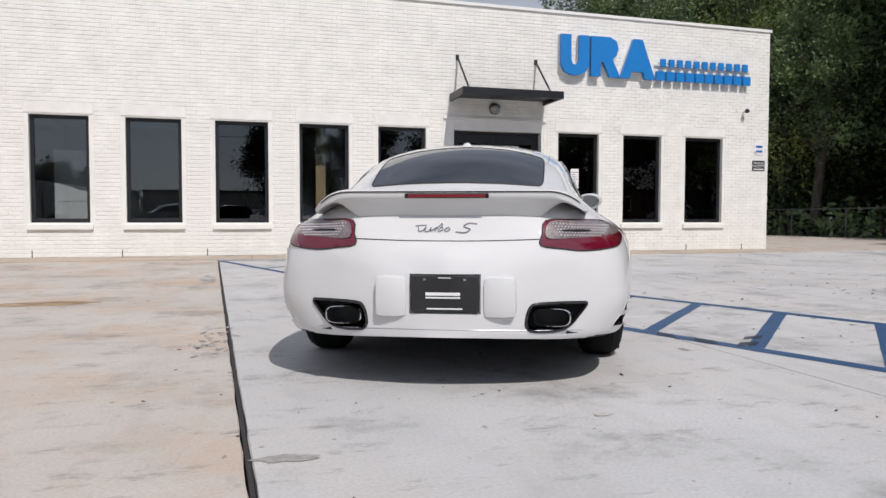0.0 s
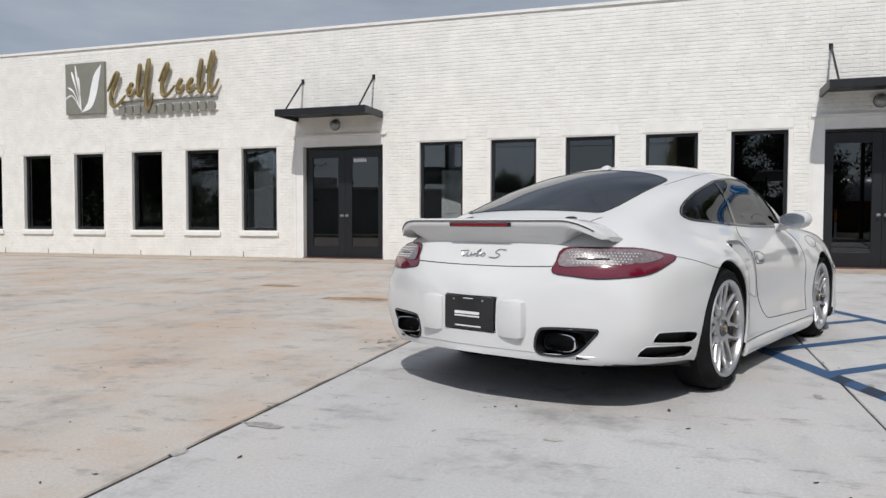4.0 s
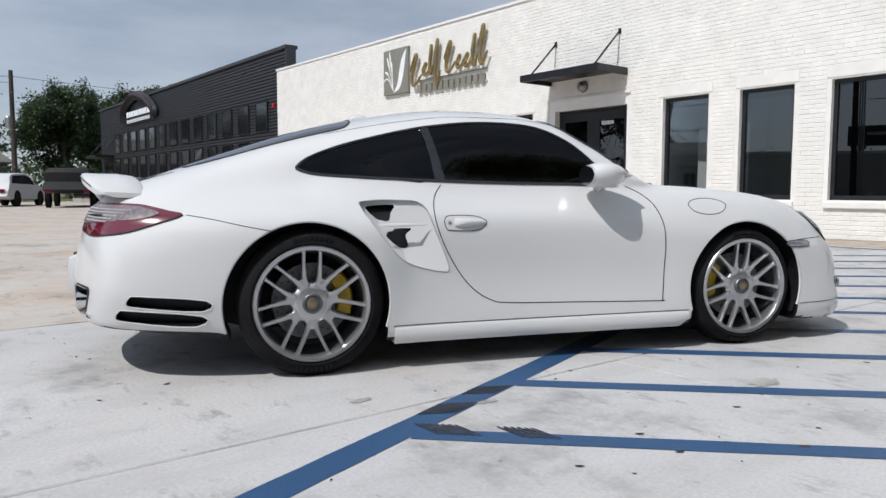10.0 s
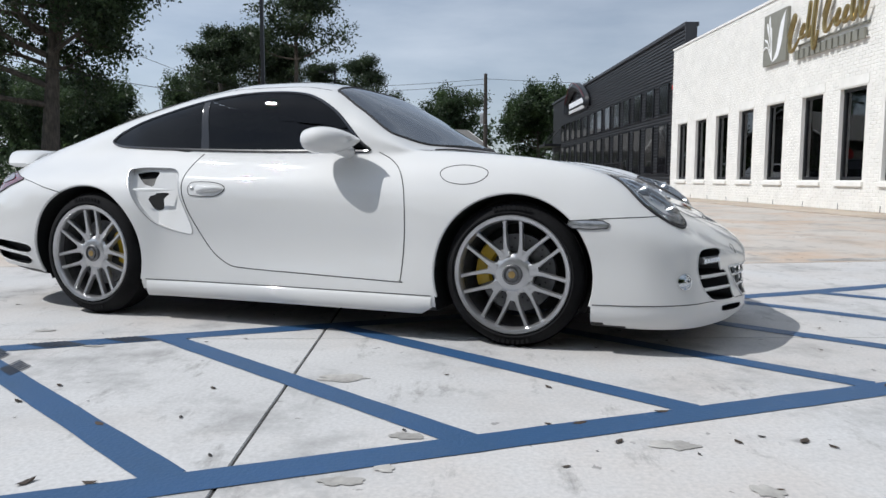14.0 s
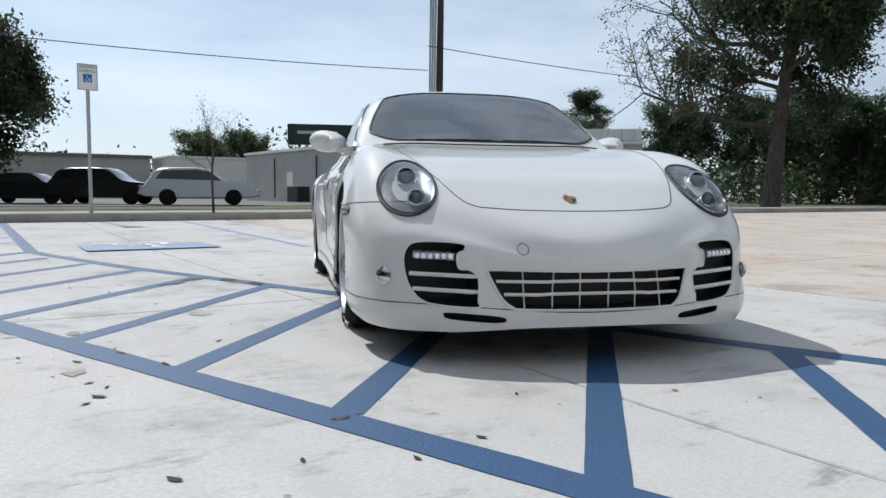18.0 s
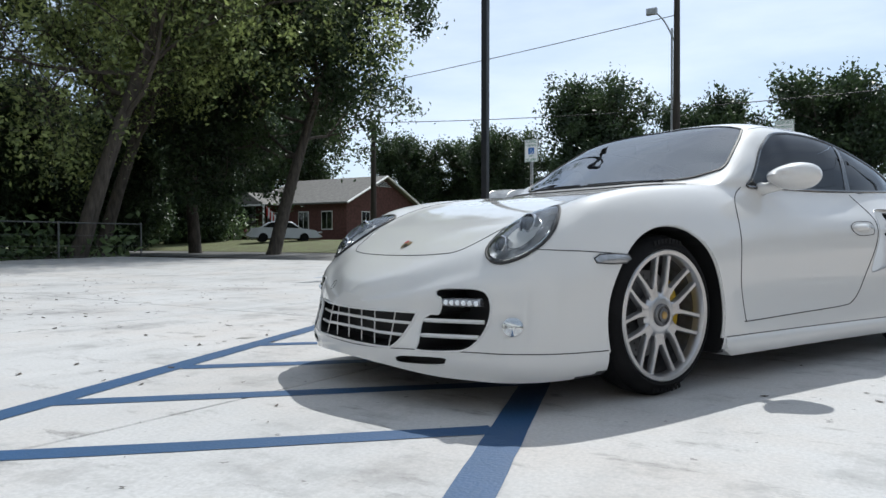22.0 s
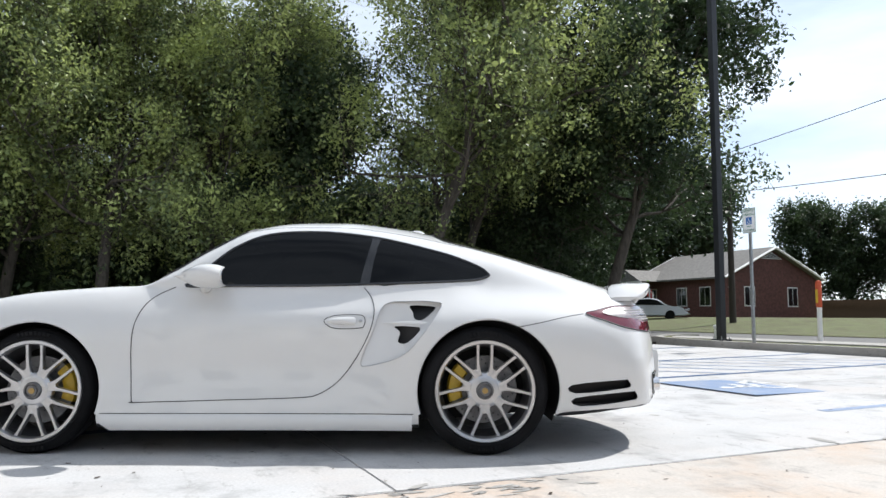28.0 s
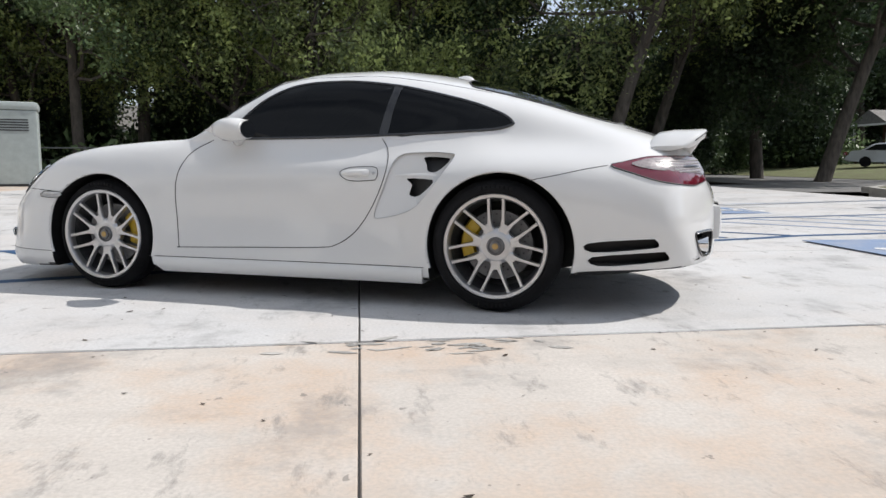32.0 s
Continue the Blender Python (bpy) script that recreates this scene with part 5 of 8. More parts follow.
# front openings: bars, fins and lamps
gr = part("grille", tube(FRONT.line(GRILLE, 0.0, 4, True), 0.0055, 6, True), "paint", car, "white grille frame", smooth=True)
for z, w in ((0.309, 0.362), (0.264, 0.338)):
    part("grille_bar", tube([FRONT.at(w * k / 8, z, -0.012) for k in range(-8, 9)], 0.0065, 6), "paint", gr, smooth=True)
for x in (-0.27, -0.16, -0.055, 0.055, 0.16, 0.27):
    part("grille_bar", tube([FRONT.at(x, z, -0.028) for z in (0.345, 0.28, 0.21)], 0.003, 5), "paint", gr, smooth=True)
for side in (1, -1):
    it = part("side_intake", tube(FRONT.line(mirror(INTAKE, side), 0.0, 4, True), 0.004, 6, True), "paint", car, smooth=True)
    for z, a, b in ((0.322, 0.395, 0.655), (0.268, 0.40, 0.645)):
        part("intake_fin", tube([FRONT.at(side * (a + (b - a) * k / 6), z + 0.006 * (k / 6), -0.004) for k in range(7)], [0.002] + [0.0085] * 6, 6), "paint", it, smooth=True)
    lamp = part("running_lamp", tube([FRONT.at(side * (0.5 + 0.14 * k / 6), 0.392 + 0.004 * k / 6, -0.006) for k in range(7)], 0.0165, 8), "lamp_bowl", it, "row of small white lights", smooth=True)
    for k in range(6):
        bm = bmesh.new()
        bmesh.ops.create_icosphere(bm, subdivisions=2, radius=0.010, matrix=Matrix.Translation(FRONT.at(side * (0.513 + 0.0225 * k), 0.392, 0.006)))
        part("lamp_dot", bm, "led_white", it, smooth=True)
    edging(FRONT, mirror(LIP_SLOT, side), "lip_slot_edge", 0.003, "paint", 0.0, 3)
    v = View((-0.62 * side, -0.78, 0), (0.78 * side, -0.62, 0) if side > 0 else (-0.78, -0.62, 0), (0, 0, 1))
    c0 = FRONT.at(0.735 * side, 0.315)
    v.across = Vector((0.78, -0.62 * side, 0))
    h0 = v.across.dot(c0)
    disc = [(h0 + 0.036 * math.cos(a), 0.315 + 0.034 * math.sin(a)) for a in [k * 2 * math.pi / 14 for k in range(14)]]
    fog = part("corner_lamp", patch(v, disc, 0.003, 1, 3, 0.01, False), "chrome", car, "small round clear lamp in the bumper corner", smooth=True)
    part("lamp_glass", patch(v, disc, 0.006, 1, 4, 0.016, False), "lamp_lens", fog, smooth=True)

    # oval headlamp
    v = FRONT
    hx, vy = 0.632 * side, 0.642

    def oval(rx, ry, n=28, ox=0.0, oy=0.0):
        return [(hx + ox * side + rx * math.cos(a), vy + oy + ry * math.sin(a) - 0.014 * math.cos(a) * side) for a in [k * 2 * math.pi / n for k in range(n)]]
    hl = part("headlight", patch(v, oval(0.110, 0.106), 0.003, 1, 5, -0.004, False), "lamp_bowl", car, "oval headlamp with two round projectors behind clear glass", smooth=True)
    part("headlight_rim", tube([v.at(a, b, 0.004) for a, b in oval(0.111, 0.107)], 0.006, 6, True), "seam", hl, smooth=True)
    part("headlight_rim", tube([v.at(a, b, 0.006) for a, b in oval(0.103, 0.099)], 0.003, 6, True), "chrome", hl, smooth=True)
    for ox, oy, r in ((0.0, 0.034, 0.042), (-0.020, -0.045, 0.034)):
        q = v.at(hx + ox * side, vy + oy, 0.0)
        turn = Matrix.Translation(q) @ (Vector((0, 1, 0.35)).to_track_quat("Z", "Y").to_matrix().to_4x4())
        part("projector_ring", add_lathe(bmesh.new(), [(r * 0.8, -0.02), (r, 0.012), (r, 0.026), (r * 0.86, 0.028), (r * 0.80, 0.012)], 28, turn), "chrome", hl, smooth=True)
        part("projector_lens", add_lathe(bmesh.new(), [(r * 0.8, 0.008), (r * 0.7, 0.022), (r * 0.45, 0.030), (r * 0.2, 0.034), (0.0005, 0.035)], 28, turn), "projector", hl, smooth=True)
    part("headlight_glass", patch(v, oval(0.109, 0.105), 0.006, 1, 7, 0.036, False), "lamp_lens", hl, smooth=True).visible_shadow = False

    # tail lamp round the corner
    v = CORNER[side]
    TAIL = [(-0.347, 0.772), (-0.222, 0.777), (-0.022, 0.774), (0.068, 0.762), (0.145, 0.746), (0.205, 0.731), (0.135, 0.697), (0.028, 0.660), (-0.082, 0.645), (-0.222, 0.637), (-0.322, 0.647), (-0.407, 0.662), (-0.387, 0.71)]
    tl = part("tail_light", patch(v, TAIL, 0.006, 3, 6, 0.006), "tail_red", car, "tail lamp with a clear upper and a red lower lens", smooth=True)
    part("lamp_upper", patch(v, [(-0.338, 0.762), (-0.222, 0.767), (-0.022, 0.763), (0.068, 0.750), (0.120, 0.731), (0.040, 0.708), (-0.122, 0.696), (-0.272, 0.690), (-0.377, 0.693)], 0.0125, 3, 5, 0.002), "tail_clear", tl, smooth=True)
    bm = bmesh.new()
    for row in range(5):
        for k in range(22 - 2 * row):
            q = v.at(-0.330 + 0.0155 * k + 0.004 * row, 0.753 - 0.0125 * row - 0.0006 * k, 0.0155)
            bmesh.ops.create_icosphere(bm, subdivisions=1, radius=0.0042, matrix=Matrix.Translation(q))
    tagged(part("lamp_dots", bm, "tail_dot", tl, "rows of small clear lights", smooth=True), kind="stuff")
    part("lamp_signal", patch(v, [(-0.285, 0.727), (-0.165, 0.724), (-0.165, 0.717), (-0.295, 0.719)], 0.0185, 2, 3, 0.001), "gloss_black", tl, smooth=True)
    part("lamp_seam", tube(v.line(TAIL, 0.003, 3, True), 0.004, 5, True), "seam", tl, smooth=True)
    # exhaust
    ex = part("exhaust_surround", tube(REAR.line(mirror(PIPE_HOLE, side), 0.0, 4, True), 0.007, 6, True), "gloss_black", car, smooth=True)
    rings = []
    bm = bmesh.new()
    for y, k in ((-0.94, 1.0), (-1.022, 1.0), (-1.025, 0.93), (-1.007, 0.88), (-0.91, 0.86)):
        ring = []
        for j in range(28):
            a = 2 * math.pi * j / 28
            ca, sa = math.cos(a), math.sin(a)
            ring.append(bm.verts.new((side * (0.478 + 0.085 * k * math.copysign(abs(ca) ** 0.6, ca)), y, 0.338 + 0.041 * k * math.copysign(abs(sa) ** 0.6, sa))))
        rings.append(ring)
    for a, b in zip(rings, rings[1:]):
        for j in range(28):
            bm.faces.new((a[j], a[(j + 1) % 28], b[(j + 1) % 28], b[j]))
    part("exhaust_tip", bm, "chrome", ex, "polished oval exhaust tip", smooth=True)
    part("bumper_pad", box(side * 0.244 - 0.078, side * 0.244 + 0.078, -1.108, -1.00, 0.335, 0.530, 0.045), "paint", car, "white bumper block beside the plate", smooth=True)

    # door mirror
    bm = bmesh.new()
    rings = []
    for i in range(17):
        u = i / 16
        y = 1.60 - 0.235 * u
        # egg-shaped: blunt nose, fullest two thirds back, rolled in at the glass
        k = max(0.05, math.sin(math.pi * min(1.0, u / 0.66) / 2) ** 0.62 if u < 0.66 else 1 - 0.20 * ((u - 0.66) / 0.34) ** 2.2)
        ring = []
        for j in range(20):
            a = 2 * math.pi * j / 20
            ca, sa = math.cos(a), math.sin(a)
            ring.append(bm.verts.new((side * (0.868 + 0.106 * k * ca + 0.01 * sa * k), y - 0.03 * ca * (1 - u), 0.918 + 0.063 * k * sa * (1 + 0.14 * ca))))
        rings.append(ring)
    for a, b in zip(rings, rings[1:]):
        for j in range(20):
            bm.faces.new((a[j], a[(j + 1) % 20], b[(j + 1) % 20], b[j]))
    bm.faces.new(rings[0])
    bm.faces.new(rings[-1][::-1])
    mr = part("door_mirror", bm, "paint", car, "white door mirror", smooth=True)
    bm = bmesh.new()
    add_prism(bm, [(side * 0.868 + 0.080 * math.cos(a), 0.918 + 0.046 * math.sin(a)) for a in [k * 2 * math.pi / 24 for k in range(24)]], 0.0, 0.004, Matrix(((1, 0, 0, 0), (0, 0, -1, 1.3635), (0, 1, 0, 0), (0, 0, 0, 1))))
    part("mirror_glass", bm, "chrome", mr, "mirror glass")
    part("mirror_foot", tube(smooth_line([(side * 0.70, 1.50, 0.862), (side * 0.755, 1.495, 0.868), (side * 0.82, 1.47, 0.885)], 4), [0.032] * 4 + [0.026] * 5, 10), "paint", mr, smooth=True)

    # wiper
    wp = [TOP.at(0.42, 1.885, 0.006), TOP.at(0.25, 1.922, 0.006), TOP.at(0.02, 1.938, 0.006)] if side > 0 else [TOP.at(-0.04, 1.938, 0.006), TOP.at(-0.25, 1.922, 0.006), TOP.at(-0.46, 1.875, 0.006)]
    part("wiper", tube(smooth_line(wp, 4), 0.005, 6), "seam", car, "black wiper", smooth=True)

# rear wing: a blade that flows down into the engine lid and droops at its tips
bm = bmesh.new()
rings = []
for i in range(61):
    u = i / 30 - 1
    x = 0.648 * u
    e = abs(u)
    k = max(0.0, (e - 0.70) / 0.30)
    drop = 0.085 * k ** 2.2
    s1 = -1.015 + 0.03 * e ** 2 + 0.10 * k ** 2.5
    s0 = -0.80 + 0.10 * e ** 3 - 0.03 * k ** 6
    top = 0.914 - drop
    f = min(1.0, max(0.0, (e - 0.60) / 0.24))
    f = f * f * (3 - 2 * f)
    low = 0.775 * (1 - f) + (top - 0.046 * (1 - 0.5 * k ** 3)) * f
    tip = 1 - 0.75 * max(0.0, (e - 0.95) / 0.05) ** 2
    prof = [(s0, 0.0 - 0.022), (s0 - 0.02, -0.008), (s0 - 0.09, 0.001), (s1 + 0.06, 0.002), (s1 + 0.02, 0.004), (s1 + 0.004, 0.001), (s1, -0.006), (s1 + 0.002, -0.022), (s1 + 0.004, -0.036), (s1 + 0.014, -0.046), (s1 + 0.030, -0.060), (s1 + 0.046, -0.085), (s1 + 0.066, -0.115), (s1 + 0.08, -0.139), (s0, -0.139)]
    ring = []
    for y, dz in prof:
        z = max(low, top + dz * tip)
        ring.append(bm.verts.new((x, y, z)))
    rings.append(ring)
n = len(rings[0])
for a, b in zip(rings, rings[1:]):
    for j in range(n):
        bm.faces.new((a[j], a[(j + 1) % n], b[(j + 1) % n], b[j]))
bm.faces.new(rings[0])
bm.faces.new(rings[-1][::-1])
edge = [r[6].co.copy() + Vector((0, -0.001, -0.003)) for r in rings[2:-2]]
bmesh.ops.recalc_face_normals(bm, faces=bm.faces)
wing = part("rear_wing", bm, "paint", car, "fixed white rear wing", smooth=True)
part("wing_seam", tube(edge, 0.003, 5), "seam", wing, smooth=True)
for side in (1, -1):
    part("lid_vent", patch(TOP, [(side * 0.36, -0.66), (side * 0.40, -0.78), (side * 0.33, -0.79), (side * 0.30, -0.67)], 0.003, 3, 3), "void", wing, "black vent slot in the engine lid")
part("brake_light", box(-0.192, 0.192, -1.019, -0.98, 0.875, 0.897, 0.004), "gloss_black", wing, "high brake light")
part("brake_lens", box(-0.178, 0.178, -1.022, -1.01, 0.879, 0.893, 0.003), "brake_red", wing, "lit red brake lens")
# grey script badge as flowing strokes
for pts in ([(-0.135, 0.748), (-0.122, 0.722), (-0.105, 0.728), (-0.098, 0.745), (-0.095, 0.722), (-0.078, 0.724), (-0.074, 0.744), (-0.07, 0.722), (-0.05, 0.744), (-0.044, 0.738)], [(-0.052, 0.722), (-0.035, 0.765), (-0.028, 0.76), (-0.036, 0.722), (-0.018, 0.73), (-0.024, 0.745), (-0.034, 0.738)], [(0.0, 0.745), (-0.01, 0.73), (0.004, 0.722), (0.014, 0.736), (0.002, 0.745)], [(0.125, 0.765), (0.085, 0.768), (0.070, 0.75), (0.105, 0.735), (0.09, 0.716), (0.045, 0.720)], [(-0.15, 0.752), (-0.12, 0.756), (-0.10, 0.756)]):
    part("script_badge", tube(REAR.line([(a * 1.02 + (b - 0.738) * 0.35, 0.736 + (b - 0.738) * 0.82) for a, b in pts], 0.003, 4), 0.0026, 6), "lamp_bowl", car, "grey flowing badge stroke on the engine lid", smooth=True)
# number plate with plain bars
pl = part("number_plate", box(-0.152, 0.152, -1.103, -1.072, 0.364, 0.530, 0.006), "plate_black", car, "black plate with white bars in a black frame")
for x0, x1, z0, z1 in ((-0.085, 0.07, 0.440, 0.454), (-0.085, 0.07, 0.427, 0.434), (-0.08, 0.08, 0.378, 0.384), (-0.03, 0.03, 0.517, 0.521)):
    part("plate_bar", box(x0, x1, -1.1055, -1.102, z0, z1), "sign_white", pl)
for x in (-0.09, 0.09):
    part("plate_screw", box(x - 0.006, x + 0.006, -1.106, -1.102, 0.508, 0.516), "galv", pl)
bm = bmesh.new()
rows = []
for i in range(25):
    y = -0.385 - 0.60 * i / 24
    w = low_w(y - 0.03) - 0.012
    z0 = 0.196 + 0.060 * (i / 24) ** 1.4
    rows.append([bm.verts.new((x, y, z)) for x, z in ((-w, 0.262), (-w, z0 + 0.02), (-w + 0.03, z0), (w - 0.03, z0), (w, z0 + 0.02), (w, 0.262))])
for a, b in zip(rows, rows[1:]):
    for j in range(6):
        bm.faces.new((a[j], a[(j + 1) % 6], b[(j + 1) % 6], b[j]))
bm.faces.new(rows[0])
bm.faces.new(rows[-1][::-1])
part("rear_valance", bm, "void", car, "black lower rear valance", smooth=True)

# cabin
for x in (-0.36, 0.36):
    bm = bmesh.new()
    add_box(bm, x - 0.24, x + 0.24, 0.62, 1.12, 0.40, 0.56, None, 0.05)
    add_box(bm, x - 0.23, x + 0.23, -0.07, 0.07, 0.0, 0.56, pose(0, 0.60, 0.50, 18), 0.05)
    add_box(bm, x - 0.12, x + 0.12, -0.05, 0.05, 0.52, 0.70, pose(0, 0.62, 0.48, 18), 0.04)
    part("seat", bm, "cabin", car, "dark bucket seat", smooth=True)
part("dashboard", box(-0.655, 0.655, 1.40, 1.71, 0.60, 0.845, 0.04), "cabin", car, smooth=True)
st = part("steering_wheel", add_tube(bmesh.new(), [Vector((-0.36, 1.28, 0.80)) + Vector((0.17 * math.cos(a), 0.17 * math.sin(a) * 0.42, 0.17 * math.sin(a) * 0.9)) for a in [k * 2 * math.pi / 24 for k in range(24)]], 0.016, 8, True), "cabin", car, smooth=True)
part("inner_mirror", box(-0.11, 0.11, 1.37, 1.39, 1.115, 1.175, 0.01), "gloss_black", car)


# ---- wheels ----
def wheel(tyre_r, half_w, front):
    """A wheel at the origin whose outer face looks along +x."""
    hub = part("wheel", add_lathe(bmesh.new(), [(0.05, -0.16), (0.06, -0.05), (0.075, 0.0)], 20, None, "x"), "disc_steel", car)
    rim = 0.2525
    prof = [(rim - 0.012, -half_w * 1.7), (rim + 0.012, -half_w * 1.72), (tyre_r - 0.03, -half_w * 1.75), (tyre_r - 0.006, -half_w * 1.55), (tyre_r, -half_w * 1.3), (tyre_r, -half_w * 0.45), (tyre_r - 0.004, -0.052), (tyre_r - 0.012, -0.030), (tyre_r - 0.028, -0.012), (tyre_r - 0.045, -0.003), (rim + 0.022, 0.0), (rim + 0.010, -0.006), (rim + 0.004, -0.016)]
    tyre = part("tyre", add_lathe(bmesh.new(), [(r, x + 0.055) for r, x in prof], 72, None, "x", False), "rubber", hub, "black low-profile tyre", smooth=True)
    # raised sidewall blocks stand for the maker's lettering
    for base in (0.0, math.pi):
        for k in range(8):
            a = base + math.pi / 2 + (k - 3.5) * 0.075
            m = Matrix.Rotation(a, 4, "X")
            bm = bmesh.new()
            add_box(bm, 0.0515, 0.0555, rim + 0.034, rim + 0.052, -0.007, 0.007, m)
            part("sidewall_relief", bm, "rubber", tyre)
    bm = bmesh.new()
    add_lathe(bm, [(rim + 0.004, 0.040), (rim + 0.010, 0.050), (rim + 0.006, 0.056), (rim - 0.009, 0.053), (rim - 0.015, 0.042), (rim - 0.017, 0.022), (rim - 0.016, 0.004)], 72, None, "x", False)
    part("rim_barrel", add_lathe(bmesh.new(), [(rim - 0.016, 0.004), (rim - 0.016, -0.02), (rim - 0.035, -0.12), (rim - 0.02, -0.2)], 72, None, "x", False), "disc_steel", hub, "dark inner rim barrel", smooth=True)
    add_lathe(bm, [(0.038, 0.026), (0.062, 0.025), (0.082, 0.020), (0.091, 0.010), (0.093, -0.02)], 56, None, "x", False)
    # seven forked spokes: a short stem at the hub and two arms out to the lip
    def bar(pts, widths):
        prev = None
        for i, ((r, a), w) in enumerate(zip(pts, widths)):
            x = 0.020 + 0.020 * (r / rim) ** 2
            d, t = Vector((0, math.cos(a), math.sin(a))), Vector((0, -math.sin(a), math.cos(a)))
            ring = [bm.verts.new(d * r + t * (w * q) + Vector((x + dx, 0, 0))) for q, dx in ((-1, -0.026), (-1, -0.005), (-0.7, 0.0), (0.7, 0.0), (1, -0.005), (1, -0.026))]
            if prev:
                for j in range(6):
                    bm.faces.new((prev[j], prev[(j + 1) % 6], ring[(j + 1) % 6], ring[j]))
            else:
                bm.faces.new(ring[::-1])
            prev = ring
        bm.faces.new(prev)

    for k in range(7):
        a = (k + 0.5) * 2 * math.pi / 7 + math.pi / 2
        bar([(0.07, a), (0.09, a), (0.105, a), (0.118, a)], [0.033, 0.028, 0.023, 0.015])
        for off in (-1, 1):
            bar([(0.082, a + off * 0.11), (0.10, a + off * 0.125), (0.13, a + off * 0.175), (0.18, a + off * 0.245), (0.228, a + off * 0.288), (rim - 0.008, a + off * 0.30)], [0.017, 0.0145, 0.0104, 0.0084, 0.0086, 0.015])
    part("rim", bm, "rim_silver", hub, "silver rim with seven paired spokes", smooth=True)
    cap = part("centre_cap", add_lathe(bmesh.new(), [(0.046, 0.02), (0.046, 0.032), (0.041, 0.038), (0.036, 0.038), (0.034, 0.030), (0.027, 0.030), (0.026, 0.037), (0.022, 0.039), (0.0005, 0.039)], 28, None, "x"), "disc_steel", hub, "grey centre-lock cap", smooth=True)
    part("cap_crest", add_lathe(bmesh.new(), [(0.0165, 0.038), (0.0155, 0.0415), (0.0005, 0.043)], 16, None, "x"), "crest_gold", cap, smooth=True)
    disc = part("brake_disc", add_lathe(bmesh.new(), [(0.085, -0.058), (0.175, -0.055), (0.178, -0.062), (0.178, -0.085), (0.085, -0.088)], 56, None, "x"), "disc_steel", hub, "drilled steel brake disc", smooth=True)
    bm = bmesh.new()
    for k in range(42):
        a, r = k * 2 * math.pi / 42, (0.115, 0.135, 0.155)[k % 3]
        add_lathe(bm, [(0.0045, -0.0545), (0.0005, -0.0540)], 8, Matrix.Translation((0, r * math.cos(a), r * math.sin(a))), "x")
    tagged(part("disc_holes", bm, "void", disc), kind="stuff")
    side_y = -1 if front else 1
    bm = bmesh.new()
    prev = None
    for i in range(9):
        a = radians(180 if side_y < 0 else 0) + radians(-32 + 64 * i / 8 + (-12 if front else 12) * 1)
        inner, outer = 0.118, 0.196
        bulge = 0.012 * (1 if i in (1, 2, 6, 7) else 0.45)
        ring = [bm.verts.new((x, r * math.cos(a), r * math.sin(a))) for x, r in ((-0.052, inner), (-0.036 + bulge * 0.4, inner + 0.01), (-0.030 + bulge * 0.4, 0.155), (-0.036, outer - 0.01), (-0.06, outer), (-0.09, outer))]
        if prev:
            for j in range(6):
                bm.faces.new((prev[j], prev[(j + 1) % 6], ring[(j + 1) % 6], ring[j]))
        else:
            bm.faces.new(ring[::-1])
        prev = ring
    bm.faces.new(prev)
    part("brake_caliper", bm, "caliper_yellow", hub, "yellow brake caliper", smooth=True)
    return hub


for front, y, r, hw, x in ((True, 2.345, 0.322, 0.10, 0.790), (False, 0.0, 0.3325, 0.125, 0.853)):
    a = wheel(r, hw, front)
    a.matrix_basis = pose(x, y, r)
    b = wheel(r, hw, front)
    # the left wheel is turned about, so its caliper is set on the other side first
    for ch in b.children:
        if ch.name.startswith("brake_caliper"):
            ch.matrix_basis = Matrix.Diagonal((1, -1, 1, 1))
    b.matrix_basis = pose(-x, y, r, 0, 0, 180)

# ---- signs on the white building ----
def blocks(name, x0, x1, z0, z1, count, fill, y0, y1, material, parent, slant=0.0):
    """A row of plain upright blocks that stands for lettering."""
    step = (x1 - x0) / count
    for i in range(count):
        a, b = x0 + step * i, x0 + step * (i + fill)
        h = z1 - z0
        bm = bmesh.new()
        add_prism(bm, [(a, z0), (b, z0), (b + slant * h, z1), (a + slant * h, z1)], y0, y1, Matrix(((1, 0, 0, 0), (0, 0, 1, 0), (0, 1, 0, 0), (0, 0, 0, 1))))
        part(name, bm, material, parent)


UPRIGHT = Matrix(((1, 0, 0, 0), (0, 0, 1, 0), (0, 1, 0, 0), (0, 0, 0, 1)))
blue_sign = empty("wall_sign", Matrix.Translation((0, FACE_Y, 0)), "large blue raised company sign of plain shapes on white brick", "sign")
shapes = ([(6.56, 4.74), (6.56, 4.10), (6.64, 3.95), (6.80, 3.88), (6.98, 3.88), (7.14, 3.95), (7.22, 4.10), (7.22, 4.74), (6.99, 4.74), (6.985, 4.2), (6.93, 4.11), (6.84, 4.11), (6.80, 4.2), (6.795, 4.74)],
          [(7.27, 3.88), (7.27, 4.74), (7.72, 4.74), (7.88, 4.66), (7.93, 4.50), (7.88, 4.34), (7.78, 4.26), (7.98, 3.88), (7.72, 3.88), (7.56, 4.2), (7.50, 4.2), (7.50, 3.88)],
          [(7.98, 3.88), (8.30, 4.74), (8.52, 4.74), (8.84, 3.88), (8.59, 3.88), (8.54, 4.03), (8.26, 4.03), (8.21, 3.88)])
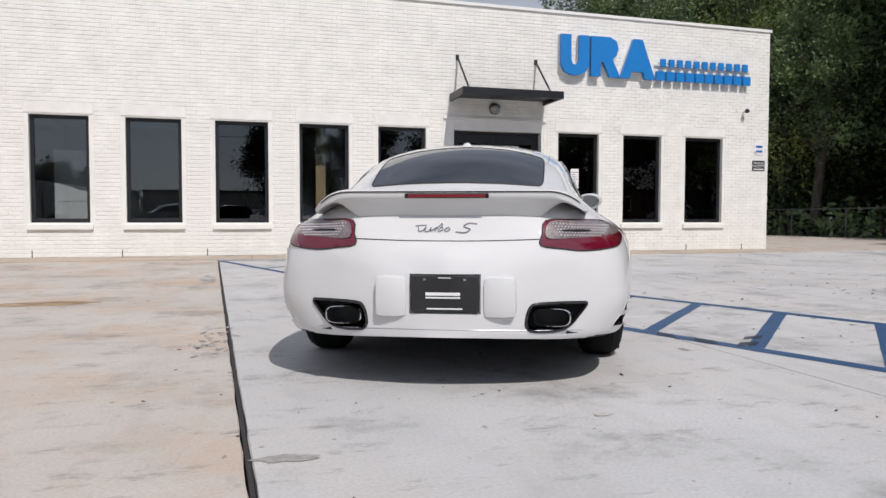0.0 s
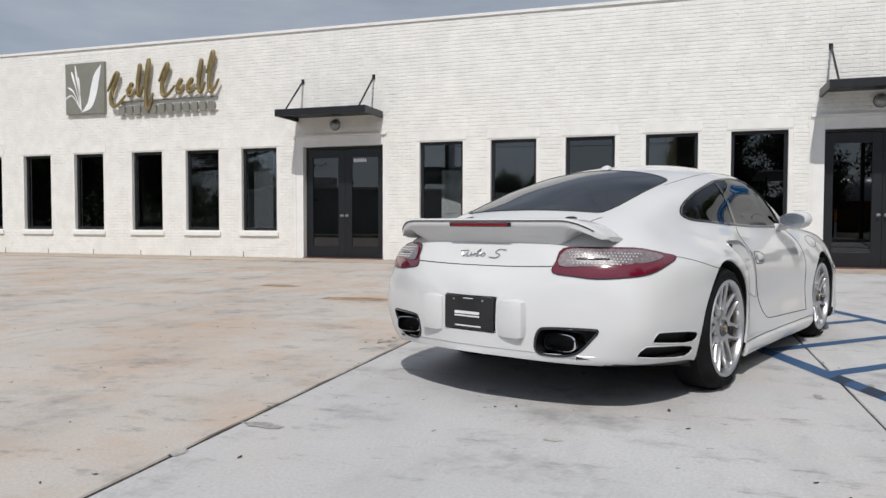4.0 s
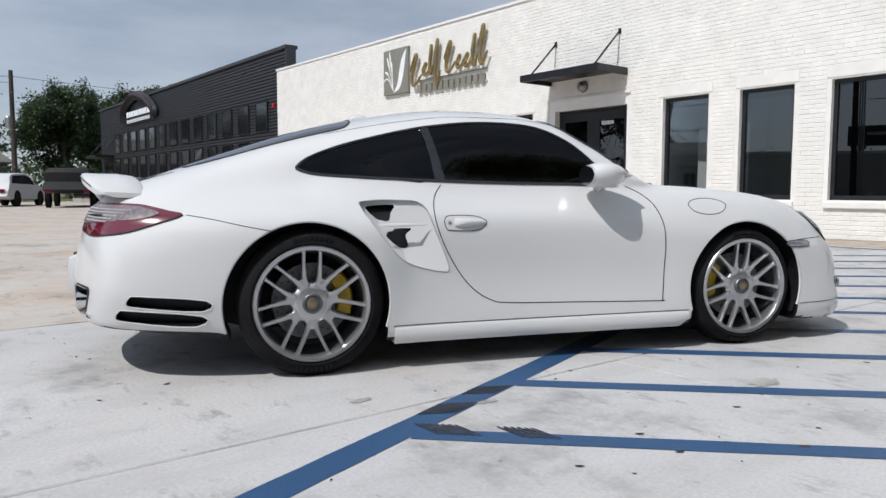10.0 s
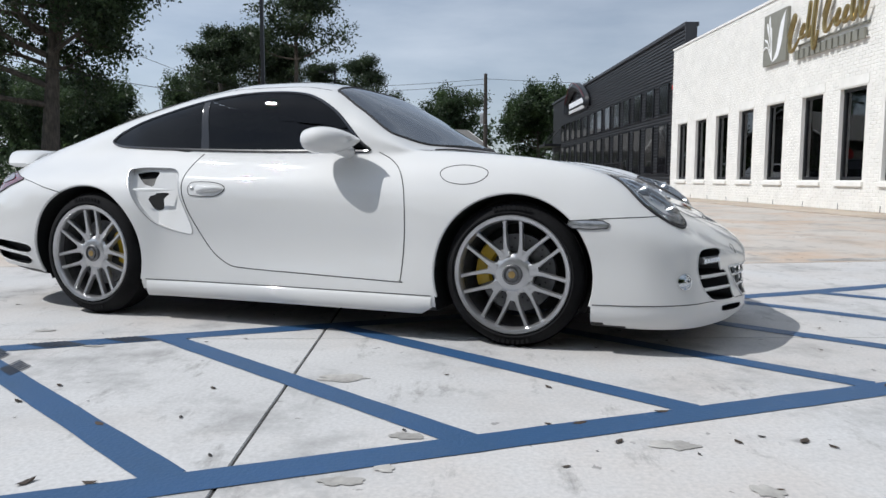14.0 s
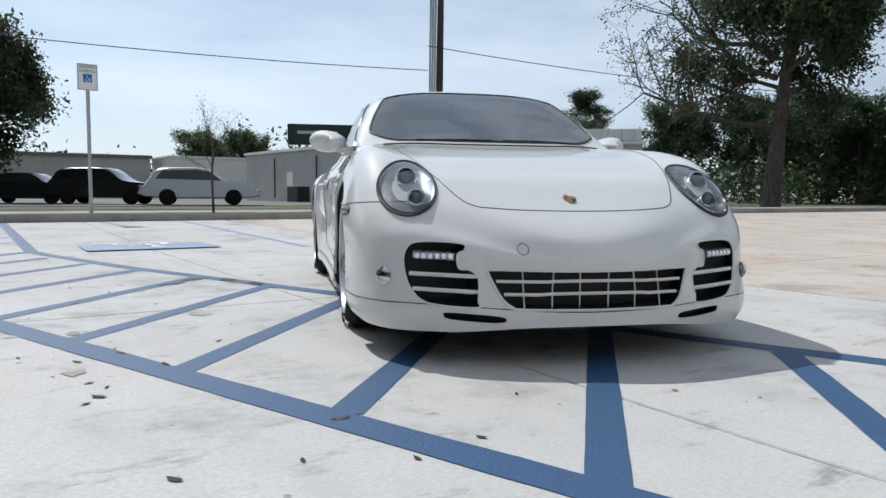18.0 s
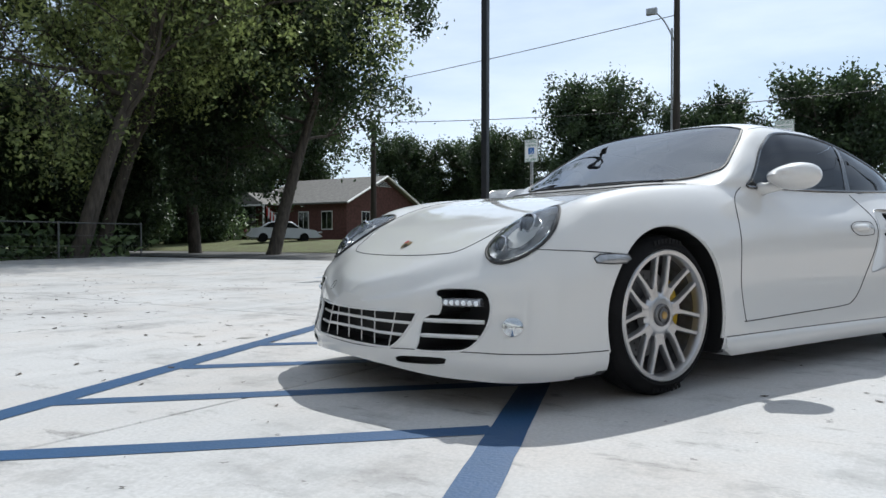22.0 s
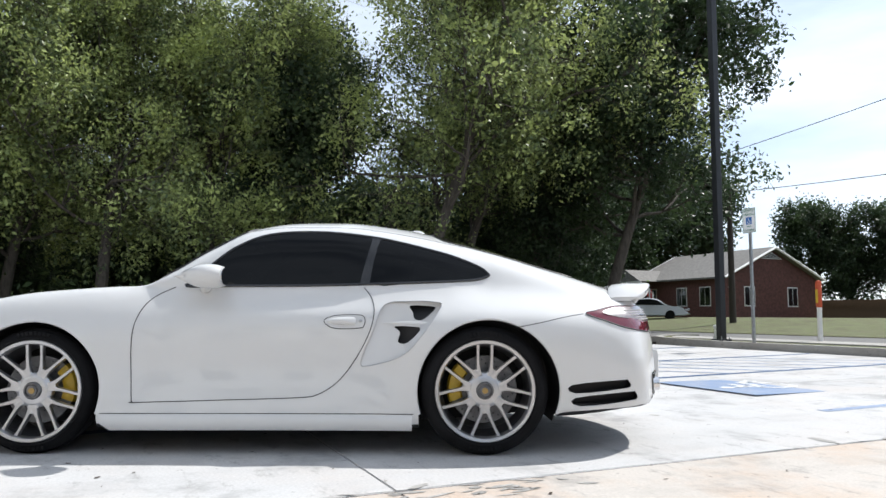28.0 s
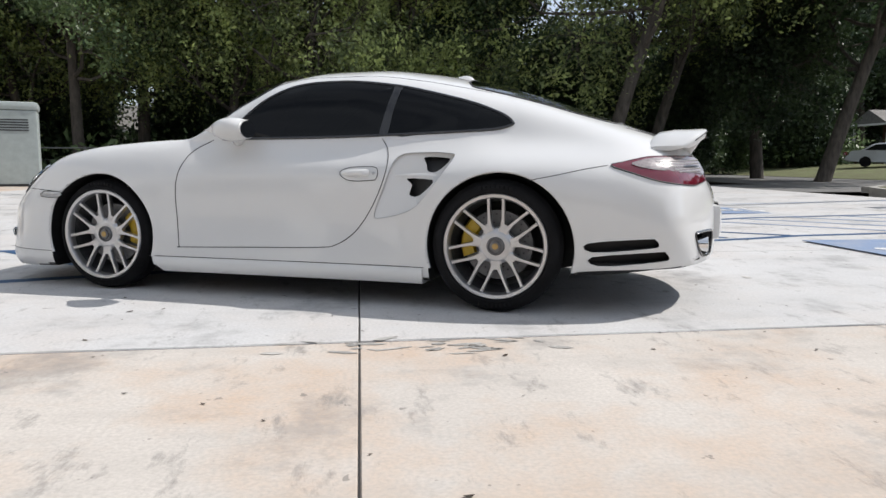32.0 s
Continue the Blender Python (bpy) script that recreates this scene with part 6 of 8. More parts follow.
for o in shapes:
    bm = bmesh.new()
    add_prism(bm, o, -0.15, -0.06, UPRIGHT)
    part("sign_block", bm, "corp_blue", blue_sign)
    bm = bmesh.new()
    mid = (sum(p[0] for p in o) / len(o), sum(p[1] for p in o) / len(o))
    add_prism(bm, [(mid[0] + (a - mid[0]) * 1.03, mid[1] + (b - mid[1]) * 1.03) for a, b in o], -0.06, 0.0, UPRIGHT)
    part("sign_backing", bm, "trim_white", blue_sign)
blocks("sign_bar", 9.02, 11.40, 4.20, 4.36, 11, 0.6, -0.10, -0.05, "corp_blue", blue_sign)
blocks("sign_bar", 8.90, 11.42, 3.88, 4.08, 10, 0.82, -0.12, -0.05, "corp_blue", blue_sign)
part("sign_rail", box(8.9, 11.42, -0.05, 0.0, 4.22, 4.24), "trim_white", blue_sign)
part("sign_rail", box(8.9, 11.42, -0.05, 0.0, 3.97, 3.99), "trim_white", blue_sign)

gold_sign = empty("wall_sign", Matrix.Translation((0, FACE_Y, 0)), "taupe square emblem with gold script strokes and grey bars", "sign")
part("emblem_panel", box(-13.44, -12.20, -0.09, 0.0, 3.66, 4.96, 0.01), "taupe", gold_sign, "taupe square panel")
bm = bmesh.new()
sw = smooth_line([(-12.93, 0, 3.70), (-12.72, 0, 3.95), (-12.62, 0, 4.3), (-12.50, 0, 4.65), (-12.27, 0, 4.9)], 6)
sx = smooth_line([(-12.93, 0, 3.70), (-12.62, 0, 3.80), (-12.45, 0, 4.1), (-12.36, 0, 4.45), (-12.27, 0, 4.9)], 6)
for (a, b), (c, d) in zip(zip(sw, sw[1:]), zip(sx, sx[1:])):
    bm.faces.new([bm.verts.new((p.x, -0.094, p.z)) for p in (a, b, d, c)])
part("emblem_swoosh", bm, "sign_white", gold_sign)
for k, (dx, top) in enumerate(((-0.42, 4.35), (-0.30, 4.75), (-0.18, 4.90), (-0.08, 4.6), (-0.5, 4.05))):
    line = smooth_line([(-12.93, -0.093, 3.75), (-12.93 + dx * 0.55, -0.093, 4.2 + 0.3 * (top - 4.3)), (-12.93 + dx, -0.093, top)], 5)
    part("emblem_reed", tube(line, [0.008] * 5 + [0.012 + 0.022 * (1 - abs(2 * i / 5 - 1)) for i in range(6)], 6), "sign_white", gold_sign)
# flowing gold strokes in place of the script
x = -12.12
for w, lo, hi in ((0.62, 3.80, 4.66), (0.32, 4.02, 4.34), (0.22, 4.02, 4.80), (0.30, 3.72, 4.92), (0.12, 0, 0), (0.52, 3.98, 4.78), (0.30, 4.02, 4.36), (0.32, 4.02, 4.36), (0.26, 4.02, 4.80), (0.38, 4.02, 4.98)):
    if hi:
        h = hi - lo
        line = smooth_line([(x + w * 0.10, -0.12, lo + h * 0.45), (x + w * 0.52, -0.12, hi - h * 0.05), (x + w * 0.62, -0.12, hi - h * 0.12), (x + w * 0.30, -0.12, lo + h * 0.40), (x + w * 0.32, -0.12, lo + 0.03), (x + w * 0.62, -0.12, lo + 0.04), (x + w, -0.12, lo + h * 0.30)], 5)
        part("gold_stroke", tube(line, [0.026 + 0.026 * math.sin(math.pi * i / (len(line) - 1)) for i in range(len(line))], 8), "brass", gold_sign, smooth=True)
    x += w
blocks("sign_bar", -11.75, -8.86, 3.58, 3.80, 12, 0.72, -0.09, -0.03, "taupe", gold_sign)
part("sign_rail", box(-11.75, -8.86, -0.06, 0.0, 3.90, 3.925), "taupe", gold_sign)
part("sign_rail", box(-11.75, -8.86, -0.05, 0.0, 3.60, 3.615), "trim_white", gold_sign)

# small fixtures on the corner
cctv = empty("security_camera", pose(11.29, FACE_Y, 3.27), "small white dome camera on a bracket", "camera")
part("camera_arm", tube([(0, 0, 0.02), (0, -0.10, 0.03)], 0.018, 8), "white_plastic", cctv)
bm = bmesh.new()
bmesh.ops.create_uvsphere(bm, u_segments=14, v_segments=10, radius=0.055, matrix=Matrix.Translation((0, -0.13, 0.02)))
part("camera_head", bm, "gloss_black", cctv, smooth=True)
notice = empty("notice_sign", pose(11.73, FACE_Y - 0.012, 2.44), "eight-sided blue and white security sign with plain bars", "sign")
part("sign_plate", add_lathe(bmesh.new(), [(0.15, 0.0), (0.15, 0.012)], 8, pose(0, 0.012, 0, 90) @ Matrix.Rotation(radians(22.5), 4, "Z")), "sign_white", notice)
for z in (0.05, -0.06):
    part("sign_bar", box(-0.09, 0.09, -0.014, -0.011, z - 0.02, z + 0.02), "sign_blue", notice)
private = empty("notice_sign", pose(11.73, FACE_Y - 0.012, 2.04), "small black private property sign on white brick", "sign")
part("sign_plate", box(-0.17, 0.17, 0.0, 0.012, -0.12, 0.12, 0.004), "plate_black", private)
lettering("sign_words", "PRIVATE", 0.075, 0.003, "sign_white", private, pose(0, -0.003, 0.03, 90))
lettering("sign_words", "PROPERTY", 0.068, 0.003, "sign_white", private, pose(0, -0.003, -0.035, 90))
part("sign_bar", box(-0.14, 0.14, -0.004, 0.0, -0.095, -0.07), "sign_white", private)
paper = tagged(part("paper_notice", box(6.93, 7.12, FACE_Y + 0.112, FACE_Y + 0.115, 1.45, 1.88), "sign_white"), "white printed paper taped inside a window", "paper")
for k in range(7):
    part("print_line", box(6.955, 7.095 - 0.02 * (k % 3), FACE_Y + 0.110, FACE_Y + 0.1115, 1.50 + 0.05 * k, 1.512 + 0.05 * k), "seam", paper)

# seen through the glass
room_door = empty("room_door", pose(-3.12, 15.45, 0.06, 0, 0, 14), "white panelled interior door standing open", "door")
part("door_panel", box(-0.42, 0.42, -0.02, 0.02, 0, 2.04, 0.004), "trim_white", room_door)
for z0, z1 in ((0.18, 0.88), (1.05, 1.9)):
    for x0, x1 in ((-0.33, -0.05), (0.05, 0.33)):
        part("raised_panel", box(x0, x1, -0.03, -0.018, z0, z1, 0.008), "trim_white", room_door)
part("door_knob", add_lathe(bmesh.new(), [(0.02, -0.06), (0.03, -0.05), (0.03, -0.04), (0.012, -0.02)], 12, pose(0.36, 0, 0.95, -90)), "seam", room_door, smooth=True)
part("door_casing", box(0.46, 0.56, -0.03, 0.03, 0, 2.14), "trim_white", room_door)
stud = tagged(part("timber_stack", box(1.42, 1.62, 15.0, 15.15, 0.06, 2.9, 0.01), "yellow_paint"), "upright pale timber board behind a window", "timber")
M["pine_board"] = mat("pine_board", (0.52, 0.36, 0.20), 0.6, vary=0.12, scale=3, stretch=(4, 4, 0.4))
stud.data.materials[0] = M["pine_board"]
blind = tagged(part("roller_blind", box(2.68, 3.54, FACE_Y + 0.19, FACE_Y + 0.20, 0.78, 2.58), "seam"), "black blind drawn behind a window", "blind")

# pale panels added behind three windows to lighten the interior, hung like half-drawn shades
M["shade_cloth"] = mat("shade_cloth", (0.20, 0.205, 0.21), 0.8, vary=0.12, scale=5, bump=0.1)
for a, b, low in ((-11.46, -10.95, 0.78), (-9.84, -9.25, 1.30), (-8.25, -7.62, 0.78)):
    sh = empty("window_shade", Matrix.Translation((a + 0.09, FACE_Y + 0.42, low)), "pale grey panel added behind a window to lighten its interior", "blind", "window shades")
    part("cloth", box(0, b - a - 0.1, -0.004, 0.004, 0, 2.7 - low), "shade_cloth", sh)
    part("hem_bar", box(0, b - a - 0.1, -0.012, 0.012, -0.03, 0.0), "trim_white", sh)
    part("headrail", box(-0.02, b - a - 0.08, -0.03, 0.03, 2.7 - low, 2.78 - low), "trim_white", sh)

# expansion pins along the foot of the wall
for i in range(22):
    x = -20.2 + 1.5 * i
    if not any(a - 0.3 < x < b + 0.2 for a, b in DOOR_W):
        part("wall_joint", box(x - 0.008, x + 0.008, FACE_Y - 0.004, FACE_Y + 0.012, 0.065, 0.20), "seam", white_house)

# ---- dark clad building ----
DX0, DX1, DY = -50.0, -21.0, 14.9
dark_house = empty("commercial_building", Matrix(), "two-storey dark grey corrugated metal building with black windows", "building")
bm = bmesh.new()
n = 46
for k in range(n):
    z0 = 0.3 + 6.07 * k / n
    z1 = 0.3 + 6.07 * (k + 1) / n
    zm = z0 + (z1 - z0) * 0.55
    for (za, ya), (zb, yb) in (((z0, 0.0), (z0 + 0.02, -0.045)), ((z0 + 0.02, -0.045), (zm, -0.045)), ((zm, -0.045), (zm + 0.02, 0.0)), ((zm + 0.02, 0.0), (z1, 0.0))):
        bm.faces.new([bm.verts.new(p) for p in ((DX0, DY + ya, za), (DX1, DY + ya, za), (DX1, DY + yb, zb), (DX0, DY + yb, zb))])
tagged(part("front_cladding", bm, "dark_clad", dark_house), kind="stuff")
part("house_core", box(DX0, DX1, DY + 0.03, 34, -0.05, 5.6), "dark_clad", dark_house)
part("parapet", box(DX0, DX1, DY + 0.03, DY + 0.35, 5.6, 6.30), "dark_clad", dark_house)
part("roof_edge", box(DX0 - 0.05, DX1 + 0.06, DY - 0.12, DY + 0.4, 6.28, 6.42, 0.01), "dark_clad", dark_house)
part("corner_trim", box(DX1 - 0.02, DX1 + 0.06, DY - 0.10, DY + 0.3, 0.0, 6.3, 0.01), "dark_clad", dark_house)
for k in range(13):
    x = -23.3 - 1.86 * k
    for z0, z1 in ((3.28, 4.42), (0.95, 2.86)):
        wd = part("window", box(x - 0.58, x + 0.58, -0.06, 0.04, z0 - 0.04, z0), "black_metal", dark_house)
        wd.location.y = DY - 0.045
        part("window_frame", box(x - 0.58, x + 0.58, -0.055, 0.0, z1, z1 + 0.04), "black_metal", wd)
        for e in (-0.58, 0.52):
            part("window_frame", box(x + e, x + e + 0.06, -0.055, 0.0, z0, z1), "black_metal", wd)
        part("pane", box(x - 0.52, x + 0.52, -0.035, -0.03, z0, z1), "gloss_black", wd)
ds = empty("wall_sign", Matrix.Translation((0, DY, 0)), "black rounded company sign with white bars and a red outline", "sign")
part("sign_plate", add_tube(bmesh.new(), smooth_line([(-43.4, -0.16, 5.0), (-43.2, -0.16, 5.9), (-41.2, -0.16, 6.5), (-38.8, -0.16, 6.1), (-37.3, -0.16, 5.4), (-37.2, -0.16, 5.0)], 5), 0.28, 8), "black_metal", ds, smooth=True)
part("sign_plate", box(-43.2, -37.6, -0.12, -0.04, 4.85, 5.6, 0.05), "black_metal", ds)
part("sign_outline", add_tube(bmesh.new(), smooth_line([(-43.4, -0.40, 5.6), (-41.2, -0.44, 6.7), (-38.8, -0.44, 6.3), (-37.2, -0.40, 5.5)], 5), 0.03, 6), "outline_red", ds)
M["sign_glow"] = lit("sign_glow", (0.8, 0.82, 0.85), 0.12)
blocks("sign_bar", -42.8, -38.0, 5.3, 5.62, 9, 0.75, -0.20, -0.14, "sign_glow", ds)
blocks("sign_bar", -42.8, -38.0, 4.95, 5.15, 10, 0.6, -0.20, -0.14, "sign_white", ds)
part("porch_canopy", box(-49.4, -46.6, DY - 1.2, DY, 3.0, 3.18, 0.01), "black_metal", dark_house)
for x in (-49.2, -46.9):
    part("canopy_rod", tube([(x, DY - 1.0, 3.18), (x, DY, 4.3)], 0.03, 6), "black_metal", dark_house)
part("entrance_door", box(-49.1, -47.0, DY - 0.06, DY, 0.1, 2.6), "gloss_black", dark_house)
part("alarm_box", box(-22.22, -22.08, DY - 0.12, DY, 4.13, 4.29, 0.02), "red_plastic", dark_house, "red fire alarm")
part("fire_plate", box(-22.2, -21.85, DY - 0.05, DY, 1.55, 1.7), "red_plastic", dark_house)
part("fire_bell", add_lathe(bmesh.new(), [(0.14, 0.0), (0.14, -0.05), (0.09, -0.09), (0.001, -0.10)], 16, pose(-21.95, DY, 1.1, -90)), "red_plastic", dark_house, smooth=True)
tagged(part("raised_walk", box(-50, -20.95, 12.9, DY, -0.05, 0.30, 0.02), "kerb"), "pale raised concrete walk before the dark building", "pavement", kind="structure")
fence = empty("railing", Matrix.Translation((0, 12.95, 0.30)), "black steel railing with upright bars along the raised walk", "railing")
for z in (0.10, 1.02):
    part("rail", box(-49.5, -22.3, -0.02, 0.02, z, z + 0.045), "black_metal", fence)
for k in range(12):
    x = -49.5 + 2.47 * k
    part("post", box(x - 0.04, x + 0.04, -0.04, 0.04, 0, 1.12, 0.005), "black_metal", fence)
me = bpy.data.meshes.new("baluster")
bm = box(-0.011, 0.011, -0.011, 0.011, 0.14, 1.02)
bm.to_mesh(me)
bm.free()
me.materials.append(M["black_metal"])
for k in range(210):
    ob = new("baluster", me)
    ob.parent = fence
    ob.location.x = -49.4 + 0.129 * k

# ---- trees ----
rng = np.random.default_rng(7)


def leaf_mesh(name, centres, per, spread, size, droop=0.0, flat=1.0):
    """Many small bent leaf blades gathered round the given centres."""
    c = np.repeat(np.array(centres), per, axis=0)
    n = len(c)
    off = rng.normal(0, 1, (n, 3)) * spread
    off[:, 2] = off[:, 2] * flat - droop * np.abs(rng.normal(0, 1, n))
    p = c + off
    a = rng.normal(0, 1, (n, 3))
    a /= np.linalg.norm(a, axis=1, keepdims=True)
    b = np.cross(a, rng.normal(0, 1, (n, 3)))
    b /= np.linalg.norm(b, axis=1, keepdims=True)
    s = size * rng.uniform(0.6, 1.4, (n, 1))
    up = np.cross(a, b) * s * 0.22
    v = np.stack([p - a * s, p - b * s * 0.5 + up, p + a * s, p + b * s * 0.5 + up], 1).reshape(-1, 3)
    me = bpy.data.meshes.new(name)
    me.vertices.add(4 * n)
    me.vertices.foreach_set("co", v.ravel())
    me.loops.add(4 * n)
    me.loops.foreach_set("vertex_index", np.arange(4 * n))
    me.polygons.add(n)
    me.polygons.foreach_set("loop_start", np.arange(n) * 4)
    me.update()
    return me


def branch(bm, a, way, length, r, depth, tips, wander=0.25, rise=0.15):
    """A tapered limb that bends and forks; its ends are gathered in tips."""
    pts, rs = [Vector(a)], [r]
    d = Vector(way).normalized()
    n = 5
    for i in range(n):
        d = (d + Vector(rng.normal(0, wander, 3)) + Vector((0, 0, rise))).normalized()
        pts.append(pts[-1] + d * length / n)
        rs.append(r * (1 - 0.62 * (i + 1) / n))
    add_tube(bm, pts, rs, 7 if depth > 1 else 5)
    if depth <= 1:
        tips += [pts[-1], pts[-2], pts[-3]]
    if depth > 0:
        for i in range(2, n + 1):
            for _ in range(2 if i < n else 2):
                turn = Vector(rng.normal(0, 1, 3))
                w = (d * 0.6 + (turn - d * turn.dot(d)).normalized() * 0.85).normalized()
                branch(bm, pts[i], w, length * rng.uniform(0.42, 0.62), rs[i] * 0.62, depth - 1, tips, wander, rise * 0.7)
    else:
        tips.append(pts[-1])


def broad_tree(height, girth, clear_to, leaf, material, per, spread, lean=(0, 0), droop=0.0, reach=1.0, full=0.8, label="broad-leaved tree with a dark green crown"):
    ob = empty("tree", Matrix(), label, "tree", "trees round the lot")
    bm = bmesh.new()
    tips = []
    trunk = smooth_line([(0, 0, -0.2), (lean[0] * 0.25, lean[1] * 0.25, height * 0.2), (lean[0] * 0.6, lean[1] * 0.6, height * 0.45), (lean[0], lean[1], height * 0.72)], 5)
    k = len(trunk)
    add_tube(bm, trunk, [girth * (1.25 if i == 0 else 1) * (1 - 0.68 * i / k) for i in range(k)], 10)
    for i, p in enumerate(trunk):
        if p.z > clear_to:
            for _ in range(2):
                a = rng.uniform(0, 2 * math.pi)
                branch(bm, p, (math.cos(a), math.sin(a), rng.uniform(0.0, 0.7)), reach * height * rng.uniform(0.22, 0.36), girth * 0.38 * (1 - 0.5 * i / k), 2, tips)
    branch(bm, trunk[-1], (0, 0, 1), height * 0.26, girth * 0.36, 2, tips)
    part("trunk", bm, "bark", ob, smooth=True)
    tips = np.array([t[:] for t in tips])
    tips = tips[rng.random(len(tips)) < full]
    part_mesh("crown", leaf_mesh("crown", tips, per, spread, leaf, droop), material, ob)
    return ob


def pine(height, label="tall pine with a bare trunk and a tufted top"):
    ob = empty("pine_tree", Matrix(), label, "tree", "pines by the road")
    bm = bmesh.new()
    tips = []
    trunk = smooth_line([(0, 0, -0.2), (0.25, 0.15, height * 0.3), (0.05, 0.4, height * 0.62), (0.35, 0.2, height * 0.97)], 6)
    k = len(trunk)
    add_tube(bm, trunk, [0.27 * (1 - 0.72 * i / k) for i in range(k)], 9)
    # few long limbs that sweep out and up, each ending in flat tufts
    for i, p in enumerate(trunk):
        if p.z > height * 0.60:
            for _ in range(2 if p.z < height * 0.8 else 3):
                a = rng.uniform(0, 2 * math.pi)
                far = height * (0.24 - 0.17 * (p.z / height - 0.6) / 0.4) * rng.uniform(0.7, 1.15)
                line = smooth_line([p, p + Vector((math.cos(a) * far * 0.5, math.sin(a) * far * 0.5, far * 0.10)), p + Vector((math.cos(a + 0.3) * far, math.sin(a + 0.3) * far, far * 0.42))], 4)
                add_tube(bm, line, [0.085 * (1 - 0.7 * j / len(line)) for j in range(len(line))], 6)
                for q in line[4:]:
                    tips += [q + Vector((rng.normal(0, 0.55), rng.normal(0, 0.55), rng.uniform(-0.2, 0.6))) for _ in range(3)]
    tips += [trunk[-1] + Vector((rng.normal(0, 0.5), rng.normal(0, 0.5), rng.uniform(-0.3, 0.5))) for _ in range(8)]
    part("trunk", bm, "bark", ob, smooth=True)
    part_mesh("crown", leaf_mesh("crown", np.array([t[:] for t in tips]), 48, 0.46, 0.14, 0.0, 0.62), "leaf_pine", ob)
    return ob


def plant(proto, rows, fresh=True):
    """Sets copies of a tree; in its first planting the first row takes the prototype itself."""
    for i, (x, y, turn, size) in enumerate(rows):
        m = pose(x, y, -0.12, 0, 0, turn)
        ob = proto if i == 0 and fresh else copy_thing(proto, m)
        ob.matrix_basis = m @ Matrix.Diagonal((size, size, size, 1))


oak = broad_tree(13.5, 0.26, 3.4, 0.088, "leaf", 24, 0.24, (0.8, 0.5), full=0.44)
shade_oak = broad_tree(13.5, 0.36, 3.4, 0.11, "leaf_dark", 22, 0.26, (-0.6, 0.7), full=0.65, label="tall oak with a crown coloured dark as if backlit")
willow_oak = broad_tree(14.0, 0.24, 2.6, 0.085, "leaf_light", 26, 0.24, (-1.2, 0.6), 0.5, full=0.42, label="tall tree with drooping light green leaves")
thicket = broad_tree(9.0, 0.18, 0.9, 0.16, "leaf_dark", 16, 0.5, (0.4, -0.3), label="dense dark tree with low branches")
plant(oak, [(25.8, 15.5, 0, 1.0), (29.5, 22.5, 200, 1.1), (24.6, 26.5, 300, 1.0), (28, 34, 80, 1.1), (21.5, 37, 150, 1.0), (36, 31, 40, 1.2), (25.3, 40, 10, 1.1)])
# sunlight on this oak is put into its lighter leaf colour
lean_oak = broad_tree(15.0, 0.29, 4.4, 0.085, "leaf_light", 24, 0.25, (-2.2, -2.8), 0.35, reach=1.25, full=0.40, label="large green oak leaning out over the drive")
plant(lean_oak, [(23.8, -4.1, 0, 1.08), (25.2, 7.1, 120, 0.92), (28.2, -7.6, 350, 1.04)])
# same oak again, with the shade of a backlit crown in its colour
lean_shade = broad_tree(15.0, 0.32, 4.4, 0.12, "leaf_dark", 15, 0.27, (-2.2, -2.8), reach=1.25, label="large oak leaning out over the drive, coloured dark as if backlit")
plant(lean_shade, [(24.8, -13.9, 24, 1.05)])
plant(shade_oak, [(31.5, -15.0, 310, 1.0), (28.6, 0.6, 200, 0.95), (30.5, 14.5, 80, 0.9)])
plant(willow_oak, [(27.4, 3.0, 0, 1.0), (28.5, 10.6, 120, 1.05), (28.6, 18.5, 300, 1.0), (26.5, 30.5, 60, 0.95)])
plant(thicket, [(34, 26, 0, 1.0), (35, 13, 40, 0.8), (36, 5.5, 80, 0.85), (37, -2.5, 120, 0.75), (38, -10, 190, 0.85), (29, 27, 250, 0.9), (33, 19, 290, 0.75), (32, 38, 330, 1.0), (43, 10, 30, 0.95), (44, 24, 66, 1.0), (39, 38, 99, 1.1), (45, -4, 10, 0.85), (26, 47, 10, 1.1), (46, 34, 200, 1.3)])
plant(thicket, [(37, -13, 45, 0.75), (43, -18.5, 95, 0.75), (50, -23, 145, 0.8), (57, -29, 10, 0.9), (33, -11, 60, 0.6), (35.5, -5.5, 20, 0.8), (41, -9.5, 230, 0.85), (47, -13.5, 300, 0.9), (46, -26.5, 15, 0.7), (54, -31.5, 75, 0.9), (62, -37, 215, 1.0)], False)
# across the road and far off
round_oak = broad_tree(9.5, 0.30, 2.6, 0.13, "leaf_dark", 14, 0.30, (0.3, 0.3), full=0.5, label="round-headed oak across the road")
plant(round_oak, [(10.9, -37.0, 0, 0.92), (4.3, -36.8, 80, 0.98), (26.6, -58.0, 160, 1.55), (37.5, -59.0, 200, 1.2), (15.5, -62, 240, 0.72), (31.5, -64, 60, 1.0), (44, -64, 100, 1.2), (51, -60, 150, 1.25), (60, -52, 10, 1.7), (55, -38, 20, 1.4), (44, -72, 45, 1.3)])
plant(round_oak, [(63, -40, 200, 1.6), (-18, -75, 30, 0.75), (-24, -78, 99, 0.8), (-55.0, -27.0, 140, 0.8), (-61, -24, 200, 0.9), (-67, -30, 250, 1.0), (-73, -8, 31, 0.8), (-79, -1, 77, 1.0), (-84, 8, 120, 1.1), (-78, 18, 160, 1.1), (-86, 26, 200, 1.2), (-70, 32, 260, 1.0), (-54, -38, 15, 0.95), (-60, -34, 75, 1.0), (-67, -33, 135, 1.1), (-48, -46, 200, 0.8), (-91, -14, 10, 1.1), (-80, -22, 44, 1.2)], False)
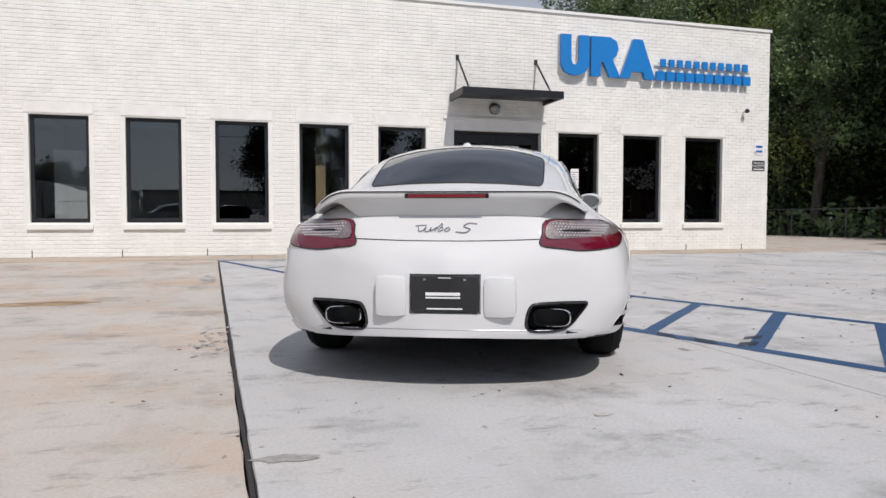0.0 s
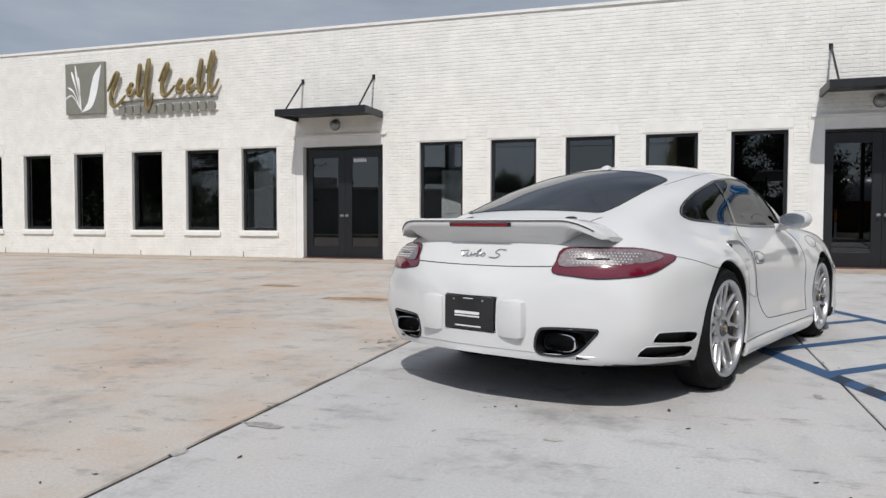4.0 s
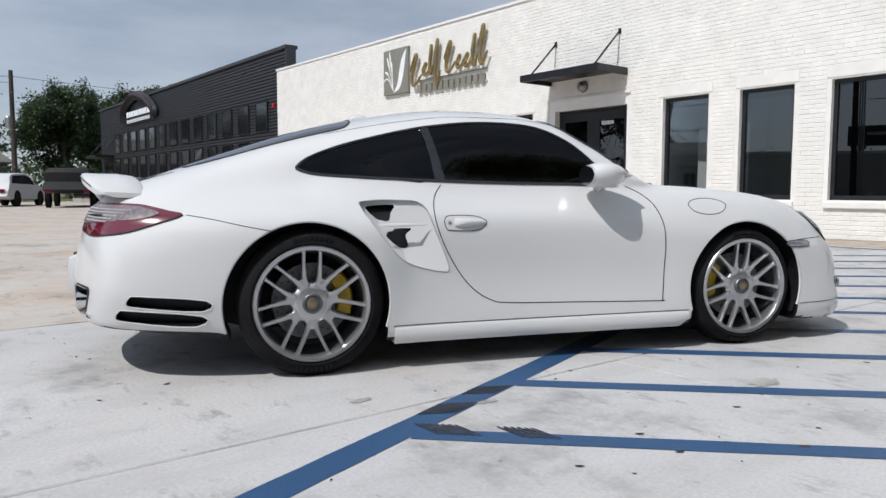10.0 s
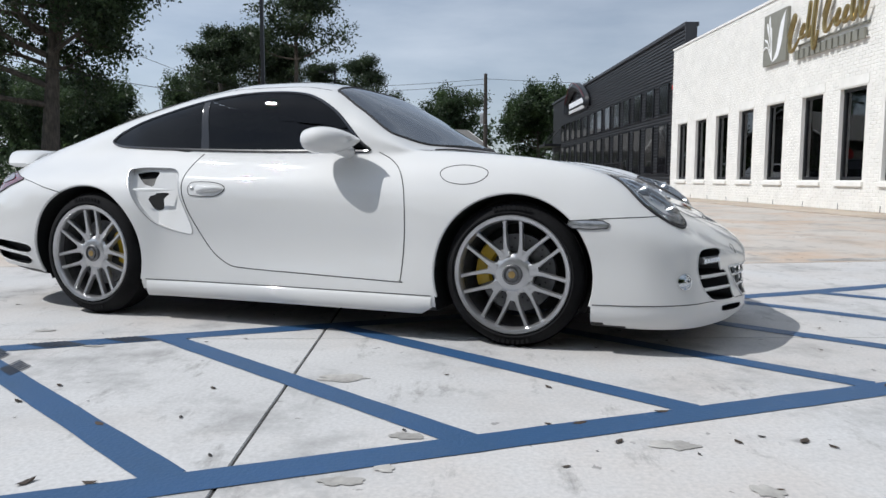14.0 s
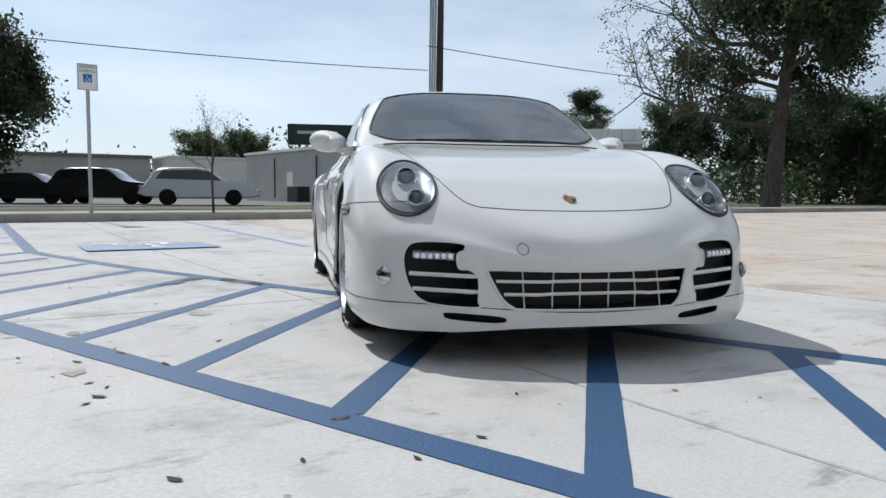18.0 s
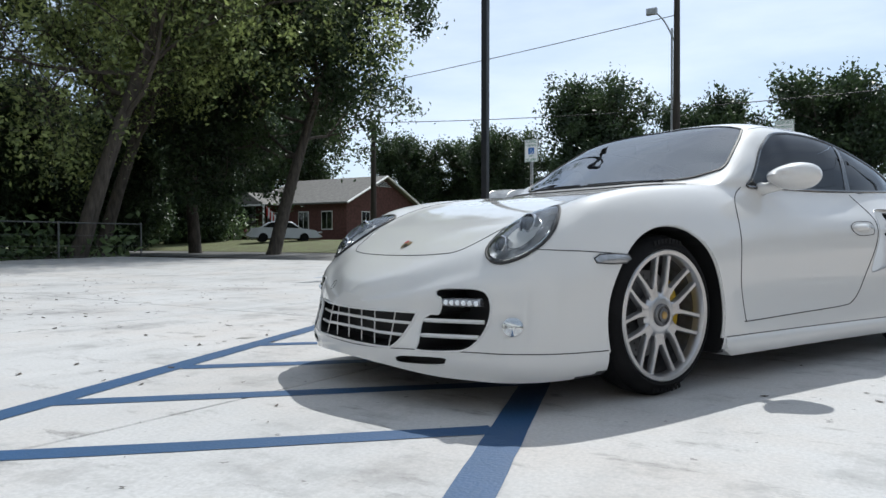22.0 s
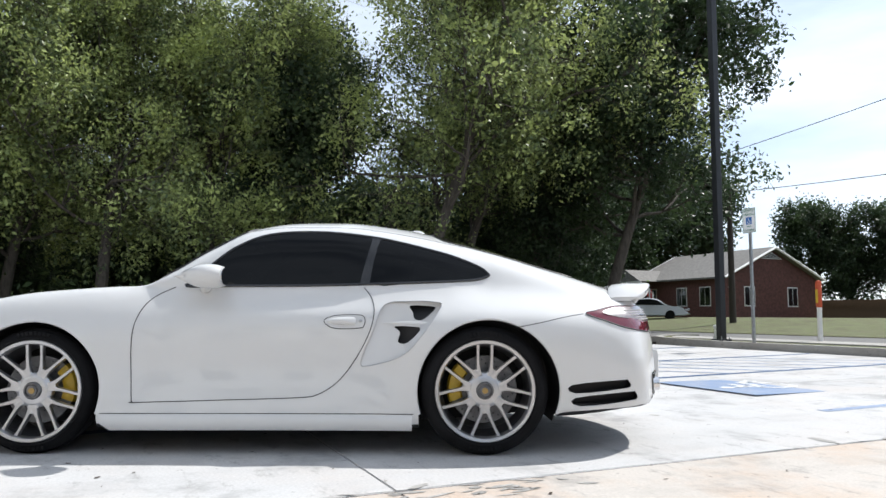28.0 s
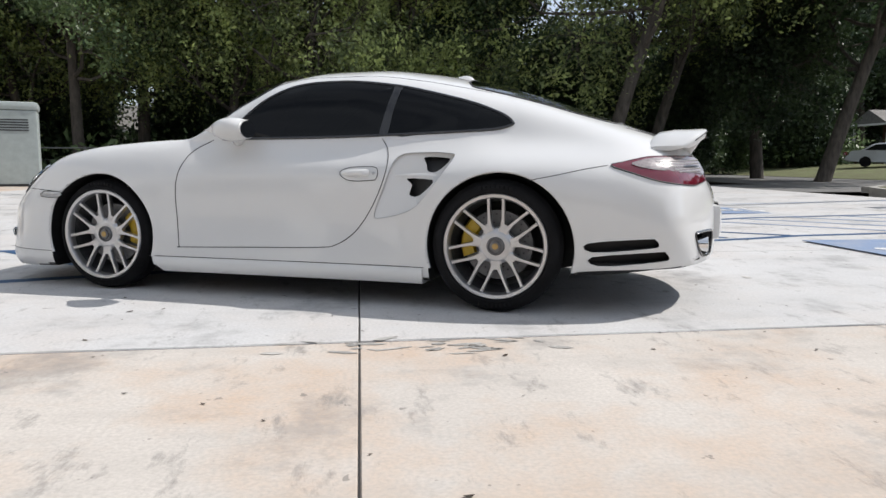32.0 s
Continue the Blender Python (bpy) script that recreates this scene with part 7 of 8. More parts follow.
road_oak = broad_tree(14.5, 0.55, 6.0, 0.12, "leaf_dark", 20, 0.33, (-0.6, 0.5), reach=1.0, full=0.85, label="old spreading oak beside the road")
# nearly bare limbs reach out on one side of the old oak
bm = bmesh.new()
tips = []
for z, a, e in ((4.6, -52, 0.10), (5.6, -66, 0.30), (7.2, -45, 0.45), (8.4, -70, 0.7)):
    w = Vector((math.cos(radians(a)), math.sin(radians(a)), e))
    branch(bm, (-0.1, 0.1, z), w, 7.6, 0.17, 2, tips, 0.16, 0.06)
part("bare_limb", bm, "bark", road_oak, "nearly bare side limbs", smooth=True)
tips = np.array([t[:] for t in tips])
part_mesh("limb_leaves", leaf_mesh("limb_leaves", tips[rng.random(len(tips)) < 0.6], 5, 0.22, 0.09), "leaf_dark", road_oak)
plant(road_oak, [(-34.5, -15.6, 0, 1.04)])
tall_pine = pine(17.0)
plant(tall_pine, [(-54.0, -5.8, 0, 0.98), (-53.5, -12.6, 40, 0.66), (-60.0, -9.8, 130, 0.80), (-56.0, -11.5, 250, 0.74), (-57.5, -4.0, 90, 0.60), (-60.5, -7.0, 200, 0.72), (-64, -13, 300, 0.78), (-68.5, 24.5, 40, 0.62), (-71, -2.0, 20, 0.75), (-51.7, -48.3, 150, 0.68)])
# bare young tree on the far verge
bm = bmesh.new()
tips = []
add_tube(bm, [(0, 0, 0), (0.02, 0, 0.7), (0, 0.03, 1.5)], [0.028, 0.022, 0.012], 6)
for k in range(7):
    a = k * 0.9
    branch(bm, (0, 0.02, 0.75 + 0.11 * k), (math.cos(a), math.sin(a), 1.1), 0.72, 0.009, 1, tips, 0.2, 0.2)
young = empty("young_tree", pose(0.2, -5.5, 0.2), "thin young tree with few leaves", "tree")
part("trunk", bm, "bark", young)
part_mesh("crown", leaf_mesh("crown", np.array([t[:] for t in tips]), 2, 0.05, 0.018), "leaf", young)

# undergrowth along the fence
cs = [(rng.uniform(23.3, 25.5), rng.uniform(-6, 28), rng.uniform(0.0, 0.5)) for _ in range(170)] + [(rng.uniform(30, 46), rng.uniform(-12, 44), rng.uniform(0.2, 2.2)) for _ in range(420)] + [(rng.uniform(44, 58), rng.uniform(-32, -24), rng.uniform(0.2, 2.4)) for _ in range(150)]
tagged(part_mesh("undergrowth", leaf_mesh("undergrowth", np.array(cs), 26, 0.5, 0.17), "leaf"), "low dark shrubs and weeds along the fence", "shrub", kind="stuff")

# woods far off, all round the horizon, and scrub under the trees by the road
cs = []
for k in range(1500):
    a, d = rng.uniform(radians(100), radians(345)), rng.uniform(88, 112)
    high = 5.5 + 2.2 * math.sin(a * 9) + 1.6 * math.sin(a * 23 + 1)
    cs.append((d * math.cos(a), d * math.sin(a), rng.uniform(0, 1) ** 0.7 * high))
tagged(part_mesh("far_woods", leaf_mesh("far_woods", np.array(cs), 11, 0.95, 0.42), "leaf_dark"), "dark green woods on the horizon", "woods", kind="stuff")
cs = [(rng.uniform(-78, -46), rng.uniform(-44, -22), rng.uniform(0.2, 3.4)) for _ in range(420)] + [(rng.uniform(-78, -58), rng.uniform(-16, 34), rng.uniform(0.2, 2.6)) for _ in range(330)]
tagged(part_mesh("undergrowth", leaf_mesh("undergrowth", np.array(cs), 22, 0.6, 0.2), "leaf_dark"), "dark scrub under the trees by the road", "shrub", kind="stuff")

# ---- street things ----
def parking_sign(x, y, van):
    g = 0.2
    ob = empty("parking_sign", pose(x, y, g), "white reserved parking sign with a blue wheelchair square on a post", "sign", "parking signs")
    top = 2.86 - g
    bm = bmesh.new()
    add_box(bm, -0.03, 0.03, -0.012, 0.0, -0.1, top - 0.42)
    add_box(bm, -0.03, -0.022, 0.0, 0.022, -0.1, top - 0.42)
    add_box(bm, 0.022, 0.03, 0.0, 0.022, -0.1, top - 0.42)
    part("post", bm, "galv", ob)
    h = 0.49 if van else 0.46
    part("sign_plate", box(-0.165, 0.165, 0.024, 0.030, top - h, top, 0.002), "sign_white", ob)
    bm = bmesh.new()
    for a in ((-0.155, 0.155, top - 0.018, top - 0.010), (-0.155, 0.155, top - h + 0.010, top - h + 0.018), (-0.155, -0.147, top - h + 0.018, top - 0.018), (0.147, 0.155, top - h + 0.018, top - 0.018)):
        add_box(bm, a[0], a[1], 0.0305, 0.0325, a[2], a[3])
    part("sign_border", bm, "sign_green", ob)
    back = Matrix.Rotation(math.pi, 4, "Z")
    z = top - 0.075
    for word in ("RESERVED", "PARKING"):
        lettering("sign_words", word, 0.068, 0.003, "sign_green", ob, Matrix.Translation((0, 0.032, z)) @ back @ pose(0, 0, 0, 90), wide=0.25)
        z -= 0.075
    part("emblem_square", box(-0.07, 0.07, 0.031, 0.034, z - 0.095, z + 0.045), "sign_blue", ob)
    bm = bmesh.new()
    ring = [(0.035 * math.cos(a), 0.0355, z - 0.045 + 0.035 * math.sin(a)) for a in [radians(k) for k in range(-200, 20, 20)]]
    add_tube(bm, ring, 0.006, 5)
    add_tube(bm, [(0.008, 0.0355, z + 0.02), (0.004, 0.0355, z - 0.025), (-0.03, 0.0355, z - 0.028), (-0.042, 0.0355, z - 0.065)], 0.007, 5)
    part("wheelchair_figure", bm, "sign_white", ob)
    if van:
        for word in ("VAN", "ACCESSIBLE"):
            z -= 0.075 if word == "ACCESSIBLE" else 0.155
            lettering("sign_words", word, 0.055, 0.003, "sign_green", ob, Matrix.Translation((0, 0.032, z)) @ back @ pose(0, 0, 0, 90), wide=0.11 if word == "VAN" else 0.24)


parking_sign(7.48, -5.09, True)
parking_sign(2.42, -5.3, False)


def light_pole(x, y, z0, tall, head):
    ob = empty("light_pole", pose(x, y, z0), "square black steel parking light pole", "lamp post", "light poles")
    part("shaft", box(-0.075, 0.075, -0.075, 0.075, 0, tall, 0.012), "black_metal", ob)
    part("base_plate", box(-0.15, 0.15, -0.15, 0.15, -0.02, 0.025, 0.006), "black_metal", ob)
    for a, b in ((-1, -1), (-1, 1), (1, -1), (1, 1)):
        part("anchor_bolt", add_lathe(bmesh.new(), [(0.016, 0.02), (0.016, 0.055), (0.009, 0.06), (0.009, 0.085), (0.001, 0.087)], 6, Matrix.Translation((a * 0.115, b * 0.115, 0))), "galv", ob)
    if head:
        part("lamp_arm", box(-0.03, 0.03, -0.75, -0.075, tall - 0.18, tall - 0.10), "black_metal", ob)
        part("lamp_head", box(-0.17, 0.17, -1.35, -0.70, tall - 0.20, tall - 0.08, 0.03), "black_metal", ob)


light_pole(9.09, -5.84, 0.22, 9.0, True)
light_pole(-25.3, -1.6, 0.15, 9.0, True)
light_pole(-55.4, -2.5, 0.0, 9.6, True)
bm = bmesh.new()
add_prism(bm, [(p.x, p.y) for p in smooth_line([(a, b, 0) for a, b in ((-29, -2.6), (-23.5, -2.7), (-22.4, -1.6), (-23.5, -0.5), (-29, -0.6), (-30.0, -1.6))], 5, True)], 0.0, 0.19)
tagged(part("parking_island", bm, "kerb"), "low concrete island in the parking lot", "kerb", kind="structure")


def utility_pole(x, y, tall, lean, pipes, lamp):
    ob = empty("utility_pole", pose(x, y, -0.1, 0, lean, 0), "dark wooden utility pole with conduits and wires", "utility pole", "utility poles")
    part("pole", tube([(0, 0, 0), (0, 0, tall * 0.5), (0, 0, tall)], [0.19, 0.165, 0.13], 14), "wood_pole", ob, smooth=True)
    for i in range(pipes):
        part("conduit", tube([(0.24 + 0.13 * i, -0.05, 0), (0.24 + 0.13 * i, -0.05, tall * 0.85)], 0.05, 8), "galv", ob, smooth=True)
    for z in (2.5, 5.0, 7.5):
        part("strap", box(-0.02, 0.36, -0.09, -0.05, z, z + 0.04), "galv", ob)
    if pipes > 1:
        part("cross_arm", box(-1.1, 1.1, -0.06, 0.06, tall - 0.6, tall - 0.45), "wood_pole", ob)
    if lamp:
        part("lamp_arm", tube(smooth_line([(0, 0, tall * 0.78), (0.5, 0.1, tall * 0.87), (0.95, 0.2, tall * 0.915)], 5), 0.035, 8), "galv", ob, smooth=True)
        part("lamp_head", box(0.85, 1.35, 0.12, 0.32, tall * 0.905, tall * 0.93, 0.04), "galv", ob)
    return ob


utility_pole(9.6, -24.6, 12.5, 0.0, 1, True)
utility_pole(-14.2, -19.6, 12.5, -0.6, 3, False)
utility_pole(27.6, -24.8, 8.0, 0.0, 0, False)
utility_pole(-52.0, 9.8, 9.0, 0.0, 0, False)
utility_pole(-47.0, -9.5, 7.5, 3.0, 0, False)
part("transformer", add_lathe(bmesh.new(), [(0.001, 0), (0.22, 0.03), (0.22, 0.75), (0.18, 0.85), (0.001, 0.88)], 14, pose(-52.3, 9.6, 5.0)), "galv")
tagged(bpy.data.objects["transformer"], "grey can transformer on a utility pole", "transformer")


def wire(a, b, sag, r=0.016):
    pts = [Vector(a).lerp(Vector(b), k / 14) - Vector((0, 0, sag * 4 * (k / 14) * (1 - k / 14))) for k in range(15)]
    tagged(part("overhead_wire", tube(pts, r, 5), "seam"), "thin black overhead wire between poles", "wire", "overhead wires")


wire((-13.6, -19.6, 6.3), (9.6, -24.6, 6.8), 0.25, 0.02)
wire((9.6, -24.6, 6.75), (27.6, -24.8, 7.75), 0.12, 0.02)
wire((-14.2, -19.6, 12.2), (9.6, -24.6, 12.1), 0.5)
wire((9.6, -24.6, 11.1), (44, -25.2, 9.6), 0.25, 0.02)
wire((-13.6, -19.6, 7.4), (-47, -9.5, 6.6), 0.7, 0.02)
wire((-14.2, -19.6, 12.2), (-46, -9.5, 7.2), 0.6)
wire((27.6, -24.8, 7.5), (60, -34, 8), 0.4)
wire((-52, 9.8, 8.5), (-47, -9.5, 7.2), 0.3)
wire((-52, 9.8, 8.1), (-47, -9.5, 6.8), 0.3)
wire((-52, 9.8, 8.5), (-54, 40, 8.5), 0.3)
wire((-90, -14, 8.6), (-47, -9.5, 7.2), 0.5)

# marker post, capped pipe, bollards, hydrant, hose
mk = empty("marker_post", pose(8.5, -8.15, 0.15), "white marker post with an orange top", "post")
part("post", add_lathe(bmesh.new(), [(0.055, 0), (0.05, 0.8)], 12), "white_plastic", mk, smooth=True)
part("post_top", add_lathe(bmesh.new(), [(0.055, 0.8), (0.065, 0.84), (0.065, 1.34), (0.04, 1.40), (0.001, 1.41)], 12), "orange_plastic", mk, smooth=True)
part("post_label", box(-0.03, 0.03, 0.064, 0.068, 0.9, 1.2), "yellow_paint", mk)
tagged(part("capped_pipe", add_lathe(bmesh.new(), [(0.09, 0.15), (0.09, 0.45), (0.11, 0.46), (0.11, 0.53), (0.001, 0.56)], 14, pose(9.55, -6.2, 0)), "white_plastic", smooth=True), "white capped plastic pipe beside the light pole", "pipe")
tagged(part("black_hose", tube(smooth_line([(4.35, -5.75, 0.1), (4.38, -5.8, 0.32), (4.62, -5.8, 0.52), (4.92, -5.78, 0.36), (5.0, -5.75, 0.1)], 6), 0.022, 8), "seam", smooth=True), "bent black cable duct standing out of the grass", "cable duct")
for x, y in ((6.7, -29.2), (7.5, -29.0)):
    bl = empty("bollard", pose(x, y, 0), "yellow steel bollard by the enclosure", "bollard", "yellow bollards")
    part("bollard_tube", add_lathe(bmesh.new(), [(0.11, -0.1), (0.11, 1.05), (0.08, 1.13), (0.001, 1.16)], 14), "yellow_paint", bl, smooth=True)
hy = empty("fire_hydrant", pose(-13.0, -18.9, 0), "yellow fire hydrant beside a utility pole", "fire hydrant")
part("hydrant_body", add_lathe(bmesh.new(), [(0.17, -0.1), (0.17, 0.08), (0.12, 0.1), (0.115, 0.5), (0.16, 0.53), (0.16, 0.58), (0.13, 0.66), (0.05, 0.74), (0.03, 0.80), (0.001, 0.80)], 16), "yellow_paint", hy, smooth=True)
part("hydrant_outlet", add_lathe(bmesh.new(), [(0.07, -0.22), (0.07, 0.22)], 12, pose(0, 0, 0.42, 0, 90)), "yellow_paint", hy, smooth=True)
tagged(part("cable_cabinet", box(-13.6, -13.2, -20.0, -19.7, -0.1, 0.85, 0.02), "galv"), "grey metal cabinet at the foot of a pole", "cabinet")

# dark enclosure with a raised roof
en = empty("bin_enclosure", pose(9.2, -28.2, 0), "dark green fenced enclosure with a raised flat roof", "shelter")
for x0, x1, y0, y1 in ((-2.7, 2.5, 1.9, 2.0), (-2.7, -2.6, -2.0, 1.9), (2.4, 2.5, -2.0, 1.9), (-2.7, 2.5, -2.1, -2.0)):
    part("fence_panel", box(x0, x1, y0, y1, -0.1, 2.75), "green_dark", en)
for x in (-1.9, 1.9):
    for y in (-1.7, 1.7):
        part("roof_post", box(x - 0.06, x + 0.06, y - 0.06, y + 0.06, 0, 4.2), "black_metal", en)
part("roof_sheet", box(-2.5, 2.5, -2.3, 2.3, -0.06, 0.06, 0.01, pose(0, 0, 4.35, 5)), "galv", en)
part("bin", box(-3.5, -2.75, -1.0, 1.5, 0, 2.0, 0.05), "green_dark", en)

# grey building across the road
gb = empty("commercial_building", Matrix(), "long low grey plastered building across the road", "building")
PLAN = [Vector(p) for p in ((-16.0, -31.7), (-28.8, -20.2), (-37.0, -29.0), (-31.0, -49.0), (-14.6, -48.6))]
bm = bmesh.new()
add_prism(bm, [p[:] for p in PLAN], -0.1, 3.62)
part("wall_block", bm, "grey_wall", gb)
mid = sum(PLAN, Vector((0, 0))) / 5
bm = bmesh.new()
add_prism(bm, [(mid + (p - mid) * 1.012)[:] for p in PLAN], 3.62, 3.82)
part("roof_edge", bm, "trim_white", gb)
front = pose(-16.0, -31.7, 0, 0, 0, 138.1)
flank = pose(-16.0, -31.7, 0, 0, 0, -85.3)
for k in range(13):
    part("fascia_sheet", box(12.2 + 0.38 * k, 12.56 + 0.38 * k, -0.22 + 0.03 * (k % 2), 0.4, 3.86, 4.52, 0.0, front), "trim_white", gb)
wn = part("window", box(14.2, 15.0, -0.04, 0.0, 1.3, 2.2, 0.0, front), "gloss_black", gb)
part("window_sill", box(14.1, 15.1, -0.06, 0.0, 1.2, 1.3, 0.0, front), "trim_white", wn)
part("window_bar", box(14.57, 14.63, -0.055, -0.03, 1.3, 2.2, 0.0, front), "trim_white", wn)
part("awning", box(13.8, 15.4, -0.55, 0.0, 2.65, 2.72, 0.0, front), "seam", gb)
part("wall_lamp", box(16.0, 16.2, -0.2, 0.0, 2.55, 2.8, 0.02, front), "seam", gb)
part("down_pipe", tube([flank @ Vector((0.5, 0.10, 0)), flank @ Vector((0.5, 0.10, 3.6))], 0.06, 8), "trim_white", gb)
for x in (1.2, 8.6):
    part("side_door", box(x, x + 0.95, 0.0, 0.06, 0, 2.15, 0.0, flank), "trim_white", gb)
part("cable_run", tube([flank @ Vector((5.0, 0.1, 0.3)), flank @ Vector((5.0, 0.1, 3.2))], 0.05, 6), "seam", gb)
part("cable_run", tube([flank @ Vector((11.5, 0.1, 0.3)), flank @ Vector((11.5, 0.1, 3.2))], 0.05, 6), "seam", gb)
part("wall_unit", box(5.6, 7.2, 0.3, 1.2, 0, 1.1, 0.03, flank), "seam", gb)
bb = empty("billboard", pose(-36.3, -82.9, 0, 0, 0, 156), "dark green roadside billboard with plain bars", "billboard")
part("board", box(-4.5, 4.5, -0.15, 0.15, 7.2, 10.0), "green_dark", bb)
part("board_bar", box(-3.2, 2.2, -0.18, 0.18, 8.7, 9.1), "grey_wall", bb)
for x in (-3, 3):
    part("leg", box(x - 0.15, x + 0.15, -0.1, 0.1, 0, 7.2), "black_metal", bb)
tw = empty("radio_mast", pose(-48.0, -88.0, 0), "slim mobile phone mast on the skyline", "mast")
part("mast", tube([(0, 0, 0), (0, 0, 13)], [0.25, 0.15], 8), "galv", tw)
for z in (11.2, 12.5):
    part("antenna_ring", box(-0.9, 0.9, -0.9, 0.9, z, z + 0.3, 0.05), "galv", tw)

# far shops and cars behind the enclosure
sh = empty("commercial_building", pose(-2, -72, 0), "far low dark shop building", "building")
part("wall_block", box(-10, 14, -8, 0, 0, 4.2), "grey_wall", sh)
part("roof_edge", box(-10.2, 14.2, -8.2, 0.2, 4.2, 4.5), "shingle", sh)
sh2 = empty("commercial_building", pose(-22, -68, 0), "far white flat-roofed building", "building")
part("wall_block", box(-11, 9, -8, 0, 0, 4.2), "wall_white", sh2)
part("roof_edge", box(-11.1, 9.1, -8.1, 0.1, 4.2, 4.4), "trim_white", sh2)
tagged(part("far_lot", box(-60, 16, -60, -24, 0.02, 0.045), "asphalt"), "grey far parking lot", "pavement", kind="structure")

# board fence, tunnel greenhouse and container
bf = empty("board_fence", Matrix(), "brown wooden board fence along the far lawn", "fence")
me = bpy.data.meshes.new("fence_board")
bm = box(-0.07, 0.07, -0.012, 0.012, 0.05, 1.95, 0.004)
bm.to_mesh(me)
bm.free()
me.materials.append(M["fence_wood"])
for k in range(170):
    ob = new("fence_board", me)
    ob.parent = bf
    ob.location = (11.5 + 0.146 * k, -42.5, 0.1 + 0.01 * math.sin(k * 2.1))
for z in (0.5, 1.6):
    part("fence_rail", box(11.4, 36.4, -42.49, -42.42, z, z + 0.09), "fence_wood", bf)
gh = empty("tunnel_greenhouse", pose(24.5, -50, 0), "tunnel greenhouse with a wrinkled clear plastic cover over a red container", "greenhouse")
part("container", box(-10, 9.0, -3, 3, 0, 3.0, 0.03), "red_brick", gh, "dark red steel container")
bm = bmesh.new()
rows = []
for i in range(33):
    x = -8.5 + 17 * i / 32
    puff = 0.10 * (i % 4 in (1, 3)) + 0.13 * (i % 4 == 2)
    rows.append([bm.verts.new((x, -3.0 * math.cos(math.pi * j / 14) * (1 + puff * 0.3), 3.0 + (2.3 + puff) * math.sin(math.pi * j / 14) + rng.uniform(-0.02, 0.02))) for j in range(15)])
for a, b in zip(rows, rows[1:]):
    for j in range(14):
        bm.faces.new((a[j], a[j + 1], b[j + 1], b[j]))
M["poly_film"] = mat("poly_film", (0.42, 0.43, 0.44), 0.25, vary=0.2, scale=1.5, bump=0.4, bscale=4, depth=0.05)
part("plastic_cover", bm, "poly_film", gh, smooth=True)
for i in range(9):
    x = -8.5 + 17 * i / 8
    part("hoop", tube([(x, -3.02 * math.cos(math.pi * j / 14), 3.0 + 2.32 * math.sin(math.pi * j / 14)) for j in range(15)], 0.04, 6), "galv", gh)


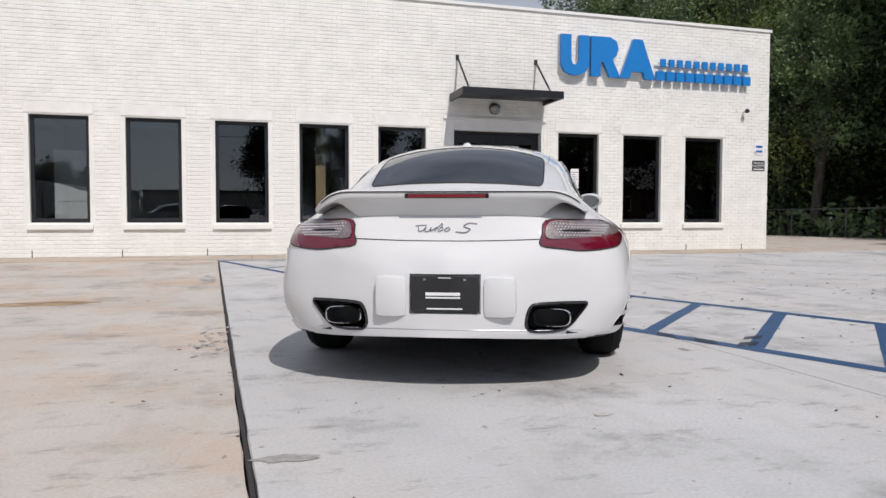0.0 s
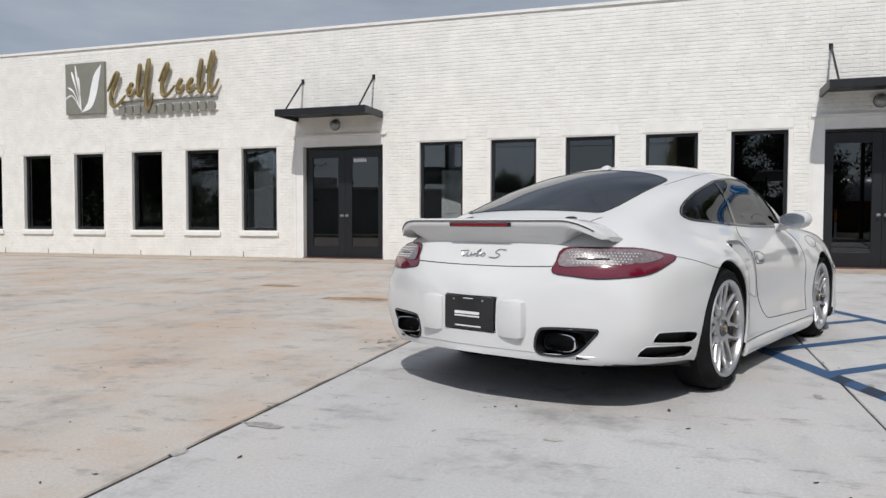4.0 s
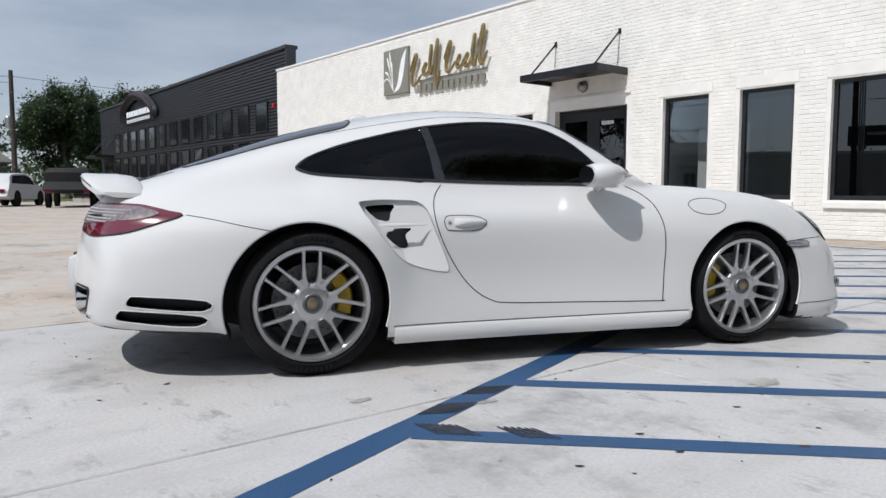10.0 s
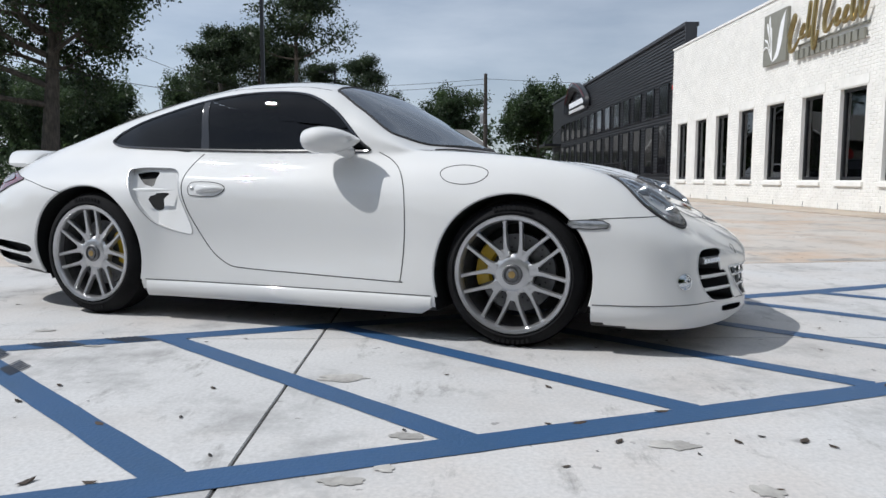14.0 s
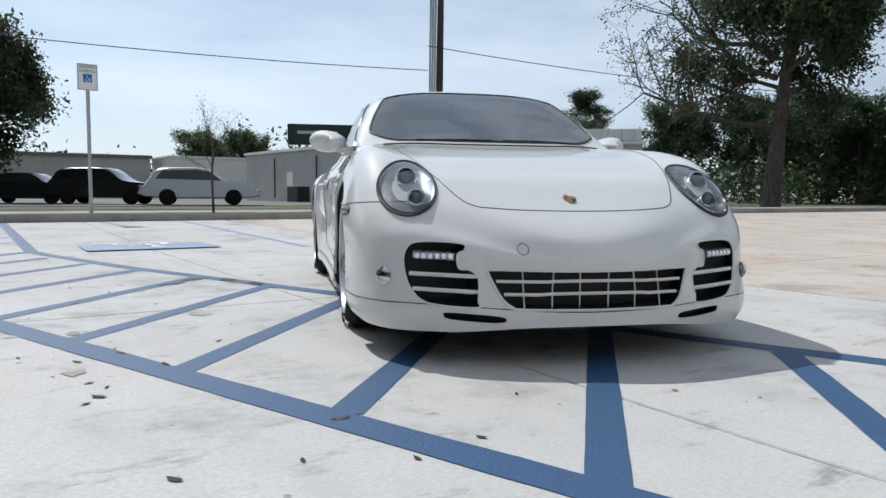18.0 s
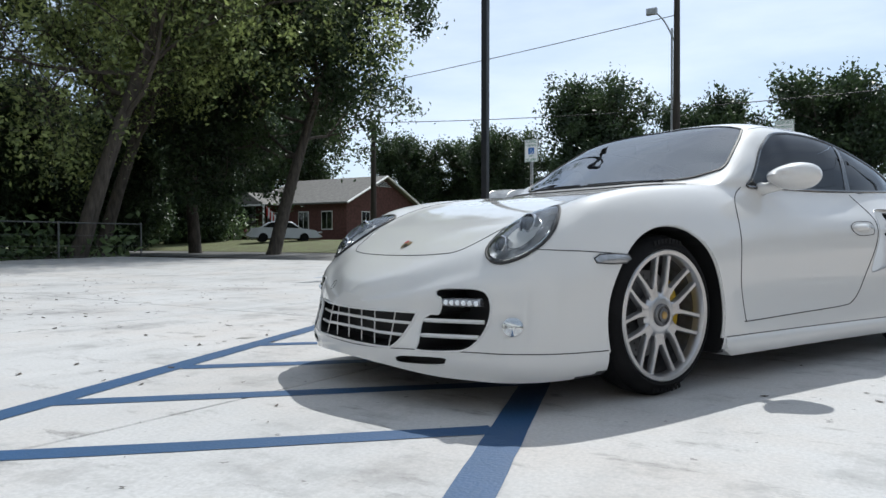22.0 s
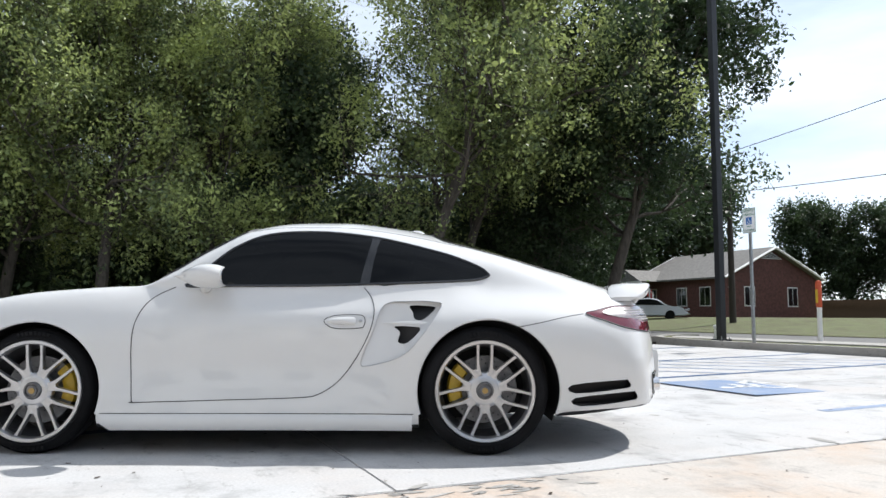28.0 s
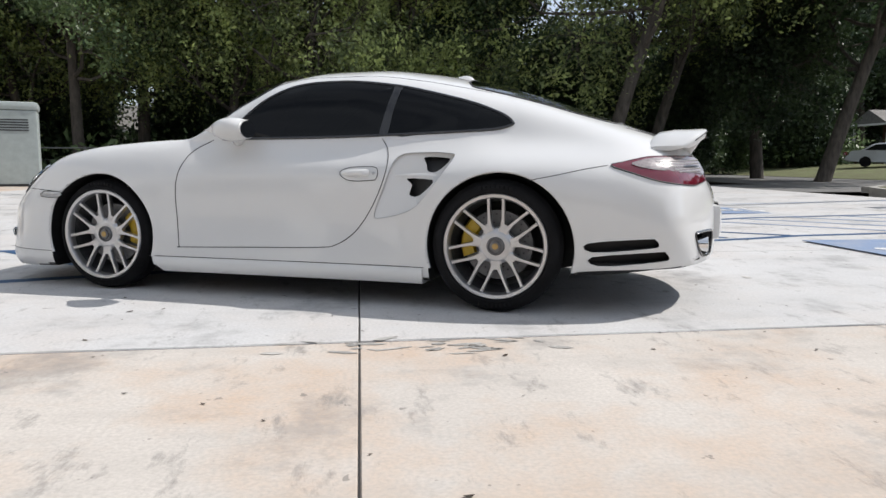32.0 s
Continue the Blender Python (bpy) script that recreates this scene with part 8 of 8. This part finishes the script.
def cottage(name, m, w, d, wall_h, ridge_h, wall, label, porch):
    ob = empty(name, m, label, "house")
    bm = bmesh.new()
    o = [(-d / 2, 0), (d / 2, 0), (d / 2, wall_h), (0, ridge_h), (-d / 2, wall_h)]
    add_prism(bm, o, -w / 2, w / 2, Matrix(((0, 0, 1, 0), (1, 0, 0, 0), (0, 1, 0, 0), (0, 0, 0, 1))))
    part("wall", bm, wall, ob)
    rf = None
    for s in (-1, 1):
        bm = bmesh.new()
        ov = 0.45
        k = (ridge_h - wall_h) / (d / 2)
        q = [(0.0, ridge_h + 0.06), (s * (d / 2 + ov), wall_h - k * ov + 0.06)]
        for x0 in ((-w / 2 - ov),):
            vs = [bm.verts.new((x, y, z + t)) for t in (0, 0.14) for x in (x0, -x0) for y, z in q]
            for f in ((0, 1, 3, 2), (4, 6, 7, 5), (0, 4, 5, 1), (2, 3, 7, 6), (1, 5, 7, 3), (0, 2, 6, 4)):
                bm.faces.new([vs[i] for i in f])
        rf = part("roof", bm, "shingle", ob)
    for x in (-w * 0.3, -w * 0.05, w * 0.3):
        for s in (-1, 1):
            wn = part("window", box(x - 0.6, x + 0.6, s * d / 2 - 0.03, s * d / 2 + 0.03, 0.85, 2.4), "trim_white", ob)
            for e in (-1, 1):
                part("pane", box(x + e * 0.28 - 0.25, x + e * 0.28 + 0.25, s * d / 2 - 0.045, s * d / 2 + 0.045, 0.93, 2.32), "glass_dark", wn)
    for s in (-1, 1):
        for y in (-d * 0.22, d * 0.25):
            wn = part("window", box(s * w / 2 - 0.03, s * w / 2 + 0.03, y - 0.55, y + 0.55, 0.85, 2.4), "trim_white", ob)
            for e in (-1, 1):
                part("pane", box(s * w / 2 - 0.045, s * w / 2 + 0.045, y + e * 0.255 - 0.225, y + e * 0.255 + 0.225, 0.93, 2.32), "gloss_black", wn)
        bm = bmesh.new()
        add_prism(bm, [(-1.1, ridge_h - 0.75), (1.1, ridge_h - 0.75), (0.0, ridge_h - 0.22)], s * w / 2 - 0.05, s * w / 2 + 0.05, Matrix(((0, 0, 1, 0), (1, 0, 0, 0), (0, 1, 0, 0), (0, 0, 0, 1))))
        vent = part("gable_vent", bm, "trim_white", ob, "white slatted gable vent")
        for k in range(4):
            part("vent_slat", box(s * w / 2 - 0.07, s * w / 2 + 0.07, -0.85 + 0.2 * k, 0.85 - 0.2 * k, ridge_h - 0.70 + 0.1 * k, ridge_h - 0.64 + 0.1 * k), "seam", vent)
        for e in (-1, 1):
            run = [(s * (w / 2 + 0.47), 0.0, ridge_h + 0.12), (s * (w / 2 + 0.47), e * (d / 2 + 0.45), wall_h - 0.45 * (ridge_h - wall_h) / (d / 2) + 0.12)]
            part("barge_board", tube(run, 0.10, 4), "trim_white", ob)
    if porch:
        bm = bmesh.new()
        add_prism(bm, [(w * 0.18, wall_h - 0.1), (w * 0.56, wall_h - 0.1), (w * 0.37, wall_h + 0.95)], -d / 2 - 2.3, -d * 0.2, Matrix(((1, 0, 0, 0), (0, 0, -1, 0), (0, 1, 0, 0), (0, 0, 0, 1))))
        part("porch_roof", bm, "shingle", ob)
        part("porch_trim", box(w * 0.16, w * 0.58, d / 2 + 2.28, d / 2 + 2.36, wall_h - 0.24, wall_h - 0.1), "trim_white", ob)
        for x in (w * 0.2, w * 0.54):
            part("porch_post", box(x - 0.06, x + 0.06, d / 2 + 2.0, d / 2 + 2.12, 0, wall_h - 0.1), "trim_white", ob)
    return ob


cottage("brick_house", pose(44.0, -40.2, 0.72), 10.5, 9.7, 3.1, 5.35, "red_brick", "red brick bungalow with a grey shingle roof and white trim", True)
cottage("wooden_house", pose(50, 18, 0, 0, 0, 100), 12, 7, 2.8, 4.4, "shingle", "low grey house half hidden by trees", True)
cottage("wooden_house", pose(52, 2, 0, 0, 0, 80), 12, 7, 2.8, 4.6, "grey_wall", "low grey house behind the trees", False)
cottage("garden_shed", pose(36.5, 41, 0, 0, 0, 40), 3.2, 2.6, 2.2, 3.2, "grey_wall", "small pale shed among the trees", False)
cottage("brick_house", pose(-70, 5.3, 0, 0, 0, -50), 10, 8, 3.4, 5.7, "stone_wall", "grey-brown house with white gables beyond the lot", False)
cottage("brick_house", pose(-72, -20, 0, 0, 0, 60), 18, 9, 4.6, 7.5, "stone_wall", "two-storey grey-brown house by the road", False)
cottage("wooden_house", pose(62, -46, 0, 0, 0, 10), 9, 6, 2.6, 4.2, "fence_wood", "low brown outbuilding beyond the lawn", False)

fl = empty("house_flag", pose(45.5, -34.2, 2.5, 0, 0, 40), "red and white striped flag on a slanted pole", "flag")
part("flag_pole", tube([(0, 0, 0), (0.9, 0, 1.1)], 0.03, 6), "trim_white", fl)
for k in range(6):
    part("flag_stripe", box(0.05 + 0.13 * k, 0.18 + 0.13 * k, -0.01, 0.01, -0.55 + 0.16 * k, 0.35 + 0.14 * k), "red_plastic" if k % 2 else "sign_white", fl)

# chain-link fence at the edge of the trees
cf = empty("chain_link_fence", Matrix(), "grey chain-link fence along the edge of the trees", "fence")
for k in range(15):
    y = -6 + 2.9 * k
    part("post", tube([(22.95, y, -0.2), (22.95, y, 1.25)], 0.03, 7), "fence_grey", cf)
for z in (0.12, 0.45, 0.8, 1.2):
    part("rail" if z > 1 else "wire", tube([(22.95, -6, z), (22.95, 34.6, z)], 0.024 if z > 1 else 0.006, 6), "fence_grey", cf)

# portable toilet
pt = empty("portable_toilet", pose(18.2, 14.4, 0.06, 0, 0, 200), "grey-green portable toilet cabin with a domed roof", "toilet cabin")
part("cabin", box(-0.56, 0.56, -0.56, 0.56, 0.05, 2.05, 0.03), "toilet_grey", pt)
part("cabin_roof", box(-0.6, 0.6, -0.6, 0.6, 2.05, 2.28, 0.09), "toilet_grey", pt, smooth=True)
part("cabin_door", box(-0.42, 0.42, -0.60, -0.555, 0.12, 1.95, 0.015), "toilet_grey", pt)
for k in range(5):
    part("vent_slat", box(0.555, 0.575, -0.35, 0.35, 1.5 + 0.07 * k, 1.53 + 0.07 * k), "seam", pt)
part("skid", box(-0.6, 0.6, -0.62, 0.62, 0.0, 0.07), "seam", pt)


# ---- parked vehicles ----
def vehicle(name, m, profile, width, paint_key, glass, label, wheel_r, axles, cat="car"):
    """A parked car from its side outline; glass is the outline of the side windows."""
    ob = empty(name, m, label, cat, "parked cars")
    bm = bmesh.new()
    o = [(p.x, p.y) for p in smooth_line([(a, b, 0) for a, b in profile], 3, True)]
    top = max(b for _, b in o)
    rows = []
    for f, k in ((-1, 0.93), (-0.92, 1.0), (0.92, 1.0), (1, 0.93)):
        mid_z = sum(b for _, b in o) / len(o)
        rows.append([bm.verts.new((a * (0.985 if abs(f) == 1 else 1), f * width / 2 * (1 - 0.16 * max(0, (b - 0.9) / (top - 0.9)) if top > 0.95 else 1), mid_z + (b - mid_z) * k)) for a, b in o])
    for a, b in zip(rows, rows[1:]):
        for j in range(len(a)):
            bm.faces.new((a[j], a[(j + 1) % len(a)], b[(j + 1) % len(a)], b[j]))
    bm.faces.new(rows[0])
    bm.faces.new(rows[-1][::-1])
    part("body", bm, paint_key, ob, smooth=True)
    for s in (-1, 1):
        bm = bmesh.new()
        vs = [bm.verts.new((a, s * (width / 2 * (1 - 0.16 * max(0, (b - 0.9) / (top - 0.9))) + 0.004), b)) for a, b in glass]
        bm.faces.new(vs)
        part("side_window", bm, "gloss_black", ob)
        for ax in axles:
            wh = part("wheel", add_lathe(bmesh.new(), [(wheel_r * 0.6, -0.1), (wheel_r, -0.1), (wheel_r, 0.1), (wheel_r * 0.62, 0.11), (wheel_r * 0.6, 0.08)], 22, pose(ax, s * (width / 2 - 0.09), wheel_r, 90 * s)), "rubber", ob, smooth=True)
            part("rim", add_lathe(bmesh.new(), [(wheel_r * 0.6, 0.07), (wheel_r * 0.55, 0.10), (0.05, 0.09), (0.001, 0.1)], 14, pose(ax, s * (width / 2 - 0.09), wheel_r, -90 * s)), "galv", wh, smooth=True)
    xf, xr = max(a for a, _ in o), min(a for a, _ in o)
    for s in (-1, 1):
        part("headlight", box(xf - 0.22, xf - 0.02, s * width * 0.36 - 0.14, s * width * 0.36 + 0.14, 0.62, 0.76, 0.03), "lamp_bowl", ob)
        part("tail_light", box(xr + 0.02, xr + 0.18, s * width * 0.38 - 0.12, s * width * 0.38 + 0.12, 0.7, 0.9, 0.03), "tail_red", ob)
    return ob


for k, c in (("car_silver", (0.42, 0.43, 0.44)), ("car_black", (0.012, 0.013, 0.016)), ("car_white", (0.7, 0.7, 0.7)), ("car_grey", (0.12, 0.125, 0.13))):
    M[k] = plain(k, c, 0.3, 0.3 if k != "car_white" else 0.0, coat=1.0)
SEDAN = [(-2.3, 0.30), (-2.35, 0.75), (-2.2, 0.98), (-1.65, 1.03), (-1.0, 1.40), (0.0, 1.46), (0.55, 1.38), (1.2, 0.98), (2.1, 0.84), (2.32, 0.6), (2.3, 0.28)]
SEDAN_GLASS = [(-1.5, 1.02), (-0.95, 1.34), (0.0, 1.39), (0.5, 1.32), (1.0, 0.98)]
SUV = [(-2.35, 0.38), (-2.4, 0.95), (-2.2, 1.2), (-1.8, 1.66), (-0.2, 1.74), (0.45, 1.62), (1.1, 1.14), (2.2, 0.98), (2.4, 0.7), (2.35, 0.36)]
SUV_GLASS = [(-1.95, 1.2), (-1.65, 1.58), (-0.2, 1.64), (0.4, 1.54), (0.9, 1.14)]
vehicle("sedan", pose(37.6, -27.2, 0.55, 0, 0, -128), SEDAN, 1.8, "car_silver", SEDAN_GLASS, "silver sedan parked before the brick house", 0.32, (-1.45, 1.35))
vehicle("suv", pose(-34.5, 0.2, 0.08, 0, 0, 95), SUV, 1.95, "car_black", SUV_GLASS, "black sport utility vehicle parked in the lot", 0.37, (-1.45, 1.45))
vehicle("sedan", pose(-40.0, -5.8, 0.0, 0, 0, 100), SEDAN, 1.8, "car_grey", SEDAN_GLASS, "dark grey sedan on the far street", 0.32, (-1.45, 1.35))
vehicle("suv", pose(-44.0, 0.4, 0.0, 0, 0, 70), SUV, 1.95, "car_white", SUV_GLASS, "white sport utility vehicle parked far off", 0.37, (-1.45, 1.45))
vehicle("suv", pose(-1.4, -29.2, 0.05, 0, 0, 150), SUV, 1.95, "car_black", SUV_GLASS, "black sport utility vehicle in the far lot", 0.37, (-1.45, 1.45))
vehicle("suv", pose(-5.0, -26.0, 0.05, 0, 0, 165), SUV, 1.95, "car_silver", SUV_GLASS, "silver sport utility vehicle in the far lot", 0.37, (-1.45, 1.45))
vehicle("sedan", pose(6.4, -37.0, 0.05, 0, 0, 100), SEDAN, 1.8, "car_white", SEDAN_GLASS, "white sedan behind the yellow bollards", 0.32, (-1.45, 1.35))
vehicle("sedan", pose(1.7, -31.0, 0.05, 0, 0, 150), SEDAN, 1.8, "car_black", SEDAN_GLASS, "black sedan in the far lot", 0.32, (-1.45, 1.35))
TRUCK = [(-2.4, 0.75), (-2.45, 1.25), (-2.38, 1.84), (-0.6, 1.90), (0.9, 1.92), (1.1, 1.45), (2.3, 1.35), (2.4, 0.8)]
vehicle("pickup_truck", pose(-35.3, 10.1, 0.0, 0, 0, 163), TRUCK, 2.1, "truck_black", [(-0.45, 1.5), (-0.42, 1.88), (0.8, 1.88), (0.95, 1.5)], "black high military-style pickup truck on large tyres", 0.48, (-1.5, 1.6), "truck")
vehicle("suv", pose(-40.0, 7.9, 0.0, 0, 0, 150), SUV, 1.95, "car_white", SUV_GLASS, "white off-road vehicle beside the dark truck", 0.42, (-1.45, 1.45))
stp = empty("stop_sign", pose(-38.6, -2.2, 0, 0, 0, -75), "red eight-sided stop sign on a steel post", "sign")
part("post", tube([(0, 0, 0), (0, 0, 2.3)], 0.035, 8), "galv", stp)
part("sign_plate", add_lathe(bmesh.new(), [(0.40, 0.0), (0.40, 0.02)], 8, pose(0, -0.03, 2.2, 90) @ Matrix.Rotation(radians(22.5), 4, "Z")), "red_plastic", stp)
lettering("sign_words", "STOP", 0.26, 0.01, "sign_white", stp, pose(0, -0.06, 2.11, 90))

# ---- dry leaves and bits on the slabs ----
def scatter(n, x0, x1, y0, y1, size, seed):
    r = np.random.default_rng(seed)
    bm = bmesh.new()
    for _ in range(n):
        x, y, a, s = r.uniform(x0, x1), r.uniform(y0, y1), r.uniform(0, 6.28), size * r.uniform(0.5, 1.4)
        z = ground_z(y) + 0.003
        c, q = math.cos(a), math.sin(a)
        curl = s * r.uniform(0.1, 0.5)
        pts = ((-1, 0, 0.3), (-0.3, -0.45, 0.0), (0.5, -0.35, 0.1), (1, 0, 0.6), (0.4, 0.4, 0.15), (-0.4, 0.42, 0.0))
        vs = [bm.verts.new((x + s * (c * u - q * v), y + s * (q * u + c * v), z + curl * w)) for u, v, w in pts]
        bm.faces.new(vs)
    return bm


M["dry_leaf"] = mat("dry_leaf", (0.055, 0.038, 0.026), 0.8, vary=0.4, scale=3, bump=0.2)
tagged(part("fallen_leaves", scatter(230, -3, 10, -3, 13, 0.014, 3), "dry_leaf"), "scattered dry brown leaves on the concrete", "leaves", kind="stuff")
tagged(part("fallen_leaves", scatter(420, 6, 22, 2, 14, 0.026, 4), "dry_leaf"), "drift of dry leaves near the trees", "leaves", kind="stuff")
tagged(part("fallen_leaves", scatter(140, -16, 3, 4, 13.4, 0.016, 5), "dry_leaf"), "sparse dry leaves on the stained slabs", "leaves", kind="stuff")

tagged(part("fallen_leaves", scatter(300, 3.6, 13, -3.5, 9, 0.02, 9), "dry_leaf"), "dry leaves and bits blown across the aisle", "leaves", kind="stuff")
tagged(part("fallen_leaves", scatter(110, 3.4, 8.5, 0.2, 8.6, 0.024, 12), "dry_leaf"), "curled dry leaves beside the access aisle", "leaves", kind="stuff")
tagged(part("grit", scatter(420, -5, 10, -2, 13, 0.010, 6), "joint"), "tiny dark bits of grit and twig on the concrete", "grit", kind="stuff")

# ---- painted bricks of the front wall ----
BL, BH, BG = 0.205, 0.067, 0.009


def free_runs(x0, x1, z0, z1):
    """The stretches of one brick that are left beside the openings."""
    if z1 > roof_z(x1) - 0.01:
        return []
    runs = [(x0, x1)]
    for a, b, h0, h1 in holes:
        h1 = h1 + 0.21 if h0 > 0.1 else h1 + 0.03
        if z1 > h0 - 0.14 and z0 < h1:
            a, b = a - 0.065, b + 0.065
            runs = [q for p, r in runs for q in ((p, min(r, a)), (max(p, b), r)) if q[1] - q[0] > 0.025]
    return runs


verts, faces, near = [], [], []
rb = np.random.default_rng(11)
row = 0
z = 0.07
while z < 5.36:
    x = X0 + 0.004 - (BL / 2 if row % 2 else 0)
    while x < X1:
        for a, b in free_runs(max(x, X0), min(x + BL - BG, X1), z, z + BH):
            if -1.12 < a < -0.57 and z < 2.6 and len(near) < 150 or 0.47 < a < 1.0 and z < 2.6 and len(near) < 296:
                near.append((a, b, z))
            else:
                d = FACE_Y + rb.uniform(-0.0015, 0.002)
                k = len(verts)
                e = 0.005
                verts += [(a, FACE_Y + 0.0085, z), (b, FACE_Y + 0.0085, z), (b, FACE_Y + 0.0085, z + BH), (a, FACE_Y + 0.0085, z + BH), (a + e, d, z + e), (b - e, d, z + e), (b - e, d, z + BH - e), (a + e, d, z + BH - e)]
                faces += [(k + 4, k + 5, k + 6, k + 7), (k, k + 1, k + 5, k + 4), (k + 1, k + 2, k + 6, k + 5), (k + 2, k + 3, k + 7, k + 6), (k + 3, k, k + 4, k + 7)]
        x += BL
    z += BH + BG
    row += 1
me = bpy.data.meshes.new("brickwork")
me.from_pydata(verts, [], faces)
tagged(part_mesh("brickwork", me, "brick_white", white_house), kind="stuff")
shared = {}
for a, b, z in near:
    w = round(b - a, 3)
    if w not in shared:
        e = 0.005
        me = bpy.data.meshes.new("brick")
        me.from_pydata([(0, 0.0085, 0), (w, 0.0085, 0), (w, 0.0085, BH), (0, 0.0085, BH), (e, 0, e), (w - e, 0, e), (w - e, 0, BH - e), (e, 0, BH - e)], [], [(4, 5, 6, 7), (0, 1, 5, 4), (1, 2, 6, 5), (2, 3, 7, 6), (3, 0, 4, 7)])
        me.materials.append(M["brick_white"])
        shared[w] = me
    ob = new("brick", shared[w])
    ob.parent = white_house
    ob.location = (a, FACE_Y + rb.uniform(-0.0015, 0.002), z)
